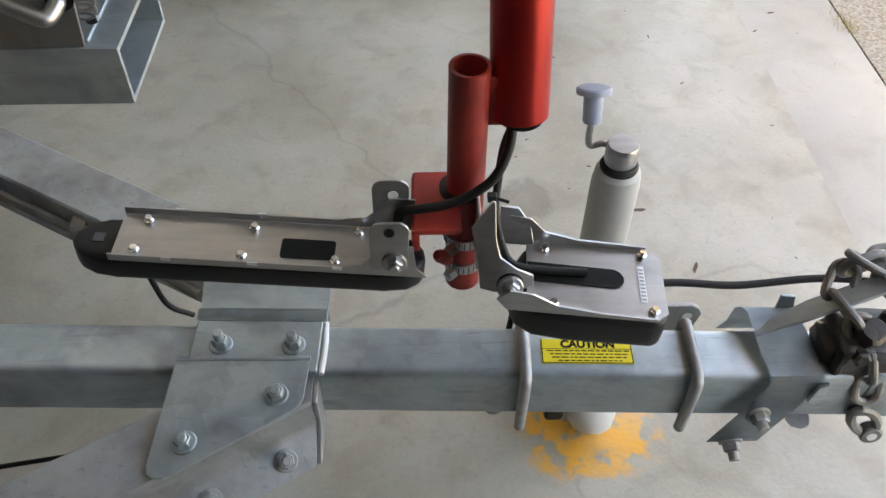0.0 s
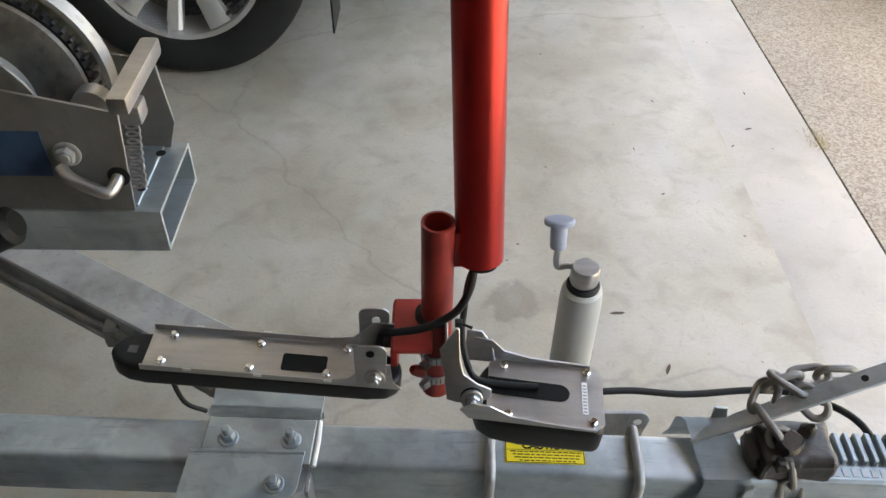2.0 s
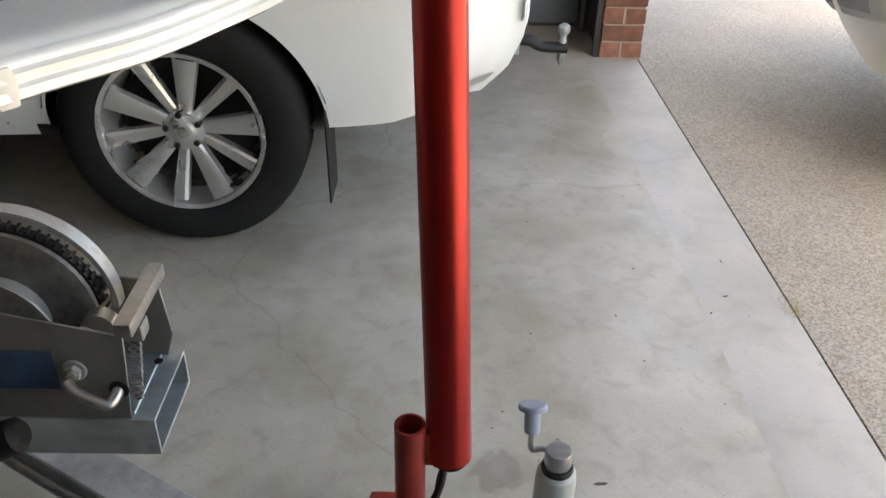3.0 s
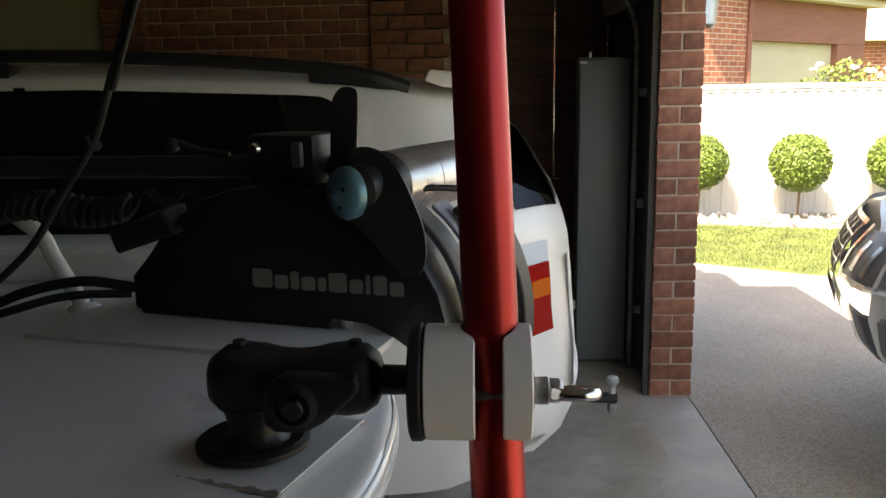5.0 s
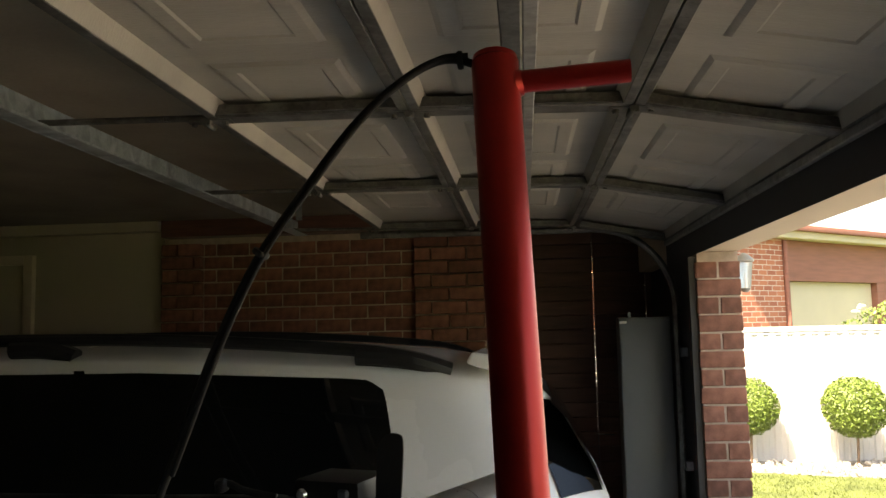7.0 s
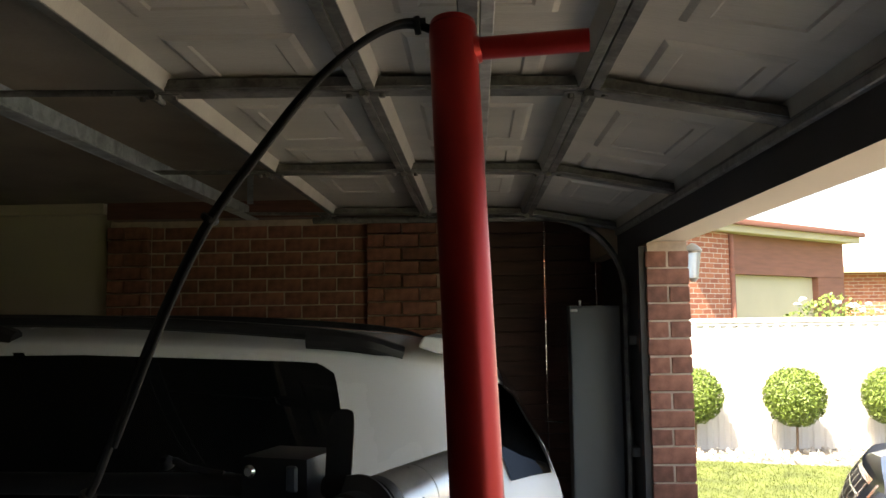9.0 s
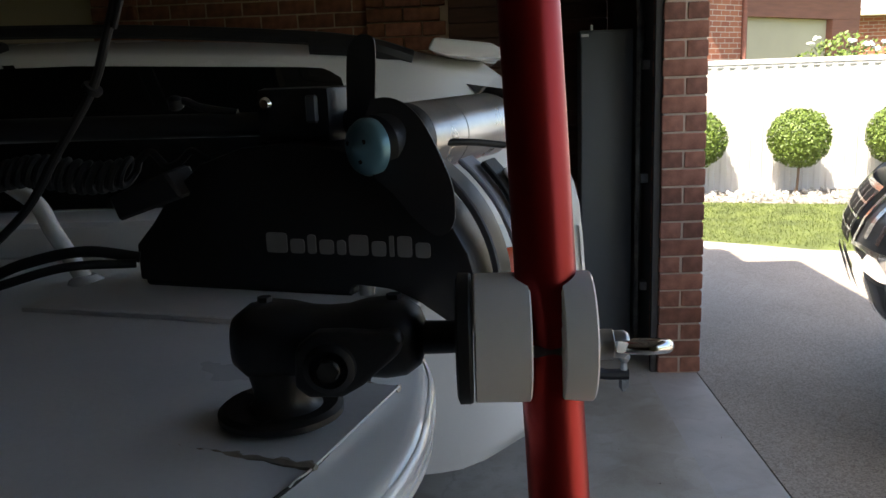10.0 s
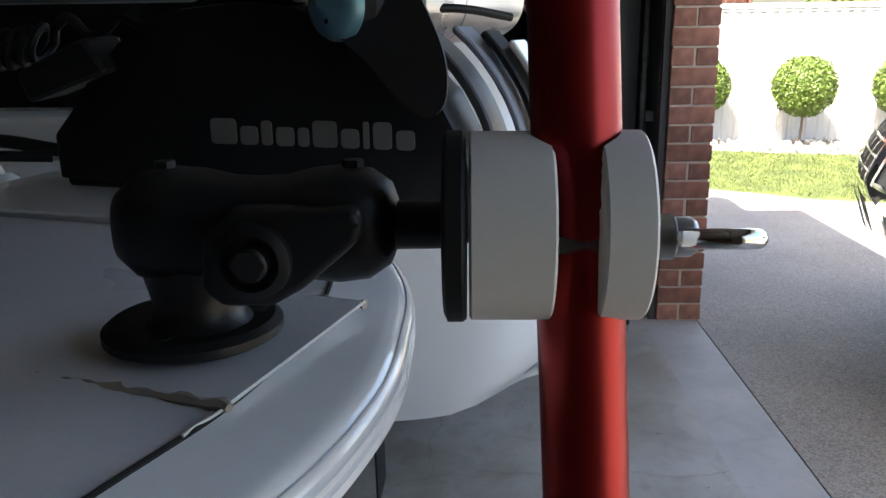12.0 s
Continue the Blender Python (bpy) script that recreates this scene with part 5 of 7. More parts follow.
part("ear_hole", turned([(0.0045, 0), (0.0045, 0.0006)], frame_to((-0.005, 0.4204, 0.672), (-0.005, 0.40, 0.6745)), 16), M_WHITELABEL, s1)

# far sonar head: wide plate with a long slot
s2, m2 = sonar("black sonar transducer under a slotted stainless steel plate", (0.100, 0.392, 0.603), -5.0, 3.5)
body = [(0.004, -0.030), (0.020, -0.040), (0.050, -0.043), (0.128, -0.042), (0.136, -0.036), (0.137, 0.034), (0.128, 0.041), (0.030, 0.041), (0.010, 0.034), (0.0, 0.015), (-0.002, -0.012)]
part("body", prismed(body, 0.036, m2 @ pose(0, 0, -0.040), 0.007, 3), M_BLACK, s2, "black plastic sonar body")
pl = bmesh.new()
out = [(0.012, -0.036), (0.055, -0.041), (0.124, -0.041), (0.135, -0.032), (0.135, 0.032), (0.124, 0.041), (0.012, 0.040)]
prism(pl, out, 0.0025, m2 @ pose(0, 0, -0.003))
prism(pl, [(0.0, 0.0), (0.110, 0.0), (0.110, 0.004), (0.045, 0.006), (0.015, 0.013), (0.0, 0.028), (-0.018, 0.030), (-0.022, 0.018)], 0.002, m2 @ pose(0.012, 0.042, 0.0, 90))
prism(pl, [(0.0, 0.0), (0.112, 0.0), (0.112, 0.003), (0.060, 0.005), (0.022, 0.010), (0.0, 0.022), (-0.020, 0.024), (-0.030, 0.012), (-0.02, 0.0)], 0.002, m2 @ pose(0.014, -0.0405, -0.001, 90))
plate = part("mount_plate", pl, M_STEEL, s2, "brushed stainless plate", 20)
slot = [(0.004, -0.010), (0.078, -0.011)] + [(0.080 + 0.011 * math.cos(radians(a)), 0.011 * math.sin(radians(a))) for a in range(-80, 81, 20)] + [(0.078, 0.011), (0.004, 0.012)]
part("slot", prismed(slot, 0.0006, m2 @ pose(0.008, 0.002, 0.0)), M_INK, plate, "black slot", 0)
for x, y in ((0.028, 0.030), (0.118, 0.033), (0.122, -0.032), (0.034, -0.034)):
    part("screw", turned([(0.0046, 0.0), (0.0046, 0.0026), (0.003, 0.0038), (0.0028, 0.006)], m2 @ pose(x, y, 0), 12), M_CHROME, plate)
part("paper_label", boxed((0.112, -0.022, 0.0), (0.118, 0.020, 0.0003), m2), M_WHITELABEL, plate, "white printed label", 0)
lb = bmesh.new()
for k in range(9):
    box(lb, (0.1130, -0.020 + k * 0.0043, 0.0003), (0.117, -0.0182 + k * 0.0043, 0.0005), m2)
part("label_bars", lb, M_LOGO_SHADE_GREY, plate, smooth=0)
side = [(-0.020, -0.004), (-0.003, 0.020), (0.000, 0.019), (0.001, -0.014), (0.005, -0.032), (0.020, -0.044), (0.034, -0.050), (0.034, -0.060), (0.018, -0.066), (0.000, -0.066), (-0.012, -0.062), (-0.015, -0.03)]
part("pivot_bracket", prismed(side, 0.003, axes((0.080, 0.3905, 0.668), (1, 0, 0), (0, 0.35, 1)), 0.0006, 1), M_STEEL, s2, "stainless pivot bracket")
part("pivot_saddle", boxed((0.066, 0.392, 0.606), (0.069, 0.440, 0.668), None, 0.0008, 1), M_STEEL, s2)
part("pivot_back", prismed([(-0.012, -0.03), (0.022, -0.034), (0.018, -0.010), (0.006, 0.008), (-0.010, 0.010)], 0.003, axes((0.100, 0.436, 0.632), (1, 0, 0), (0, 0.2, 1)), 0.0006, 1), M_STEEL, s2)
bolt(s2, (0.094, 0.367, 0.612), (0, -0.9, 0.3), 0.008, 0.005, M_STEEL, stub=0.003)
part("grommet", turned([(0.0125, 0), (0.012, 0.002), (0.010, 0.003)], frame_to((0.094, 0.370, 0.6125), (0.094, 0.34, 0.622)), 24), M_BLACK, s2)

wires = thing("sonar_cable", (0.08, 0.43, 0.65), "black sonar cables zip-tied to the red tube", "cable")
part("cable", swept([(0.094, 0.436, 0.735), (0.090, 0.424, 0.715), (0.078, 0.414, 0.694), (0.056, 0.411, 0.677), (0.036, 0.411, 0.668), (0.014, 0.411, 0.664), (0.001, 0.414, 0.657), (-0.003, 0.41, 0.640)], 0.0042, 12), M_RUBBER, wires)
part("cable", swept([(0.098, 0.446, 0.733), (0.090, 0.450, 0.70), (0.086, 0.44, 0.668), (0.084, 0.425, 0.645), (0.090, 0.405, 0.622), (0.100, 0.395, 0.610), (0.125, 0.392, 0.605), (0.165, 0.390, 0.603)], 0.0036, 12), M_RUBBER, wires)
part("zip_tie", turned([(0.0172, -0.002), (0.0190, -0.002), (0.0190, 0.002), (0.0172, 0.002)], pose(TX, TY, 0.664), 30), M_RUBBER, wires)
part("tie_head", boxed((0.076, 0.421, 0.660), (0.084, 0.429, 0.667), None, 0.001, 1), M_RUBBER, wires)
part("tie_tail", swept([(0.08, 0.425, 0.664), (0.094, 0.418, 0.664)], 0.0015, 6, steps=1), M_RUBBER, wires)

SHIFT = Vector((0.005, 0, 0))
# cable from the top of the pole down to the boat
pc = thing("pole_cable", (0.0, 0.62, 1.99), "black cable looping from the pole top to the boat", "cable")
cp = [(0.041, 0.622, 1.985), (0.006, 0.624, 2.001), (-0.024, 0.625, 1.999), (-0.062, 0.626, 1.977), (-0.107, 0.628, 1.937), (-0.157, 0.632, 1.876), (-0.206, 0.638, 1.812), (-0.240, 0.644, 1.752), (-0.269, 0.652, 1.692), (-0.295, 0.660, 1.632), (-0.318, 0.668, 1.580), (-0.344, 0.680, 1.530), (-0.392, 0.695, 1.472), (-0.450, 0.710, 1.404), (-0.56, 0.73, 1.330), (-0.70, 0.75, 1.275)]
part("cable", swept(cp, 0.0044, 10), M_RUBBER, pc)
part("cable", swept([(x + 0.0085, y - 0.005, z + 0.003) for x, y, z in cp[1:11]], 0.0030, 8), M_RUBBER, pc)
for k in (1, 6, 11):
    part("zip_tie", turned([(0.009, -0.003), (0.0098, 0), (0.009, 0.003)], frame_to(cp[k], cp[k + 1]), 14), M_RUBBER, pc)


# ---------------------------------------------------------------- the boat's bow
SHIFT = Vector((0.006, 0, 0))
YC = 0.61
half = [(-0.034, 0.0), (-0.0345, 0.05), (-0.040, 0.10), (-0.056, 0.165), (-0.080, 0.225), (-0.110, 0.290), (-0.162, 0.362), (-0.20, 0.44), (-0.28, 0.56), (-0.45, 0.73), (-0.75, 0.90), (-1.3, 1.02), (-2.2, 1.08), (-4.6, 1.08)]
near = glide([(x, YC - w, 0) for x, w in half], 5)
far = [Vector((p.x, 2 * YC - p.y, 0)) for p in near]
LINE = near[::-1] + far[1:]


def inset(d, z):
    """The bow's outline drawn inwards by d (outwards if negative), at height z."""
    out = []
    n = len(LINE)
    for k, p in enumerate(LINE):
        t = (LINE[min(k + 1, n - 1)] - LINE[max(k - 1, 0)]).normalized()
        nrm = Vector((-t.y, t.x, 0))
        q = p + nrm * d
        if d > 0.1:
            s = d
            q = Vector((min(p.x, -0.034) - s * (0.4 + 0.6 * max(0.0, -nrm.x)), YC + (p.y - YC) * max(0.05, 1 - s / 1.1), 0))
        out.append(Vector((q.x, q.y, z)))
    return out


def skirt(profile, material, name, parent, label=""):
    bm = bmesh.new()
    rings = [[bm.verts.new(p) for p in inset(d, z)] for d, z in profile]
    for a, b in zip(rings, rings[1:]):
        for k in range(len(a) - 1):
            bm.faces.new((a[k], a[k + 1], b[k + 1], b[k]))
    return part(name, bm, material, parent, label, 50)


boat = thing("boat", (-1.5, YC, 0.9), "white moulded boat bow with a ribbed rubbing strake", "boat")
GZ = 1.250
skirt([(0.062, GZ + 0.0005), (0.059, GZ - 0.0002), (0.018, GZ - 0.0080), (0.012, GZ - 0.0096), (0.007, GZ - 0.0125), (0.004, GZ - 0.0165)], M_GELCOAT, "gunwale", boat, "glossy white rounded gunwale")
strake = [(0.0045, 0.0140), (0.0008, 0.0158), (0.0, 0.0185), (0.004, 0.0203), (0.004, 0.0218), (-0.001, 0.0232), (-0.0015, 0.0268), (0.003, 0.0288), (0.003, 0.0302), (-0.0012, 0.0316), (-0.0015, 0.0370), (0.002, 0.0395), (0.010, 0.0410)]
skirt([(d, GZ - z) for d, z in strake], M_GELCOAT, "rubbing_strake", boat, "white strake with moulded ribs")
skirt([(0.010, GZ - 0.0408), (0.05, GZ - 0.043), (0.099, GZ - 0.050), (0.25, GZ - 0.09), (0.45, GZ - 0.22), (0.62, GZ - 0.40)], M_GELCOAT, "hull", boat, "white hull")
dk = bmesh.new()
o = inset(0.0615, GZ + 0.0004)
inn = [Vector((-0.30 + (p.x + 0.30) * 0.55 if p.x > -0.30 else p.x, YC + (p.y - YC) * 0.55, GZ + 0.006)) for p in o]
mid = [Vector((p.x, YC, GZ + 0.012)) if p.x < -0.31 else Vector((-0.31 + (p.x + 0.31) * 0.1, YC, GZ + 0.012)) for p in o]
ro, ri = [dk.verts.new(p) for p in o], [dk.verts.new(p) for p in inn]
rm = [dk.verts.new(p) for p in mid]
for k in range(len(o) - 1):
    dk.faces.new((ro[k], ro[k + 1], ri[k + 1], ri[k]))
    dk.faces.new((ri[k], ri[k + 1], rm[k + 1], rm[k]))
bmesh.ops.remove_doubles(dk, verts=dk.verts[:], dist=0.0005)
part("foredeck", dk, M_DECK, boat, "pale grey painted foredeck", 60)
seam = inset(0.060, GZ + 0.0008)
sel = [p for p in seam if p.x > -0.6]
part("deck_seam", sweep(bmesh.new(), sel, 0.0016, 6), M_RUBBER, boat, "dark worn deck seam")
rs = random.Random(2)
peel = [p + Vector((rs.uniform(-0.001, 0.0015), rs.uniform(-0.001, 0.001), 0.0012)) for p in sel if 0.43 < p.y < 0.58 and p.x > -0.2]
part("peeling_sealant", sweep(bmesh.new(), glide(peel, 3), 0.0010, 6), M_NYLON, boat, "white peeling sealant")
# corner fitting where the strake sections meet
cx, cy = -0.163, 0.246
part("strake_joint", prismed([(-0.006, -0.035), (0.006, -0.035), (0.008, -0.020), (0.004, -0.012), (-0.005, -0.012), (-0.008, -0.020)], 0.003, axes((cx - 0.002, cy - 0.002, GZ - 0.006), (-0.58, -0.81, 0), (0, 0, 1)) @ pose(0, 0, -0.002), 0.0015, 2), M_NYLON, boat, "white moulded joint piece")
# raised pad and old sealant outline under the mount
pad_m = axes((-0.252, 0.505, GZ + 0.0035), (0.118, -0.036, 0), (0.012, 0.12, 0))
pd = bmesh.new()
box(pd, (0.0, 0.0, 0.0), (0.150, 0.16, 0.0022), pad_m, 0.0010, 1)
part("mount_pad", pd, M_DECK, boat, "repainted pad on the deck")
sl = bmesh.new()
rs = random.Random(9)
for a, b in (((0, 0), (0.15, 0)), ((0, 0), (0.0, 0.16)), ((0.0, 0.16), (0.15, 0.16))):
    pts = []
    for k in range(25):
        t = k / 24
        pts.append(pad_m @ Vector((a[0] + (b[0] - a[0]) * t + rs.uniform(-0.0012, 0.0012), a[1] + (b[1] - a[1]) * t + rs.uniform(-0.0012, 0.0012), -0.0006)))
    sweep(sl, pts, 0.003, 6, radii=[rs.uniform(0.0018, 0.0042) for _ in pts])
part("sealant_bead", sl, M_SEALANT, boat, "ragged old sealant bead")
# raised plinth of the motor
plm = axes((-0.50, 0.93, GZ + 0.002), (0.96, -0.24, 0), (0.24, 0.96, 0))
part("motor_plinth", boxed((-0.06, -0.055, 0.0), (0.44, 0.16, 0.012), plm, 0.004, 2), M_DECK, boat)
part("plinth_sealant", sweep(bmesh.new(), [plm @ Vector((x / 40 * 0.42 + 0.02, -0.056 + 0.002 * math.sin(x * 2.1), 0.012)) for x in range(41)], 0.0022, 6), M_DECK, boat)
rail = part("bow_rail", swept([(-0.565, 1.05, 1.262), (-0.60, 1.05, 1.330), (-0.64, 1.06, 1.385), (-0.78, 1.10, 1.43), (-1.2, 1.20, 1.45), (-2.2, 1.40, 1.46)], 0.0125, 14), M_GELCOAT, boat, "white tubular bow rail")
part("rail_foot", turned([(0.026, 0), (0.024, 0.005), (0.014, 0.012)], pose(-0.562, 1.05, 1.256), 20), M_GELCOAT, boat)
part("far_coaming", boxed((-2.4, 1.24, 1.25), (-0.50, 1.42, 1.315), None, 0.02, 3), M_GELCOAT, boat, "white raised coaming")

# ---------------------------------------------------------------- clamp mount that holds the pole
mt = thing("pole_clamp_mount", (-0.154, 0.545, GZ + 0.008), "black ball arm with white nylon pads clamping the pole", "clamp mount")
FZ = GZ + 0.0085
part("flange", turned([(0.046, 0), (0.0515, 0.003), (0.0515, 0.008), (0.047, 0.0115), (0.024, 0.012)], pose(-0.154, 0.545, FZ), 56), M_BLACK, mt, "round black base flange")
for a in (20, 140, 260):
    part("flange_screw", turned([(0.0065, 0.0), (0.0065, 0.0008), (0.004, 0.0003)], pose(-0.154 + 0.036 * math.cos(radians(a)), 0.545 + 0.036 * math.sin(radians(a)), FZ + 0.0117), 16), M_RUBBER, mt)
part("neck", turned([(0.031, 0), (0.0265, 0.004), (0.0245, 0.012), (0.0265, 0.022), (0.030, 0.036)], pose(-0.149, 0.540, FZ + 0.0115), 40), M_BLACK, mt)
arm = bmesh.new()
AZ = 1.328
sect = [(-0.186, 0.010), (-0.183, 0.020), (-0.172, 0.0285), (-0.155, 0.0315), (-0.138, 0.030), (-0.122, 0.0265), (-0.108, 0.0255), (-0.092, 0.0265), (-0.078, 0.0300), (-0.062, 0.0315), (-0.046, 0.0295), (-0.035, 0.022), (-0.031, 0.012)]
rings = []
for x, r in sect:
    rings.append([arm.verts.new((x, 0.535 + 1.0 * r * math.copysign(abs(math.cos(a)) ** 0.75, math.cos(a)), AZ + r * math.copysign(abs(math.sin(a)) ** 0.75, math.sin(a)))) for a in [2 * math.pi * k / 32 for k in range(32)]])
for a, b in zip(rings, rings[1:]):
    for k in range(32):
        arm.faces.new((a[k], a[(k + 1) % 32], b[(k + 1) % 32], b[k]))
arm.faces.new(rings[0])
arm.faces.new(rings[-1][::-1])
part("socket_arm", arm, M_BLACK, mt, "black double socket arm", 60)
lobe = [(-0.030, -0.018), (-0.020, -0.027), (0.006, -0.027), (0.022, -0.018), (0.050, 0.006), (0.054, 0.016), (0.048, 0.024), (0.030, 0.022), (0.010, 0.024), (-0.012, 0.024), (-0.028, 0.012)]
part("lever_wing", prismed(lobe, 0.018, axes((-0.098, 0.5055, AZ - 0.006), (1, 0, 0), (0, 0, 1)), 0.005, 3), M_BLACK, mt, "black tightening lever")
part("lever_cup", turned([(0.020, 0.0), (0.0195, 0.006), (0.016, 0.008), (0.0145, 0.0085), (0.0140, 0.002), (0.009, 0.002), (0.009, 0.010), (0.007, 0.0115)], frame_to((-0.100, 0.4885, AZ - 0.008), (-0.100, 0.4, AZ - 0.008)), 36), M_BLACK, mt)
part("lever_nut", turned([(0.0085, 0), (0.0085, 0.003)], frame_to((-0.100, 0.4785, AZ - 0.008), (-0.100, 0.4, AZ - 0.008)), 6), M_RUBBER, mt)
for x in (-0.158, -0.055):
    part("arm_bolt", turned([(0.006, 0), (0.006, 0.004)], pose(x, 0.535, AZ + 0.031), 6), M_RUBBER, mt)
part("stem", turned([(0.015, 0), (0.0135, 0.004), (0.0130, 0.028), (0.016, 0.032)], frame_to((-0.036, 0.533, AZ - 0.001), (0.2, 0.531, AZ - 0.001)), 28), M_BLACK, mt)
PX = axes((-0.006, 0.529, AZ - 0.001), (0, 1, 0), (0, 0, 1))


part("backing_disc", turned([(0.047, 0.0), (0.0515, 0.002), (0.0515, 0.010), (0.050, 0.012)], PX, 56), M_RUBBER, mt, "black rubber disc")


def notched(x0, x1, sign):
    """A round nylon disc with a rounded groove for the pole across its inner face."""
    bm = bmesh.new()
    n, rr = 72, 0.0505
    rings = ((0.0, 0.0), (0.15, 0.0), (0.3, 0.0), (0.4, 0.0), (0.5, 0.0), (0.65, 0.0), (0.8, 0.0), (0.9, 0.0), (0.97, 0.0), (1.0, 0.0014))

    def face_x(y, face, edge):
        if face != sign:
            return (x0 + edge) if face < 0 else (x1 - edge)
        depth = max(edge, math.sqrt(max(0.0, 0.0243 ** 2 - y * y)) - 0.0115)
        return (x1 - depth) if sign > 0 else (x0 + depth)

    grid = {}
    for face in (-1, 1):
        for t, (q, edge) in enumerate(rings):
            for k in range(n):
                a = 2 * math.pi * k / n
                y, z = rr * q * math.cos(a), rr * q * math.sin(a)
                grid[face, t, k] = bm.verts.new((face_x(y, face, edge), 0.528 + y, AZ - 0.0005 + z))
        for t in range(len(rings) - 1):
            for k in range(n):
                bm.faces.new((grid[face, t, k], grid[face, t, (k + 1) % n], grid[face, t + 1, (k + 1) % n], grid[face, t + 1, k]))
    last = len(rings) - 1
    for k in range(n):
        bm.faces.new((grid[-1, last, k], grid[-1, last, (k + 1) % n], grid[1, last, (k + 1) % n], grid[1, last, k]))
    bmesh.ops.remove_doubles(bm, verts=bm.verts[:], dist=0.00005)
    return bm


part("pad", notched(0.0075, 0.0505, 1), M_NYLON, mt, "white nylon clamp pad", 40)
part("pad", notched(0.0735, 0.0985, -1), M_NYLON, mt, "white nylon clamp pad", 40)
th = bmesh.new()
prof = []
for k in range(28):
    prof += [(0.0042, 0.049 + k * 0.001), (0.0050, 0.0495 + k * 0.001)]
lathe(th, prof, axes((0, 0.5075, AZ - 0.006), (0, 1, 0), (0, 0, 1)), 20)
part("threaded_rod", th, M_STEEL, mt, "threaded stainless rod", 60)
part("washer", turned([(0.0160, 0.0987), (0.0160, 0.1007)], axes((0, 0.516, AZ - 0.004), (0, 1, 0), (0, 0, 1)), 28), M_STEEL, mt)
part("eye_boss", turned([(0.0112, 0.1009), (0.0118, 0.104), (0.0118, 0.112), (0.0105, 0.113), (0.0105, 0.121), (0.0085, 0.124), (0.006, 0.125)], axes((0, 0.512, AZ - 0.003), (0, 1, 0), (0, 0, 1)), 28), M_STEEL, mt, "steel eye nut boss")
er = [Vector((0.1335 + 0.0172 * math.cos(2 * math.pi * k / 32), 0.500 + 0.0150 * math.sin(2 * math.pi * k / 32), AZ - 0.001 - 0.0038 * math.sin(2 * math.pi * k / 32))) for k in range(32)]
part("eye_ring", sweep(bmesh.new(), er, 0.0052, 14, True), M_CHROME, mt, "polished steel eye")

# ---------------------------------------------------------------- electric bow motor, stowed on the deck
em = thing("bow_motor", (-0.25, 0.93, GZ + 0.014), "black electric bow motor stowed on its deck mount", "boat motor")
A = axes((-0.259, 0.931, 0.0), (0.958, -0.286, 0), (0.286, 0.958, 0))   # x along the mount's face, y away from it
cheek = [(-0.205, 1.272), (-0.205, 1.322), (-0.175, 1.352), (-0.140, 1.395), (-0.09, 1.432), (-0.03, 1.452), (0.04, 1.458), (0.10, 1.452), (0.155, 1.436), (0.205, 1.408), (0.245, 1.370), (0.270, 1.325), (0.285, 1.270), (0.285, 1.235), (0.255, 1.222), (0.240, 1.240), (0.205, 1.262), (0.170, 1.276), (0.118, 1.280), (0.112, 1.268)]
cm = A @ Matrix(((1, 0, 0, 0), (0, 0, 1, 0), (0, 1, 0, 0), (0, 0, 0, 1)))
part("mount_cheek", prismed(cheek, 0.085, cm, 0.006, 2), M_BLACK, em, "black side cover of the mount")
for off, wdt, col, lbl, top in ((0.010, 0.010, M_DARKGREY, "dark grey arched edge trim", 76), (0.026, 0.007, M_BLUEGREY, "blue-grey arched strip", 52), (0.040, 0.008, M_TRIM, "black arched strip", 46), (0.052, 0.007, M_GELCOAT, "white arched strip", 40), (0.064, 0.009, M_TRIM, "black arched strip", 34)):
    arcp = [(0.10 + (0.178 + off) * math.cos(radians(a)), 1.268 + (0.183 + off) * math.sin(radians(a))) for a in range(-8, top + 1, 6)]
    arci = [(0.10 + (0.178 + off - wdt) * math.cos(radians(a)), 1.268 + (0.183 + off - wdt) * math.sin(radians(a))) for a in range(top - (top + 8) % 6, -9, -6)]
    part("arched_trim", prismed(arcp + arci, 0.05, cm @ pose(0.012 if off < 0.02 else 0.02, 0, 0.030 + off), 0.002, 1), col, em, lbl)
# maker's mark as plain bars
x = 0.0
for w, h in ((0.030, 1), (0.020, 0.72), (0.012, 0.95), (0.020, 0.72), (0.012, 0.72), (0.026, 1), (0.019, 0.72), (0.006, 1), (0.019, 1), (0.019, 0.72)):
    mk = bmesh.new()
    prism(mk, rounded(w, 0.026 * h, min(w * 0.3, 0.004), 2, x + w / 2, 1.3185 + 0.013 * h), 0.0012, cm @ pose(0, 0, -0.0016))
    part("mark_bar", mk, M_MARKGREY, em, smooth=0)
    x += w + 0.0045
part("base_channel", boxed((-0.20, 0.004, 1.264), (0.115, 0.10, 1.290), A, 0.004, 1), M_TRIM, em)
part("foot_pin", turned([(0.010, 0), (0.010, 0.03), (0.007, 0.034)], frame_to(A @ Vector((0.128, 0.02, 1.252)), A @ Vector((0.128, 0.02, 1.3))), 16), M_STEEL, em, "steel pin")
# head box with its controls
part("head_box", boxed((-0.02, 0.03, 1.455), (0.085, 0.13, 1.525), A, 0.010, 2), M_BLACK, em)
part("head_knob", turned([(0.008, 0), (0.009, 0.006), (0.006, 0.010)], frame_to(A @ Vector((0.0, 0.028, 1.505)), A @ Vector((0.0, -0.1, 1.505))), 18), M_CHROME, em)
part("head_strap", boxed((0.055, 0.022, 1.480), (0.072, 0.029, 1.515), A, 0.003, 1), M_DARKGREY, em)
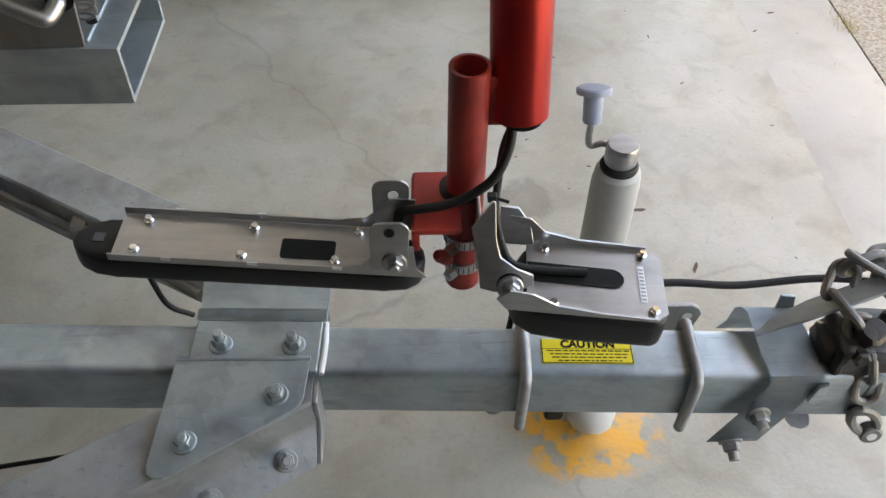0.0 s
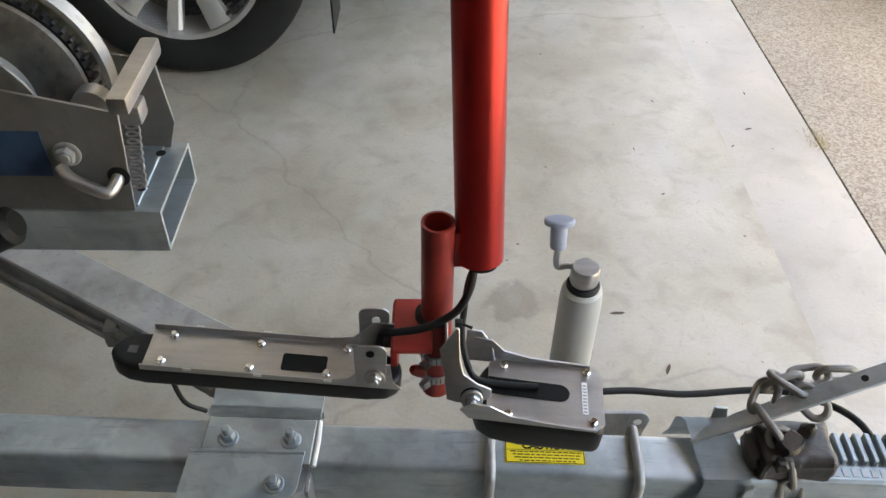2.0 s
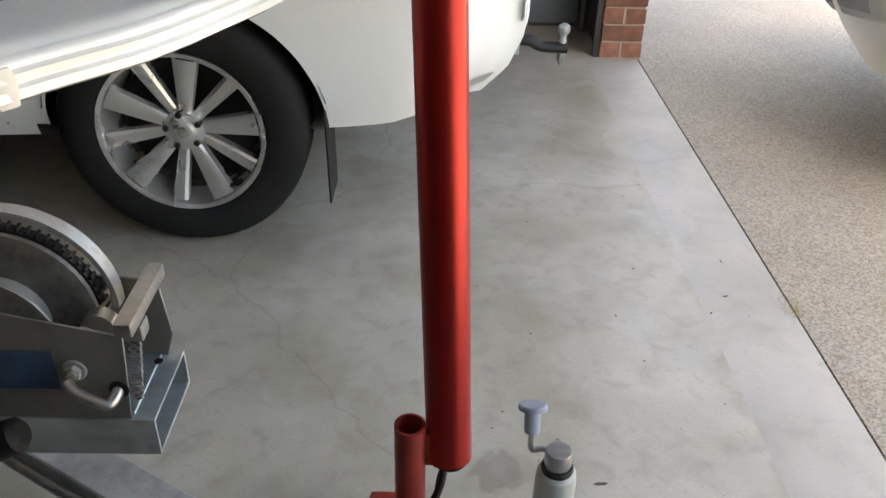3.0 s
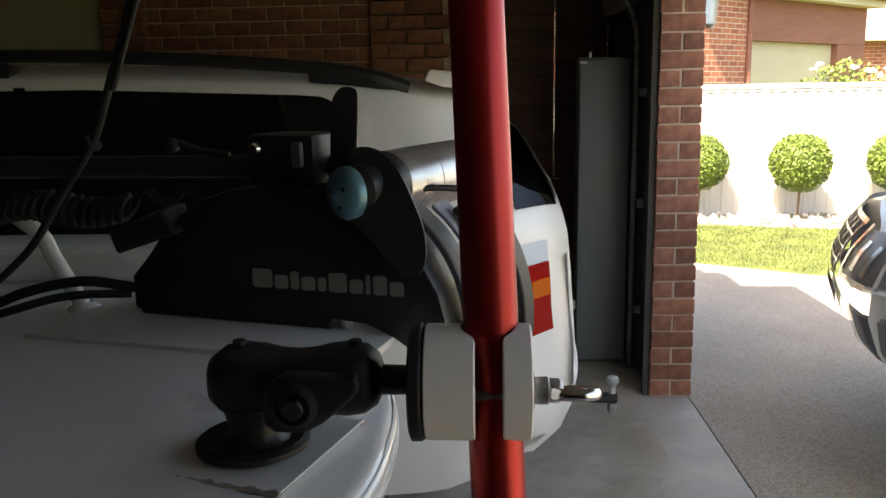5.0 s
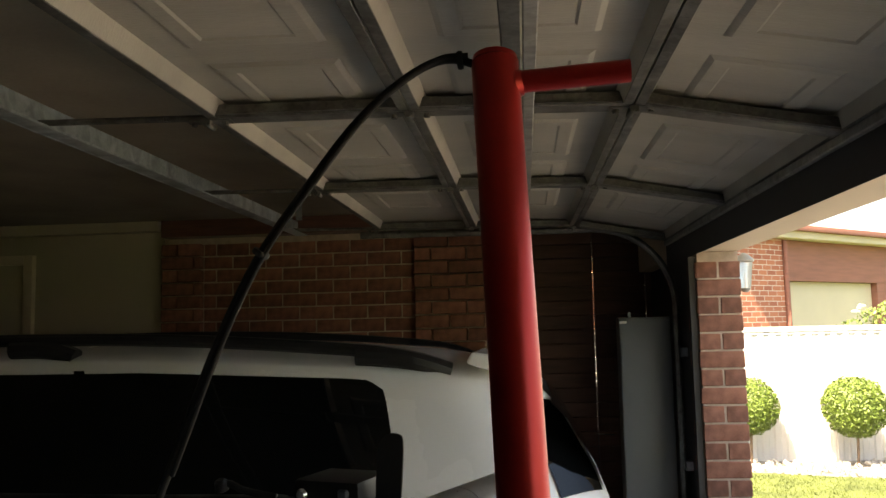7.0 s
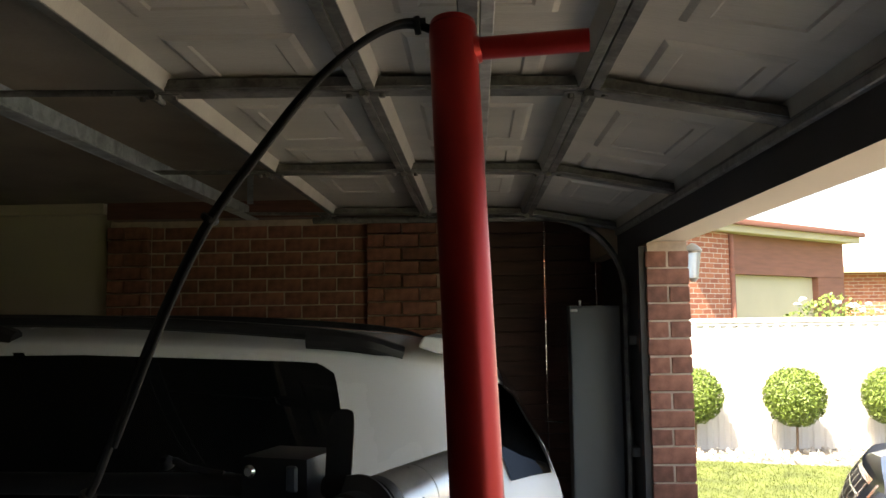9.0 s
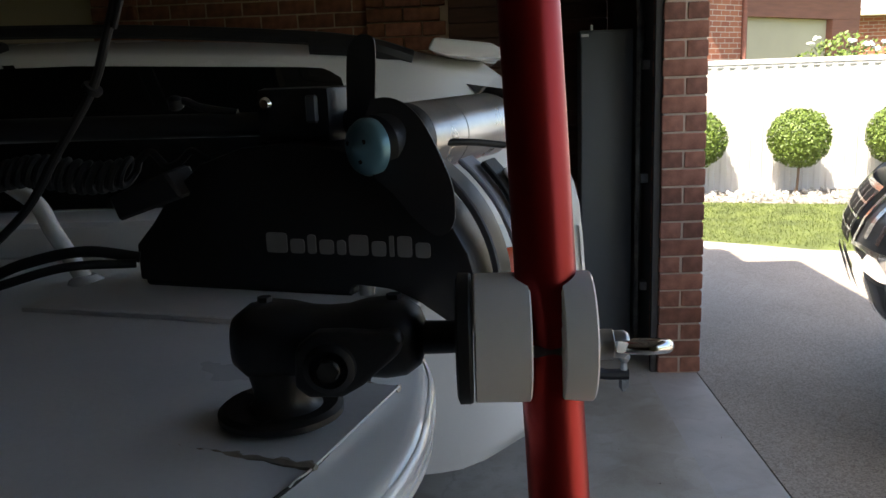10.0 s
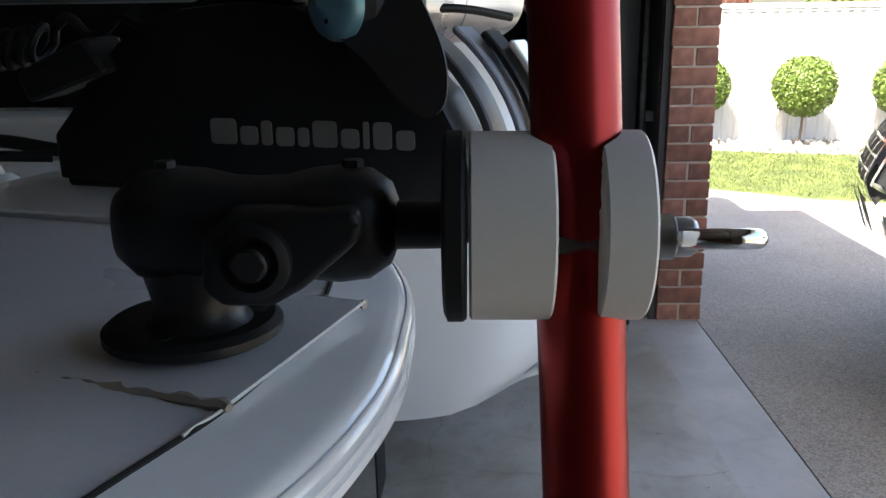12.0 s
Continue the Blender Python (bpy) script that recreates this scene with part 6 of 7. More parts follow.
# lower unit: propeller hub, blades, tube
c0 = Vector((-0.121, 0.858, 1.453))
c1 = Vector((0.038, 1.150, 1.462))
um = frame_to(c0, c1)
Ln = (c1 - c0).length
part("prop_nut", turned([(0.002, -0.013), (0.007, -0.0095), (0.022, -0.004), (0.031, 0.002), (0.0340, 0.008), (0.0340, 0.016), (0.029, 0.018)], um @ pose(0, 0, 0, 0, -14, 0), 40), M_TEAL, em, "teal conical prop nut")
for a in (20, 150, 250):
    part("nut_hole", turned([(0.0028, 0), (0.0028, 0.001)], um @ pose(0, 0, 0, 0, -14, 0) @ pose(0.016 * math.cos(radians(a)), 0.016 * math.sin(radians(a)), -0.0068), 10), M_INK, em)
part("prop_hub", turned([(0.029, 0.019), (0.036, 0.026), (0.038, 0.060), (0.036, 0.072)], um, 36), M_BLACK, em, "black propeller hub")
bp = axes((0, 0.895, 0), (1, 0.06, 0), (0, 0.05, 1))
up_blade = [(-0.145, 1.460), (-0.146, 1.500), (-0.143, 1.560), (-0.137, 1.579), (-0.126, 1.588), (-0.112, 1.587), (-0.106, 1.578), (-0.107, 1.540), (-0.110, 1.500), (-0.114, 1.456)]
low_blade = [(-0.112, 1.508), (-0.092, 1.509), (-0.072, 1.501), (-0.052, 1.482), (-0.032, 1.446), (-0.017, 1.410), (-0.013, 1.380), (-0.019, 1.360), (-0.035, 1.355), (-0.058, 1.371), (-0.084, 1.400), (-0.112, 1.425), (-0.125, 1.455)]
bm_ = bmesh.new()
bl_m = bp @ pose(-0.11, 1.455, 0) @ pose(0, 0, 0, 0, -9, 0) @ pose(0.11, -1.455, 0)
prism(bm_, [(q.x, q.y) for q in glide([(x, y, 0) for x, y in up_blade] + [(up_blade[0][0], up_blade[0][1], 0)], 3)[:-1]], 0.005, bl_m)
part("prop_blade", bm_, M_BLACK, em, "black propeller blade", 40)
bm_ = bmesh.new()
ring = [bm_.verts.new((q.x, 0.882 + 0.55 * (q.y - 1.47), q.y)) for q in glide([(x, y, 0) for x, y in low_blade] + [(low_blade[0][0], low_blade[0][1], 0)], 3)[:-1]]
ext = bmesh.ops.extrude_face_region(bm_, geom=[bm_.faces.new(ring)])["geom"]
for v in ext:
    if isinstance(v, bmesh.types.BMVert):
        v.co += Vector((0.001, 0.005, 0))
part("prop_blade", bm_, M_BLACK, em, "broad black propeller blade", 40)
part("motor_collar", turned([(0.038, 0.073), (0.0455, 0.078), (0.0455, 0.096), (0.045, 0.097)], um, 40), M_TRIM, em)
part("motor_tube", turned([(0.0445, 0.098), (0.0455, 0.100), (0.0455, 0.176), (0.0440, 0.1765), (0.0440, 0.178), (0.0455, 0.1785), (0.0455, Ln - 0.025), (0.043, Ln - 0.010), (0.034, Ln + 0.002)], um, 48), mat("satin_grey_metal", (0.50, 0.49, 0.475), 0.30, 0.85, 0.12, 14, 0.05, 120), em, "satin grey motor tube")
part("motor_wire", swept([(-0.045, 0.93, 1.435), (-0.030, 0.945, 1.448), (0.005, 0.965, 1.448), (0.050, 1.00, 1.440)], 0.0045, 10), M_RUBBER, em)
part("motor_shaft", swept([(-0.10, 0.985, 1.478), (-0.5, 1.00, 1.480), (-2.0, 1.06, 1.488)], 0.016, 16, steps=2), M_BLACK, em, "black composite shaft")
part("stow_tray", boxed((-2.1, 1.02, 1.462), (-0.30, 1.060, 1.486), pose(0, 0, 0), 0.008, 2), M_BLACK, em, "black stowing tray under the shaft")
part("steering_head", boxed((-2.35, 0.98, 1.38), (-2.0, 1.14, 1.53), None, 0.03, 3), M_BLACK, em)
coil = []
for k in range(38 * 14 + 1):
    t = k / (38 * 14)
    a = 2 * math.pi * k / 14
    c = Vector((-1.02, 1.045, 1.414)).lerp(Vector((-0.455, 1.0, 1.420)), t)
    c.z += 0.006 * math.sin(t * 19)
    coil.append(c + Vector((0.010 * math.sin(a), 0.018 * math.cos(a), 0.019 * math.sin(a))))
coil += glide([(-0.443, 1.0, 1.436), (-0.425, 0.998, 1.447), (-0.405, 0.995, 1.428), (-0.385, 0.992, 1.432), (-0.365, 0.988, 1.447), (-0.345, 0.985, 1.436), (-0.32, 0.98, 1.432), (-0.28, 0.972, 1.428)], 5)
part("coil_cable", sweep(bmesh.new(), coil, 0.0052, 7), M_RUBBER, em, "black coiled cable")
part("power_lead", swept([(-0.45, 0.985, 1.305), (-0.52, 0.97, 1.318), (-0.60, 0.955, 1.305), (-0.70, 0.93, 1.27), (-0.85, 0.92, 1.265)], 0.0075, 12), M_RUBBER, em, "black power lead")
part("power_lead", swept([(-0.45, 0.970, 1.300), (-0.53, 0.93, 1.305), (-0.62, 0.90, 1.285), (-0.74, 0.86, 1.265)], 0.006, 12), M_RUBBER, em, "black power lead")
part("steering_lever", swept([(-0.386, 1.0, 1.505), (-0.372, 0.998, 1.512), (-0.350, 0.995, 1.503), (-0.300, 0.99, 1.494)], 0.0055, 10), M_TRIM, em, "black steering lever")
part("lever_knob", turned([(0.004, 0), (0.010, 0.004), (0.010, 0.016), (0.005, 0.020)], frame_to((-0.384, 1.0, 1.500), (-0.384, 0.99, 1.53)), 14), M_TRIM, em)
part("foot_pedal", prismed([(0.0, 0.0), (0.105, 0.0), (0.095, 0.040), (0.0, 0.034)], 0.06, axes((-0.452, 1.02, 1.362), (0.9, -0.2, 0.30), (-0.30, 0.0, 0.9)), 0.004, 1), M_TRIM, em, "ribbed black pedal")
rib = bmesh.new()
for k in range(6):
    box(rib, (0.012 + k * 0.015, 0.004, -0.003), (0.019 + k * 0.015, 0.036, 0.0), axes((-0.452, 1.02, 1.362), (0.9, -0.2, 0.30), (-0.30, 0.0, 0.9)))
part("pedal_rib", rib, M_GREYPAINT, em, smooth=0)


# ---------------------------------------------------------------- cars
SHIFT = Vector((0, 0, 0))

def smoothstep(a, b, x):
    t = min(1.0, max(0.0, (x - a) / (b - a)))
    return t * t * (3 - 2 * t)


def table(rows, x):
    """A value read off between rows of (x, value)."""
    if x <= rows[0][0]:
        return rows[0][1]
    for (a, va), (b, vb) in zip(rows, rows[1:]):
        if x <= b:
            t = (x - a) / (b - a)
            return va + (vb - va) * t
    return rows[-1][1]


class Body:
    """A car's skin. u runs from the tail (0) to the nose; heights are over the ground; the width is 2 * wide."""

    def __init__(self, place, wide, roof, belt, sill, tail, nose, length, tumble=0.26):
        self.place, self.wide, self.roof, self.belt, self.sill = place, wide, roof, belt, sill
        self.tail, self.nose, self.length, self.tumble, self.bow = tail, nose, length, tumble, 0.0

    def at(self, u, v, side=1, lift=0.0):
        """v: 0 sill, 1 belt, 2 roof edge, 3 roof middle."""
        s, b, r = table(self.sill, u), table(self.belt, u), table(self.roof, u)
        if v <= 1:
            z = s + (b - s) * v
            inn = 0.055 * (1 - v) ** 2 + 0.025 * max(0, v - 0.6) / 0.4 + 0.02 * (1 - smoothstep(0, 0.12, v))
        elif v <= 2:
            t = v - 1
            z = b + (r - 0.075 - b) * t
            inn = 0.025 + self.tumble * (0.75 * t + 0.25 * t * t)
        else:
            t = v - 2
            z = r - 0.075 + 0.075 * math.sin(t * math.pi / 2)
            inn = 0.025 + self.tumble + (self.wide - 0.025 - self.tumble) * (1 - math.cos(t * math.pi / 2)) ** 0.8
        hgt = z
        tl_, ns = table(self.tail, hgt), table(self.nose, hgt)
        # the ends are pulled in by height, and the corners are rounded in plan
        span = self.length
        uu = tl_ + (u / span) * (span - tl_ - ns)
        round_in = 0.24 * (1 - smoothstep(0, 0.34, u)) ** 1.5 + 0.20 * (1 - smoothstep(0, 0.42, span - u)) ** 1.6
        y = max(0.0, self.wide - inn - round_in + lift)
        uu -= self.bow * (y / self.wide) ** 2 * smoothstep(span - 1.1, span, u)
        return self.place @ Vector((uu, side * y, z))

    def strip(self, us, vs, side=1, lift=0.0):
        bm = bmesh.new()
        g = [[bm.verts.new(self.at(u, v, side, lift)) for v in vs] for u in us]
        for a, b in zip(g, g[1:]):
            for k in range(len(vs) - 1):
                bm.faces.new((a[k], a[k + 1], b[k + 1], b[k]))
        return bm

    def shell(self):
        bm = bmesh.new()
        us = [0, 0.02, 0.05, 0.09, 0.14, 0.2, 0.27, 0.36] + [0.36 + (self.length - 0.8) * k / 30 for k in range(1, 31)]
        us += [self.length - d for d in (0.36, 0.27, 0.2, 0.14, 0.09, 0.05, 0.02, 0.0)]
        vs = [0, 0.06, 0.12, 0.25, 0.4, 0.6, 0.8, 0.92, 1.0, 1.1, 1.3, 1.6, 1.85, 2.0, 2.1, 2.25, 2.5, 2.75, 3.0]
        g = []
        for u in us:
            g.append([bm.verts.new(self.at(u, v, 1)) for v in vs] + [bm.verts.new(self.at(u, v, -1)) for v in vs[::-1]])
        n = len(g[0])
        for a, b in zip(g, g[1:]):
            for k in range(n):
                bm.faces.new((a[k], a[(k + 1) % n], b[(k + 1) % n], b[k]))
        bm.faces.new(g[0][::-1])
        bm.faces.new(g[-1])
        bmesh.ops.remove_doubles(bm, verts=bm.verts[:], dist=0.0005)
        return bm


def arch_cut(bm, centre, axis, r, depth):
    """Opens a round wheel arch in a shell by dropping the faces inside it and drawing the rim to the circle."""
    c, ax = Vector(centre), Vector(axis).normalized()
    keep = []
    for f in bm.faces:
        d = f.calc_center_median() - c
        along = d.dot(ax)
        if 0 < -along < depth * 2 or abs(along) < depth:
            if (d - ax * along).length < r:
                keep.append(f)
    bmesh.ops.delete(bm, geom=keep, context="FACES")


def wheel(parent, centre, out, r, rim_r, width, spin=0.0, name="wheel"):
    """A tyre and an alloy rim with ten spokes; out points away from the car."""
    o = Vector(out).normalized()
    m = axes(centre, (0, 0, 1) if abs(o.z) < 0.5 else (1, 0, 0), o.cross(Vector((0, 0, 1))))
    if (m.to_3x3() @ Vector((0, 0, 1))).dot(o) < 0:
        m = m @ pose(0, 0, 0, 180)
    w = width / 2
    ty = bmesh.new()
    lathe(ty, [(rim_r - 0.03, -w), (r - 0.04, -w), (r - 0.008, -w * 0.82), (r, -w * 0.5), (r, w * 0.5), (r - 0.006, w * 0.78), (r - 0.018, w * 0.92), (r - 0.05, w * 1.0), (rim_r + 0.02, w * 1.0), (rim_r + 0.004, w * 0.93), (rim_r, w * 0.85), (rim_r - 0.004, -w * 0.9)], m, 72)
    wh = part(name, ty, M_TYRE, parent, "black road tyre", 40)
    rb = bmesh.new()
    lathe(rb, [(rim_r - 0.028, -w * 0.7), (rim_r - 0.024, w * 0.35), (rim_r - 0.016, w * 0.62), (rim_r - 0.012, w * 0.92), (rim_r + 0.002, w * 0.955), (rim_r + 0.003, w * 0.90), (rim_r - 0.004, w * 0.6), (rim_r - 0.006, -w * 0.7)], m, 72)
    rm_ = part("rim", rb, M_RIM, wh, "silver alloy rim", 40)
    part("brake_disc", turned([(rim_r - 0.04, 0.0), (rim_r - 0.04, 0.004)], m @ pose(0, 0, -w * 0.15), 48), M_TRIM, wh)
    for k in range(10):
        a = spin + 36 * k
        wide_in, wide_out = (0.018, 0.036) if k % 2 == 0 else (0.015, 0.024)
        sp = bmesh.new()
        top = w * (0.80 if k % 2 == 0 else 0.72)
        rows = []
        for t in (0.0, 0.3, 0.7, 1.0):
            rad_ = 0.045 + (rim_r - 0.018 - 0.045) * t
            hw = wide_in + (wide_out - wide_in) * t
            zc = top + 0.012 * t - 0.02 * (1 - t)
            rows.append([sp.verts.new(m @ pose(0, 0, 0, 0, 0, a) @ Vector((rad_, yy, zz))) for yy, zz in ((-hw, zc - 0.035), (-hw, zc - 0.006), (-hw * 0.55, zc), (hw * 0.55, zc), (hw, zc - 0.006), (hw, zc - 0.035))])
        for q0, q1 in zip(rows, rows[1:]):
            for j in range(5):
                sp.faces.new((q0[j], q0[j + 1], q1[j + 1], q1[j]))
        part("spoke", sp, M_RIM, wh, smooth=30)
    part("hub_cap", turned([(0.062, -0.02), (0.060, 0.004), (0.034, 0.010), (0.030, 0.014), (0.022, 0.016)], m @ pose(0, 0, w * 0.66), 36), M_RIM, wh)
    part("hub_badge", turned([(0.018, 0), (0.014, 0.0015)], m @ pose(0, 0, w * 0.66 + 0.0161), 24), M_CHROME, wh)
    for k in range(5):
        a = radians(spin + 18 + 72 * k)
        part("wheel_nut", turned([(0.013, 0), (0.013, 0.002), (0.010, 0.003), (0.010, 0.016), (0.007, 0.019)], m @ pose(0.052 * math.cos(a), 0.052 * math.sin(a), w * 0.66 - 0.002), 6), M_TRIM, wh)
    part("valve", turned([(0.006, 0), (0.005, 0.014)], m @ pose((rim_r - 0.035) * math.cos(radians(spin + 155)), (rim_r - 0.035) * math.sin(radians(spin + 155)), w * 0.80), 10), M_RUBBER, wh)
    return wh


# the white car in the next bay, tail towards the opening
SIDE = 2.075
CW = 0.94
place = Matrix(((-1, 0, 0, 0.352), (0, -1, 0, SIDE + CW), (0, 0, 1, 0), (0, 0, 0, 1)))
suv = thing("parked_wagon", (-1.9, SIDE + CW, 0), "white four-wheel-drive wagon with dark tinted windows", "car")
B = Body(place, CW,
         roof=[(0.0, 1.60), (0.25, 1.655), (0.6, 1.685), (1.3, 1.715), (2.2, 1.72), (2.8, 1.68), (3.5, 1.30), (3.7, 1.14), (4.5, 1.02), (4.75, 0.9)],
         belt=[(0.0, 1.22), (0.7, 1.21), (1.4, 1.185), (3.2, 1.10), (3.7, 1.05), (4.75, 0.80)],
         sill=[(0.0, 0.41), (0.25, 0.395), (0.60, 0.36), (1.5, 0.33), (4.3, 0.30), (4.75, 0.34)],
         tail=[(0.40, 0.14), (0.50, 0.05), (0.62, 0.0), (0.80, 0.0), (0.92, 0.015), (1.05, 0.022), (1.18, 0.034), (1.30, 0.075), (1.46, 0.165), (1.60, 0.32), (1.66, 0.39), (1.72, 0.45)],
         nose=[(0.4, 0.05), (0.7, 0.0), (1.0, 0.15)], length=4.75)
sh = B.shell()
arch_cut(sh, (-0.675, SIDE, 0.36), (0, 1, 0), 0.50, 0.30)
arch_cut(sh, (-3.46, SIDE, 0.36), (0, 1, 0), 0.42, 0.30)
body = part("body", sh, M_CARWHITE, suv, "glossy white body", 40)
for wx in (-0.675, -3.46):
    liner = bmesh.new()
    pts = []
    for a in range(14, 171, 6):
        pts.append((wx + 0.435 * math.cos(radians(a)), 0.36 + 0.435 * math.sin(radians(a))))
    r0 = [liner.verts.new((x, SIDE + 0.03, z)) for x, z in pts]
    r1 = [liner.verts.new((x, SIDE + 0.42, z)) for x, z in pts]
    for k in range(len(pts) - 1):
        liner.faces.new((r0[k], r0[k + 1], r1[k + 1], r1[k]))
    liner.faces.new(r1)
    part("wheel_arch_liner", liner, M_TRIM, body, "black wheel arch liner")
    fl, rows = bmesh.new(), []
    for rr in (0.424, 0.45, 0.50, 0.56, 0.63):
        row = []
        for a in range(2, 179, 4):
            x, z = wx + rr * math.cos(radians(a)), 0.36 + rr * math.sin(radians(a))
            t0, n0 = table(B.tail, z), table(B.nose, z)
            u = (0.352 - x - t0) * B.length / (B.length - t0 - n0)
            s0, b0 = table(B.sill, u), table(B.belt, u)
            row.append(fl.verts.new(B.at(u, min(1.0, max(0.0, (z - s0) / (b0 - s0))), 1, 0.004)))
        rows.append(row)
    for r0, r1 in zip(rows, rows[1:]):
        for k in range(len(r0) - 1):
            fl.faces.new((r0[k], r0[k + 1], r1[k + 1], r1[k]))
    part("fender_edge", fl, M_CARWHITE, body, smooth=60)
    wheel(suv, (wx - 0.012, SIDE + 0.112, 0.374), (0, -1, 0), 0.376, 0.250, 0.245, 62)
    wheel(suv, (wx, SIDE + 2 * CW - 0.135, 0.372), (0, 1, 0), 0.376, 0.250, 0.245, 30)
flap = bmesh.new()
prism(flap, [(0.0, 0.42), (0.14, 0.40), (0.15, 0.12), (0.02, 0.10)], 0.006, axes((-0.262, SIDE + 0.03, 0.02), (0.05, 1, 0), (0, 0, 1)))
part("mud_flap", flap, M_RUBBER, suv, "black rubber mud flap")
part("underbody", boxed((-4.1, SIDE + 0.45, 0.28), (-0.25, SIDE + 2 * CW - 0.45, 0.46), None, 0.04, 2), M_TRIM, suv)
# glass: rear quarter, rear door, front door, tailgate


def along(x, v):
    """The place u on the wagon's skin that lies at x, at height v."""
    u = 0.352 - x
    for _ in range(6):
        p = B.at(u, v)
        u += p.x - x
    return u


for a, b, n in ((None, 1.52, 14), (1.55, 2.45, 10), (2.48, 3.05, 8)):
    for side in (1, -1):
        bm = bmesh.new()
        vs = [1.02, 1.1, 1.2, 1.35, 1.5, 1.65, 1.78, 1.86, 1.91, 1.93]
        rows = []
        for v in vs:
            t = (v - 1.02) / 0.91
            # the rear edge leans forward and its upper corner is rounded
            u0 = a if a else along(-0.300 - 0.075 * t ** 1.6 - 0.05 * max(0.0, (t - 0.9) / 0.1) ** 2, v)
            rows.append([bm.verts.new(B.at(u0 + (b - u0) * k / n, v, side, 0.006)) for k in range(n + 1)])
        for r0, r1 in zip(rows, rows[1:]):
            for k in range(n):
                bm.faces.new((r0[k], r0[k + 1], r1[k + 1], r1[k]))
        part("side_window", bm, M_TINT, suv, "dark tinted glass", 50)
part("window_pillar", B.strip([1.515, 1.555], [1.0, 1.3, 1.6, 1.95], 1, 0.007), M_TINT, suv)
part("window_pillar", B.strip([2.445, 2.485], [1.0, 1.3, 1.6, 1.95], 1, 0.007), M_TRIM, suv)


def rear_patch(y0, y1, z0, z1, off, bow=0.05, n=10, mz=8):
    """A piece of the tail's surface, between two heights and two offsets from the car's middle."""
    bm = bmesh.new()
    g = []
    for i in range(n + 1):
        col = []
        y = y0 + (y1 - y0) * i / n
        for j in range(mz + 1):
            z = z0 + (z1 - z0) * j / mz
            x = 0.352 - table(B.tail, z) + off - bow * (abs(y) / CW) ** 4
            col.append(bm.verts.new((x, SIDE + CW + y, z)))
        g.append(col)
    for a, b in zip(g, g[1:]):
        for j in range(mz):
            bm.faces.new((a[j], a[j + 1], b[j + 1], b[j]))
    return bm


part("tailgate_glass", rear_patch(-0.66, 0.66, 1.10, 1.50, 0.008), M_TINT, suv, "dark tailgate window", 60)
for side in (1, -1):
    # the glass wraps round the corners of the tail
    part("tailgate_glass", B.strip([0.012, 0.03, 0.055, 0.085, 0.12, 0.145], [1.07, 1.12, 1.2, 1.35, 1.5, 1.65, 1.78, 1.88], side, 0.009), M_TINT, suv, "dark tailgate window", 60)
part("tailgate_edge", rear_patch(-0.70, 0.70, 0.66, 1.09, 0.006, 0.05), M_CARWHITE, suv, "white tailgate panel", 60)
part("garnish", rear_patch(-0.36, 0.36, 0.93, 0.98, 0.018), M_CHROME, suv, "chrome tailgate garnish", 60)
bars = bmesh.new()
for k in range(3):
    box(bars, (0.352, SIDE + 0.34 + k * 0.035, 0.885), (0.358, SIDE + 0.365 + k * 0.035, 0.915))
part("badge_bars", bars, M_CHROME, suv, smooth=0)
# spoiler over the tailgate window
part("spoiler", prismed([(-0.10, 1.655), (0.07, 1.632), (0.115, 1.605), (0.10, 1.585), (-0.06, 1.60), (-0.12, 1.62)], 1.28, axes((0.0, SIDE + 0.30, 0.0), (1, 0, 0), (0, 0, 1)) @ pose(0, 0, -1.28), 0.012, 3), M_CARWHITE, suv, "white roof spoiler")
# tail lamps wrap round the corner
for side in (1, -1):
    us = [0.070, 0.085, 0.105, 0.13, 0.16, 0.19, 0.24, 0.30]
    lamp = part("tail_lamp", B.strip(us, [0.565, 0.60, 0.66, 0.72, 0.78, 0.825], side, 0.010), M_LENSRED, suv, "red and amber tail lamp", 50)
    part("amber_lens", B.strip(us[:4], [0.70, 0.73, 0.765], side, 0.013), M_LENSAMBER, lamp, "amber lens", 50)
    part("clear_lens", B.strip(us, [0.828, 0.86, 0.905], side, 0.010), M_LENSCLEAR, lamp, "clear lens", 50)
# bumper with a fog lamp slot
part("bumper_slot", B.strip([0.03, 0.06, 0.10], [0.05, 0.10], 1, 0.004), M_GREYPAINT, suv, "dark bumper reflector slot", 0)
# roof rails
for side in (1, -1):
    pts = [B.at(u, 2.16, side) + Vector((0, 0, h)) for u, h in ((0.245, 0.0), (0.34, 0.022), (0.50, 0.044), (1.2, 0.055), (2.0, 0.055), (2.5, 0.045), (2.68, 0.006))]
    part("roof_rail", sweep(bmesh.new(), glide(pts, 6), 0.021, 10), M_TRIM, suv, "black roof rail")
    for u0, u1 in ((0.235, 0.53), (1.55, 1.80), (2.35, 2.72)):
        foot = bmesh.new()
        ps = [B.at(u0 + (u1 - u0) * t, 2.16, side) + Vector((0, 0, hh)) for t, hh in ((0, -0.004), (0.3, 0.018), (0.6, 0.028), (1, 0.026))]
        sweep(foot, glide(ps, 4), 0.033, 10)
        part("rail_foot", foot, M_TRIM, suv)
# door shut lines
for u in (1.50, 2.52):
    part("shut_line", B.strip([u, u + 0.006], [0.05, 0.3, 0.6, 0.9, 1.0], 1, 0.002), M_TRIM, suv, smooth=0)
part("fuel_flap_line", B.strip([0.30, 0.306], [0.55, 0.8, 1.0], 1, 0.002), M_TRIM, suv, smooth=0)
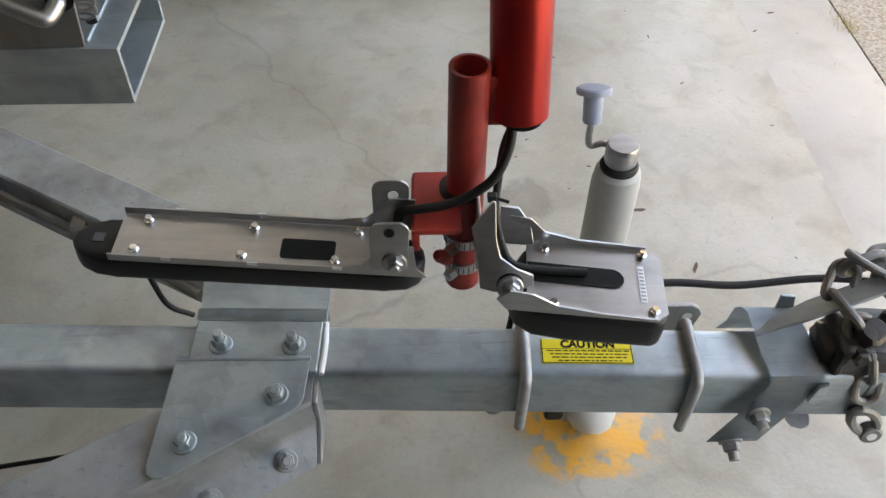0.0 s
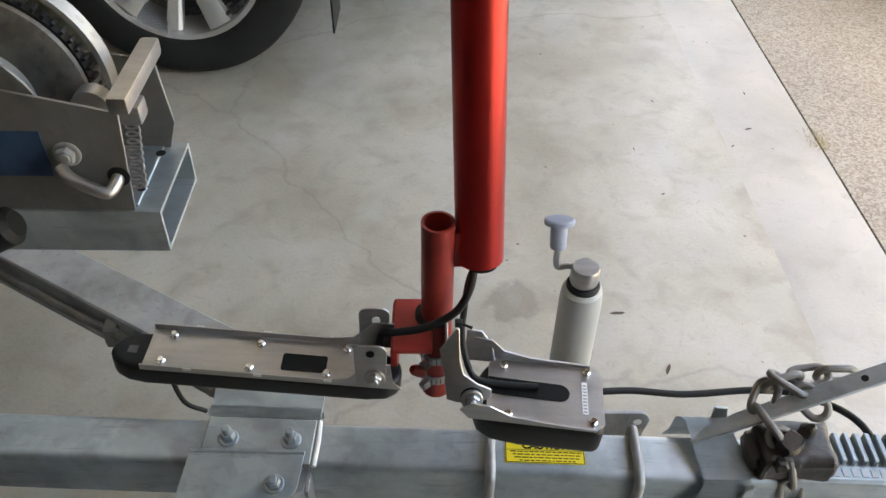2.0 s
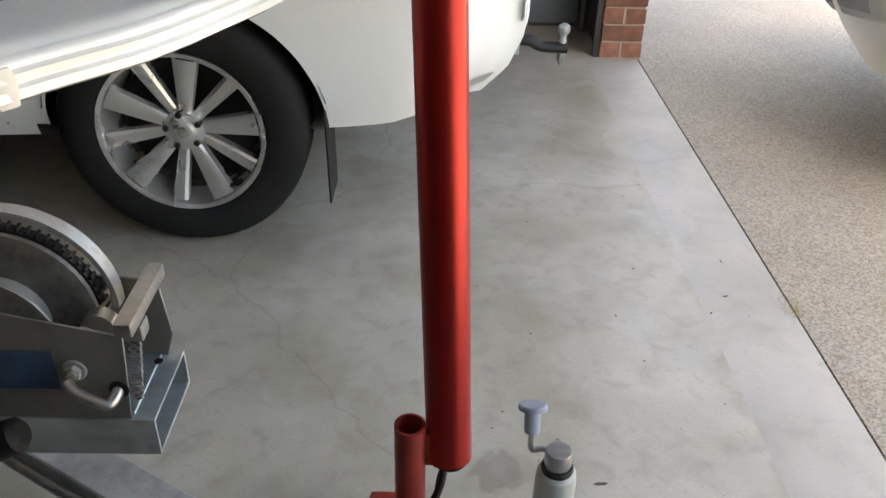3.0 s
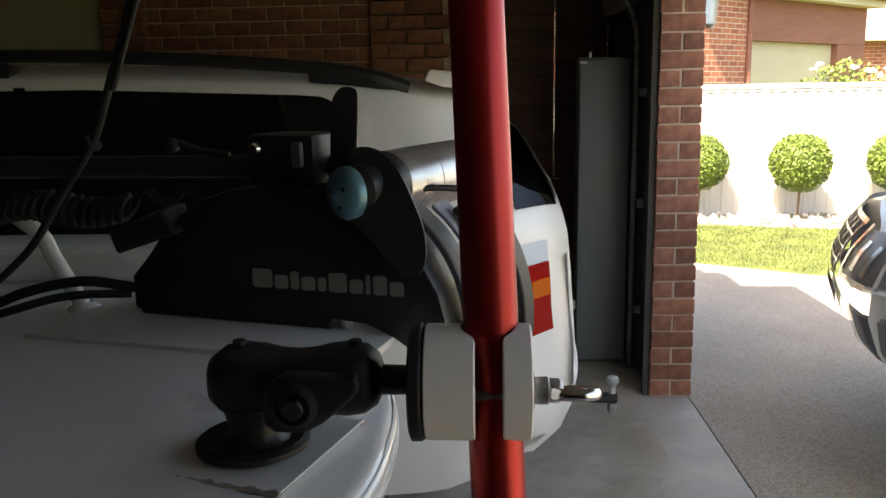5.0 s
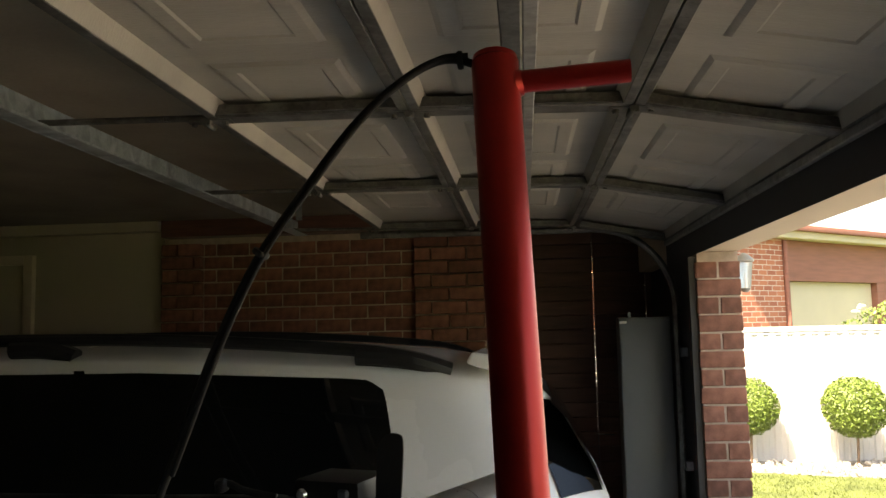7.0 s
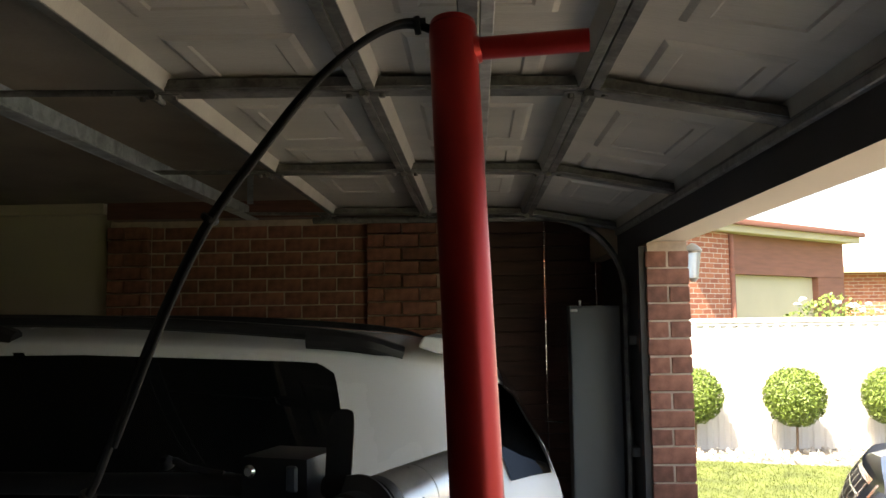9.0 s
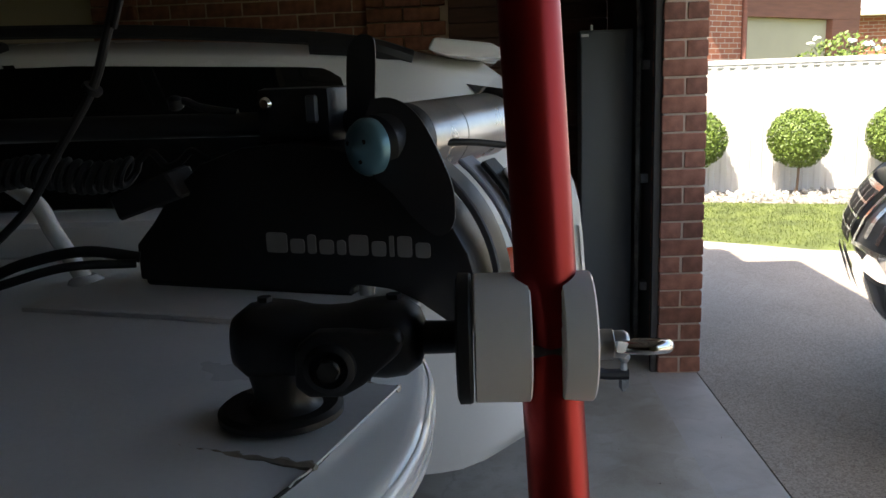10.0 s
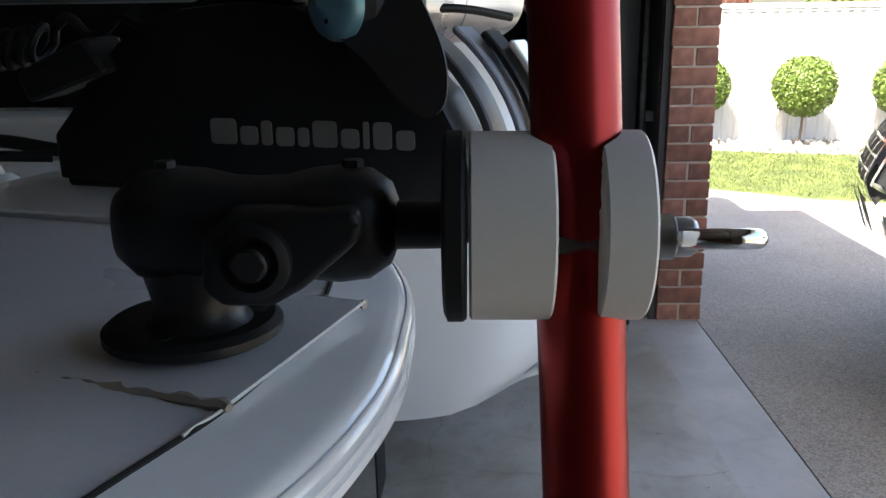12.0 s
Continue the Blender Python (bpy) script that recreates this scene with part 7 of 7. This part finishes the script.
# tow bar
tow = part("tow_bar", swept([(0.20, SIDE + 0.90, 0.40), (0.42, SIDE + 0.90, 0.40), (0.49, SIDE + 0.90, 0.375), (0.59, SIDE + 0.90, 0.372)], 0.022, 10, steps=4), M_TRIM, suv, "black tow tongue")
part("tow_ball", turned([(0.014, 0.0), (0.012, 0.03), (0.020, 0.038), (0.025, 0.052), (0.021, 0.068), (0.010, 0.075)], pose(0.572, SIDE + 0.90, 0.392), 28), M_GALVD, tow, "steel tow ball")
part("ball_nut", turned([(0.008, -0.05), (0.02, -0.03), (0.02, 0.0)], pose(0.572, SIDE + 0.90, 0.352), 6), M_GALVD, tow)
part("hitch_plate", boxed((0.375, SIDE + 0.83, 0.36), (0.395, SIDE + 0.97, 0.46), None, 0.004, 1), M_GALV, tow, "pale hitch plate")
part("wire_loop", swept([(0.29, SIDE + 0.55, 0.90), (0.335, SIDE + 0.55, 0.80), (0.375, SIDE + 0.55, 0.70), (0.383, SIDE + 0.55, 0.60), (0.36, SIDE + 0.55, 0.50)], 0.008, 8), M_WHITELABEL, suv, "white curved trim")

# the white car outside, nose towards the garage
C2W = 0.93
place2 = Matrix(((-1, 0, 0, 1.71 + 4.7), (0, -1, 0, 2.99), (0, 0, 1, 0), (0, 0, 0, 1)))
car2 = thing("driveway_car", (4.2, 2.99, 0), "pale silver car parked askew on the shaded driveway", "car")
B2 = Body(place2, C2W,
          roof=[(0.0, 1.50), (0.5, 1.70), (2.2, 1.78), (2.9, 1.68), (3.5, 1.36), (3.8, 1.26), (4.4, 1.19), (4.6, 1.15), (4.7, 1.11)],
          belt=[(0.0, 1.12), (3.5, 1.10), (4.3, 1.06), (4.7, 1.00)],
          sill=[(0.0, 0.40), (0.8, 0.32), (3.5, 0.32), (4.0, 0.33), (4.45, 0.36), (4.7, 0.39)],
          tail=[(0.4, 0.05), (0.8, 0.0), (1.6, 0.4)],
          nose=[(0.38, 0.26), (0.46, 0.19), (0.53, 0.12), (0.64, 0.04), (0.76, 0.0), (0.86, 0.0), (0.96, 0.04), (1.08, 0.13), (1.16, 0.24)], length=4.7)
B2.bow = 0.16
sh2 = B2.shell()
part("body", sh2, M_CARSILVER, car2, "glossy pale silver body", 40)
for wx in (2.78, 5.50):
    for s in (-1, 1):
        wheel(car2, (wx, 2.99 + s * (C2W - 0.14), 0.36), (0, s, 0), 0.362, 0.240, 0.235, 12)
part("underbody", boxed((3.3, 2.2, 0.26), (6.2, 3.78, 0.40), None, 0.04, 2), M_TRIM, car2)


def nose_patch(y0, y1, z0, z1, off, n=10, mz=6, taper=0.0):
    """A piece of the nose's surface; y is the offset from the car's middle."""
    bm = bmesh.new()
    g = []
    for i in range(n + 1):
        y = y0 + (y1 - y0) * i / n
        col = []
        for j in range(mz + 1):
            z = 0.085 + z0 + (z1 - z0) * j / mz + taper * i / n * (0.4 + 0.6 * j / mz)
            back = 0.36 * max(0.0, abs(y) / C2W - 0.72) ** 1.5 / 0.148 + B2.bow * (y / C2W) ** 2
            x = 1.71 + table(B2.nose, z) - off + back
            col.append(bm.verts.new((x, 2.99 + y, z)))
        g.append(col)
    for a, b in zip(g, g[1:]):
        for j in range(mz):
            bm.faces.new((a[j], a[j + 1], b[j + 1], b[j]))
    bmesh.ops.solidify(bm, geom=bm.faces[:], thickness=0.004)
    return bm


for s in (1, -1):
    hl = part("headlight", nose_patch(s * 0.40, s * 0.88, 0.780, 0.955, 0.014, taper=0.035), M_HEADLIGHT, car2, "clear headlight with dark bezel", 60)
    part("light_bezel", nose_patch(s * 0.385, s * 0.885, 0.765, 0.781, 0.020, taper=0.015), M_CHROME, hl, smooth=60)
    part("light_bezel", nose_patch(s * 0.372, s * 0.402, 0.765, 0.975, 0.024), M_CHROME, hl, smooth=60)
    for k in range(3):
        part("light_fin", nose_patch(s * (0.48 + 0.13 * k), s * (0.52 + 0.13 * k), 0.81, 0.925, 0.020), M_CHROME, hl, smooth=0)
    fog = part("fog_lamp_bay", nose_patch(s * 0.50, s * 0.80, 0.515, 0.685, 0.005), M_CARSILVER, car2, "pale fog lamp bay", 60)
    part("fog_lamp", nose_patch(s * 0.55, s * 0.785, 0.540, 0.672, 0.010), M_HEADLIGHT, fog, "fog lamp", 60)
    part("fog_trim", nose_patch(s * 0.52, s * 0.555, 0.540, 0.672, 0.016), M_CHROME, fog, "chrome fog lamp trim", 60)
grille = part("grille", nose_patch(-0.25, 0.25, 0.745, 0.955, 0.012), M_TRIM, car2, "dark grille", 60)
part("grille_surround", nose_patch(-0.27, 0.27, 0.728, 0.745, 0.022), M_CHROME, grille, smooth=60)
part("grille_surround", nose_patch(-0.27, 0.27, 0.955, 0.975, 0.018), M_CHROME, grille, smooth=60)
for k in range(3):
    part("grille_bar", nose_patch(-0.25, 0.25, 0.793 + 0.054 * k, 0.801 + 0.054 * k, 0.018), M_CHROME, grille, smooth=60)
for k in range(5):
    part("grille_post", nose_patch(-0.236 + 0.115 * k, -0.226 + 0.115 * k, 0.750, 0.952, 0.019), M_CHROME, grille, smooth=60)
part("plate_recess", nose_patch(-0.24, 0.24, 0.545, 0.69, 0.006), M_CARSILVER, car2, "plate recess", 60)
part("blank_plate", nose_patch(-0.19, 0.19, 0.56, 0.675, 0.020), M_WHITELABEL, car2, "pale blank plate", 0)
part("windscreen", B2.strip([2.95, 3.1, 3.25, 3.4], [2.1, 2.4, 2.7, 3.0], 1, 0.004), M_TINT, car2, "windscreen", 60)
for s in (1, -1):
    part("side_window", B2.strip([0.7 + 0.22 * k for k in range(11)], [1.04, 1.4, 1.75, 1.92], s, 0.006), M_TINT, car2, "dark side windows", 60)

# it stands askew, the nose turned a little away
car2.matrix_basis = Matrix.Translation((1.60, 3.44, 0)) @ Matrix.Rotation(radians(-21), 4, "Z") @ Matrix.Translation((-1.71, -2.99, 0)) @ car2.matrix_basis

# ---------------------------------------------------------------- small things on the ground
rd = random.Random(31)
spots = [(0.531, 0.918, 0.030), (0.453, 1.075, 0.034), (0.947, 1.806, 0.02), (0.88, 1.72, 0.014), (0.64, 1.5, 0.012), (0.99, 2.0, 0.016), (0.60, 1.7, 0.014), (0.70, 1.95, 0.012), (0.25, 1.3, 0.010), (0.13, 0.29, 0.03), (0.02, 0.30, 0.024), (-0.05, 0.32, 0.018)]
for k in range(34):
    spots.append((rd.uniform(0.0, 1.05), rd.uniform(0.7, 3.2), rd.uniform(0.004, 0.010)))
for x, y, s in spots[:12]:
    lf = bmesh.new()
    a = rd.uniform(0, 180)
    prism(lf, [(-s * 0.5, 0), (-s * 0.2, s * 0.13), (s * 0.3, s * 0.10), (s * 0.5, 0.0), (s * 0.2, -s * 0.12), (-s * 0.3, -s * 0.08)], 0.0012, pose(x, y, 0.0006, rd.uniform(-6, 6), rd.uniform(-6, 6), a))
    solo("dry_leaf", lf, M_DEBRIS, "small dry brown leaf on the floor", "leaf", group="dry leaves", smooth=0)
lf = bmesh.new()
for x, y, s in spots[12:]:
    prism(lf, [(-s * 0.5, 0), (0, s * 0.16), (s * 0.5, 0.0), (0, -s * 0.14)], 0.001, pose(x, y, 0.0006, 0, 0, rd.uniform(0, 180)))
solo("floor_debris", lf, M_DEBRIS, "scattered bits of leaf and grit on the floor", "debris", "stuff", smooth=0)
vs, fs = [], []
for k in range(170):
    x, y = rd.gauss(1.128, 0.016), rd.gauss(1.75, 0.03)
    h, a, t = rd.uniform(0.01, 0.035), rd.uniform(0, 6.28), rd.uniform(-0.025, 0.025)
    i = len(vs)
    vs += [(x - 0.001, y, -0.012), (x + 0.001, y, -0.012), (x + t, y + t * math.sin(a), h - 0.012)]
    fs.append((i, i + 1, i + 2))
me = bpy.data.meshes.new("weed_tuft")
me.from_pydata(vs, [], fs)
me.materials.append(M_DRYGRASS)
tagged(new("weed_tuft", me), "dry grass tuft in the joint of the driveway", "weed", kind="stuff")


# ---------------------------------------------------------------- bricks, one by one
def brick_mesh(name, w, d, h, seed):
    bm = bmesh.new()
    box(bm, (-w / 2, -d / 2, -h / 2), (w / 2, d / 2, h / 2), None, 0.004, 1)
    rk = random.Random(seed)
    for v in bm.verts:
        v.co += Vector((rk.uniform(-1, 1), rk.uniform(-1, 1), rk.uniform(-1, 1))) * 0.0016
    return finish(name, bm, M_BRICK, 30)


BRICKS = {}


def brick(parent, w, d, at, rk, yaw=0.0, h=0.079):
    key = (round(w, 3), round(d, 3), round(h, 3), rk.randrange(3))
    if key not in BRICKS:
        BRICKS[key] = brick_mesh("brick", w, d, h, len(BRICKS))
    ob = new("brick", BRICKS[key])
    ob.parent = parent
    if parent.type == "EMPTY":
        ob.matrix_parent_inverse = Matrix.Translation(-ORIGIN[parent.name])
    ob.matrix_basis = pose(at[0] + rk.uniform(-0.001, 0.001), at[1] + rk.uniform(-0.0015, 0.0015), at[2], 0, 0, yaw)


rk = random.Random(5)
pil = thing("brick_pillar", (1.03, 4.08, 0), "red brick pillar with pale mortar beside the garage opening", "pillar", kind="structure")
part("mortar_core", boxed((0.932, 3.966, 0.0), (1.130, 4.19, 2.083)), M_MORTAR, pil, smooth=0)
for k in range(23):
    zc = 0.005 + 0.040 + k * 0.0885
    if k % 2:
        brick(pil, 0.214, 0.110, (1.031, 4.013, zc), rk)
        brick(pil, 0.214, 0.110, (1.031, 4.141, zc), rk)
    else:
        brick(pil, 0.102, 0.230, (0.975, 4.076, zc), rk)
        brick(pil, 0.102, 0.230, (1.087, 4.076, zc), rk)


def courses(parent, x0, x1, y, ztop, n, shift, start):
    """Courses from the joint at ztop downwards; start is where a brick begins in the even ones."""
    for k in range(n):
        zc = ztop + 0.0473 - k * 0.0946
        x = start + ((k + shift) % 2) * 0.1235 - 0.247 * math.ceil((start - x0) / 0.247 + 1)
        while x < x1 - 0.005:
            a, b = max(x, x0), min(x + 0.237, x1)
            if b - a > 0.03:
                brick(parent, b - a, 0.11, ((a + b) / 2, y, zc), rk, 0.0, 0.0845)
            x += 0.247


courses(north, -2.240, -0.695, 5.58, 2.285, 13, 0, -1.403)
courses(north, -2.535, -2.245, 5.515, 2.285, 13, 1, -2.535)
courses(north, -0.690, -0.168, 5.515, 2.300, 13, 0, -0.690)
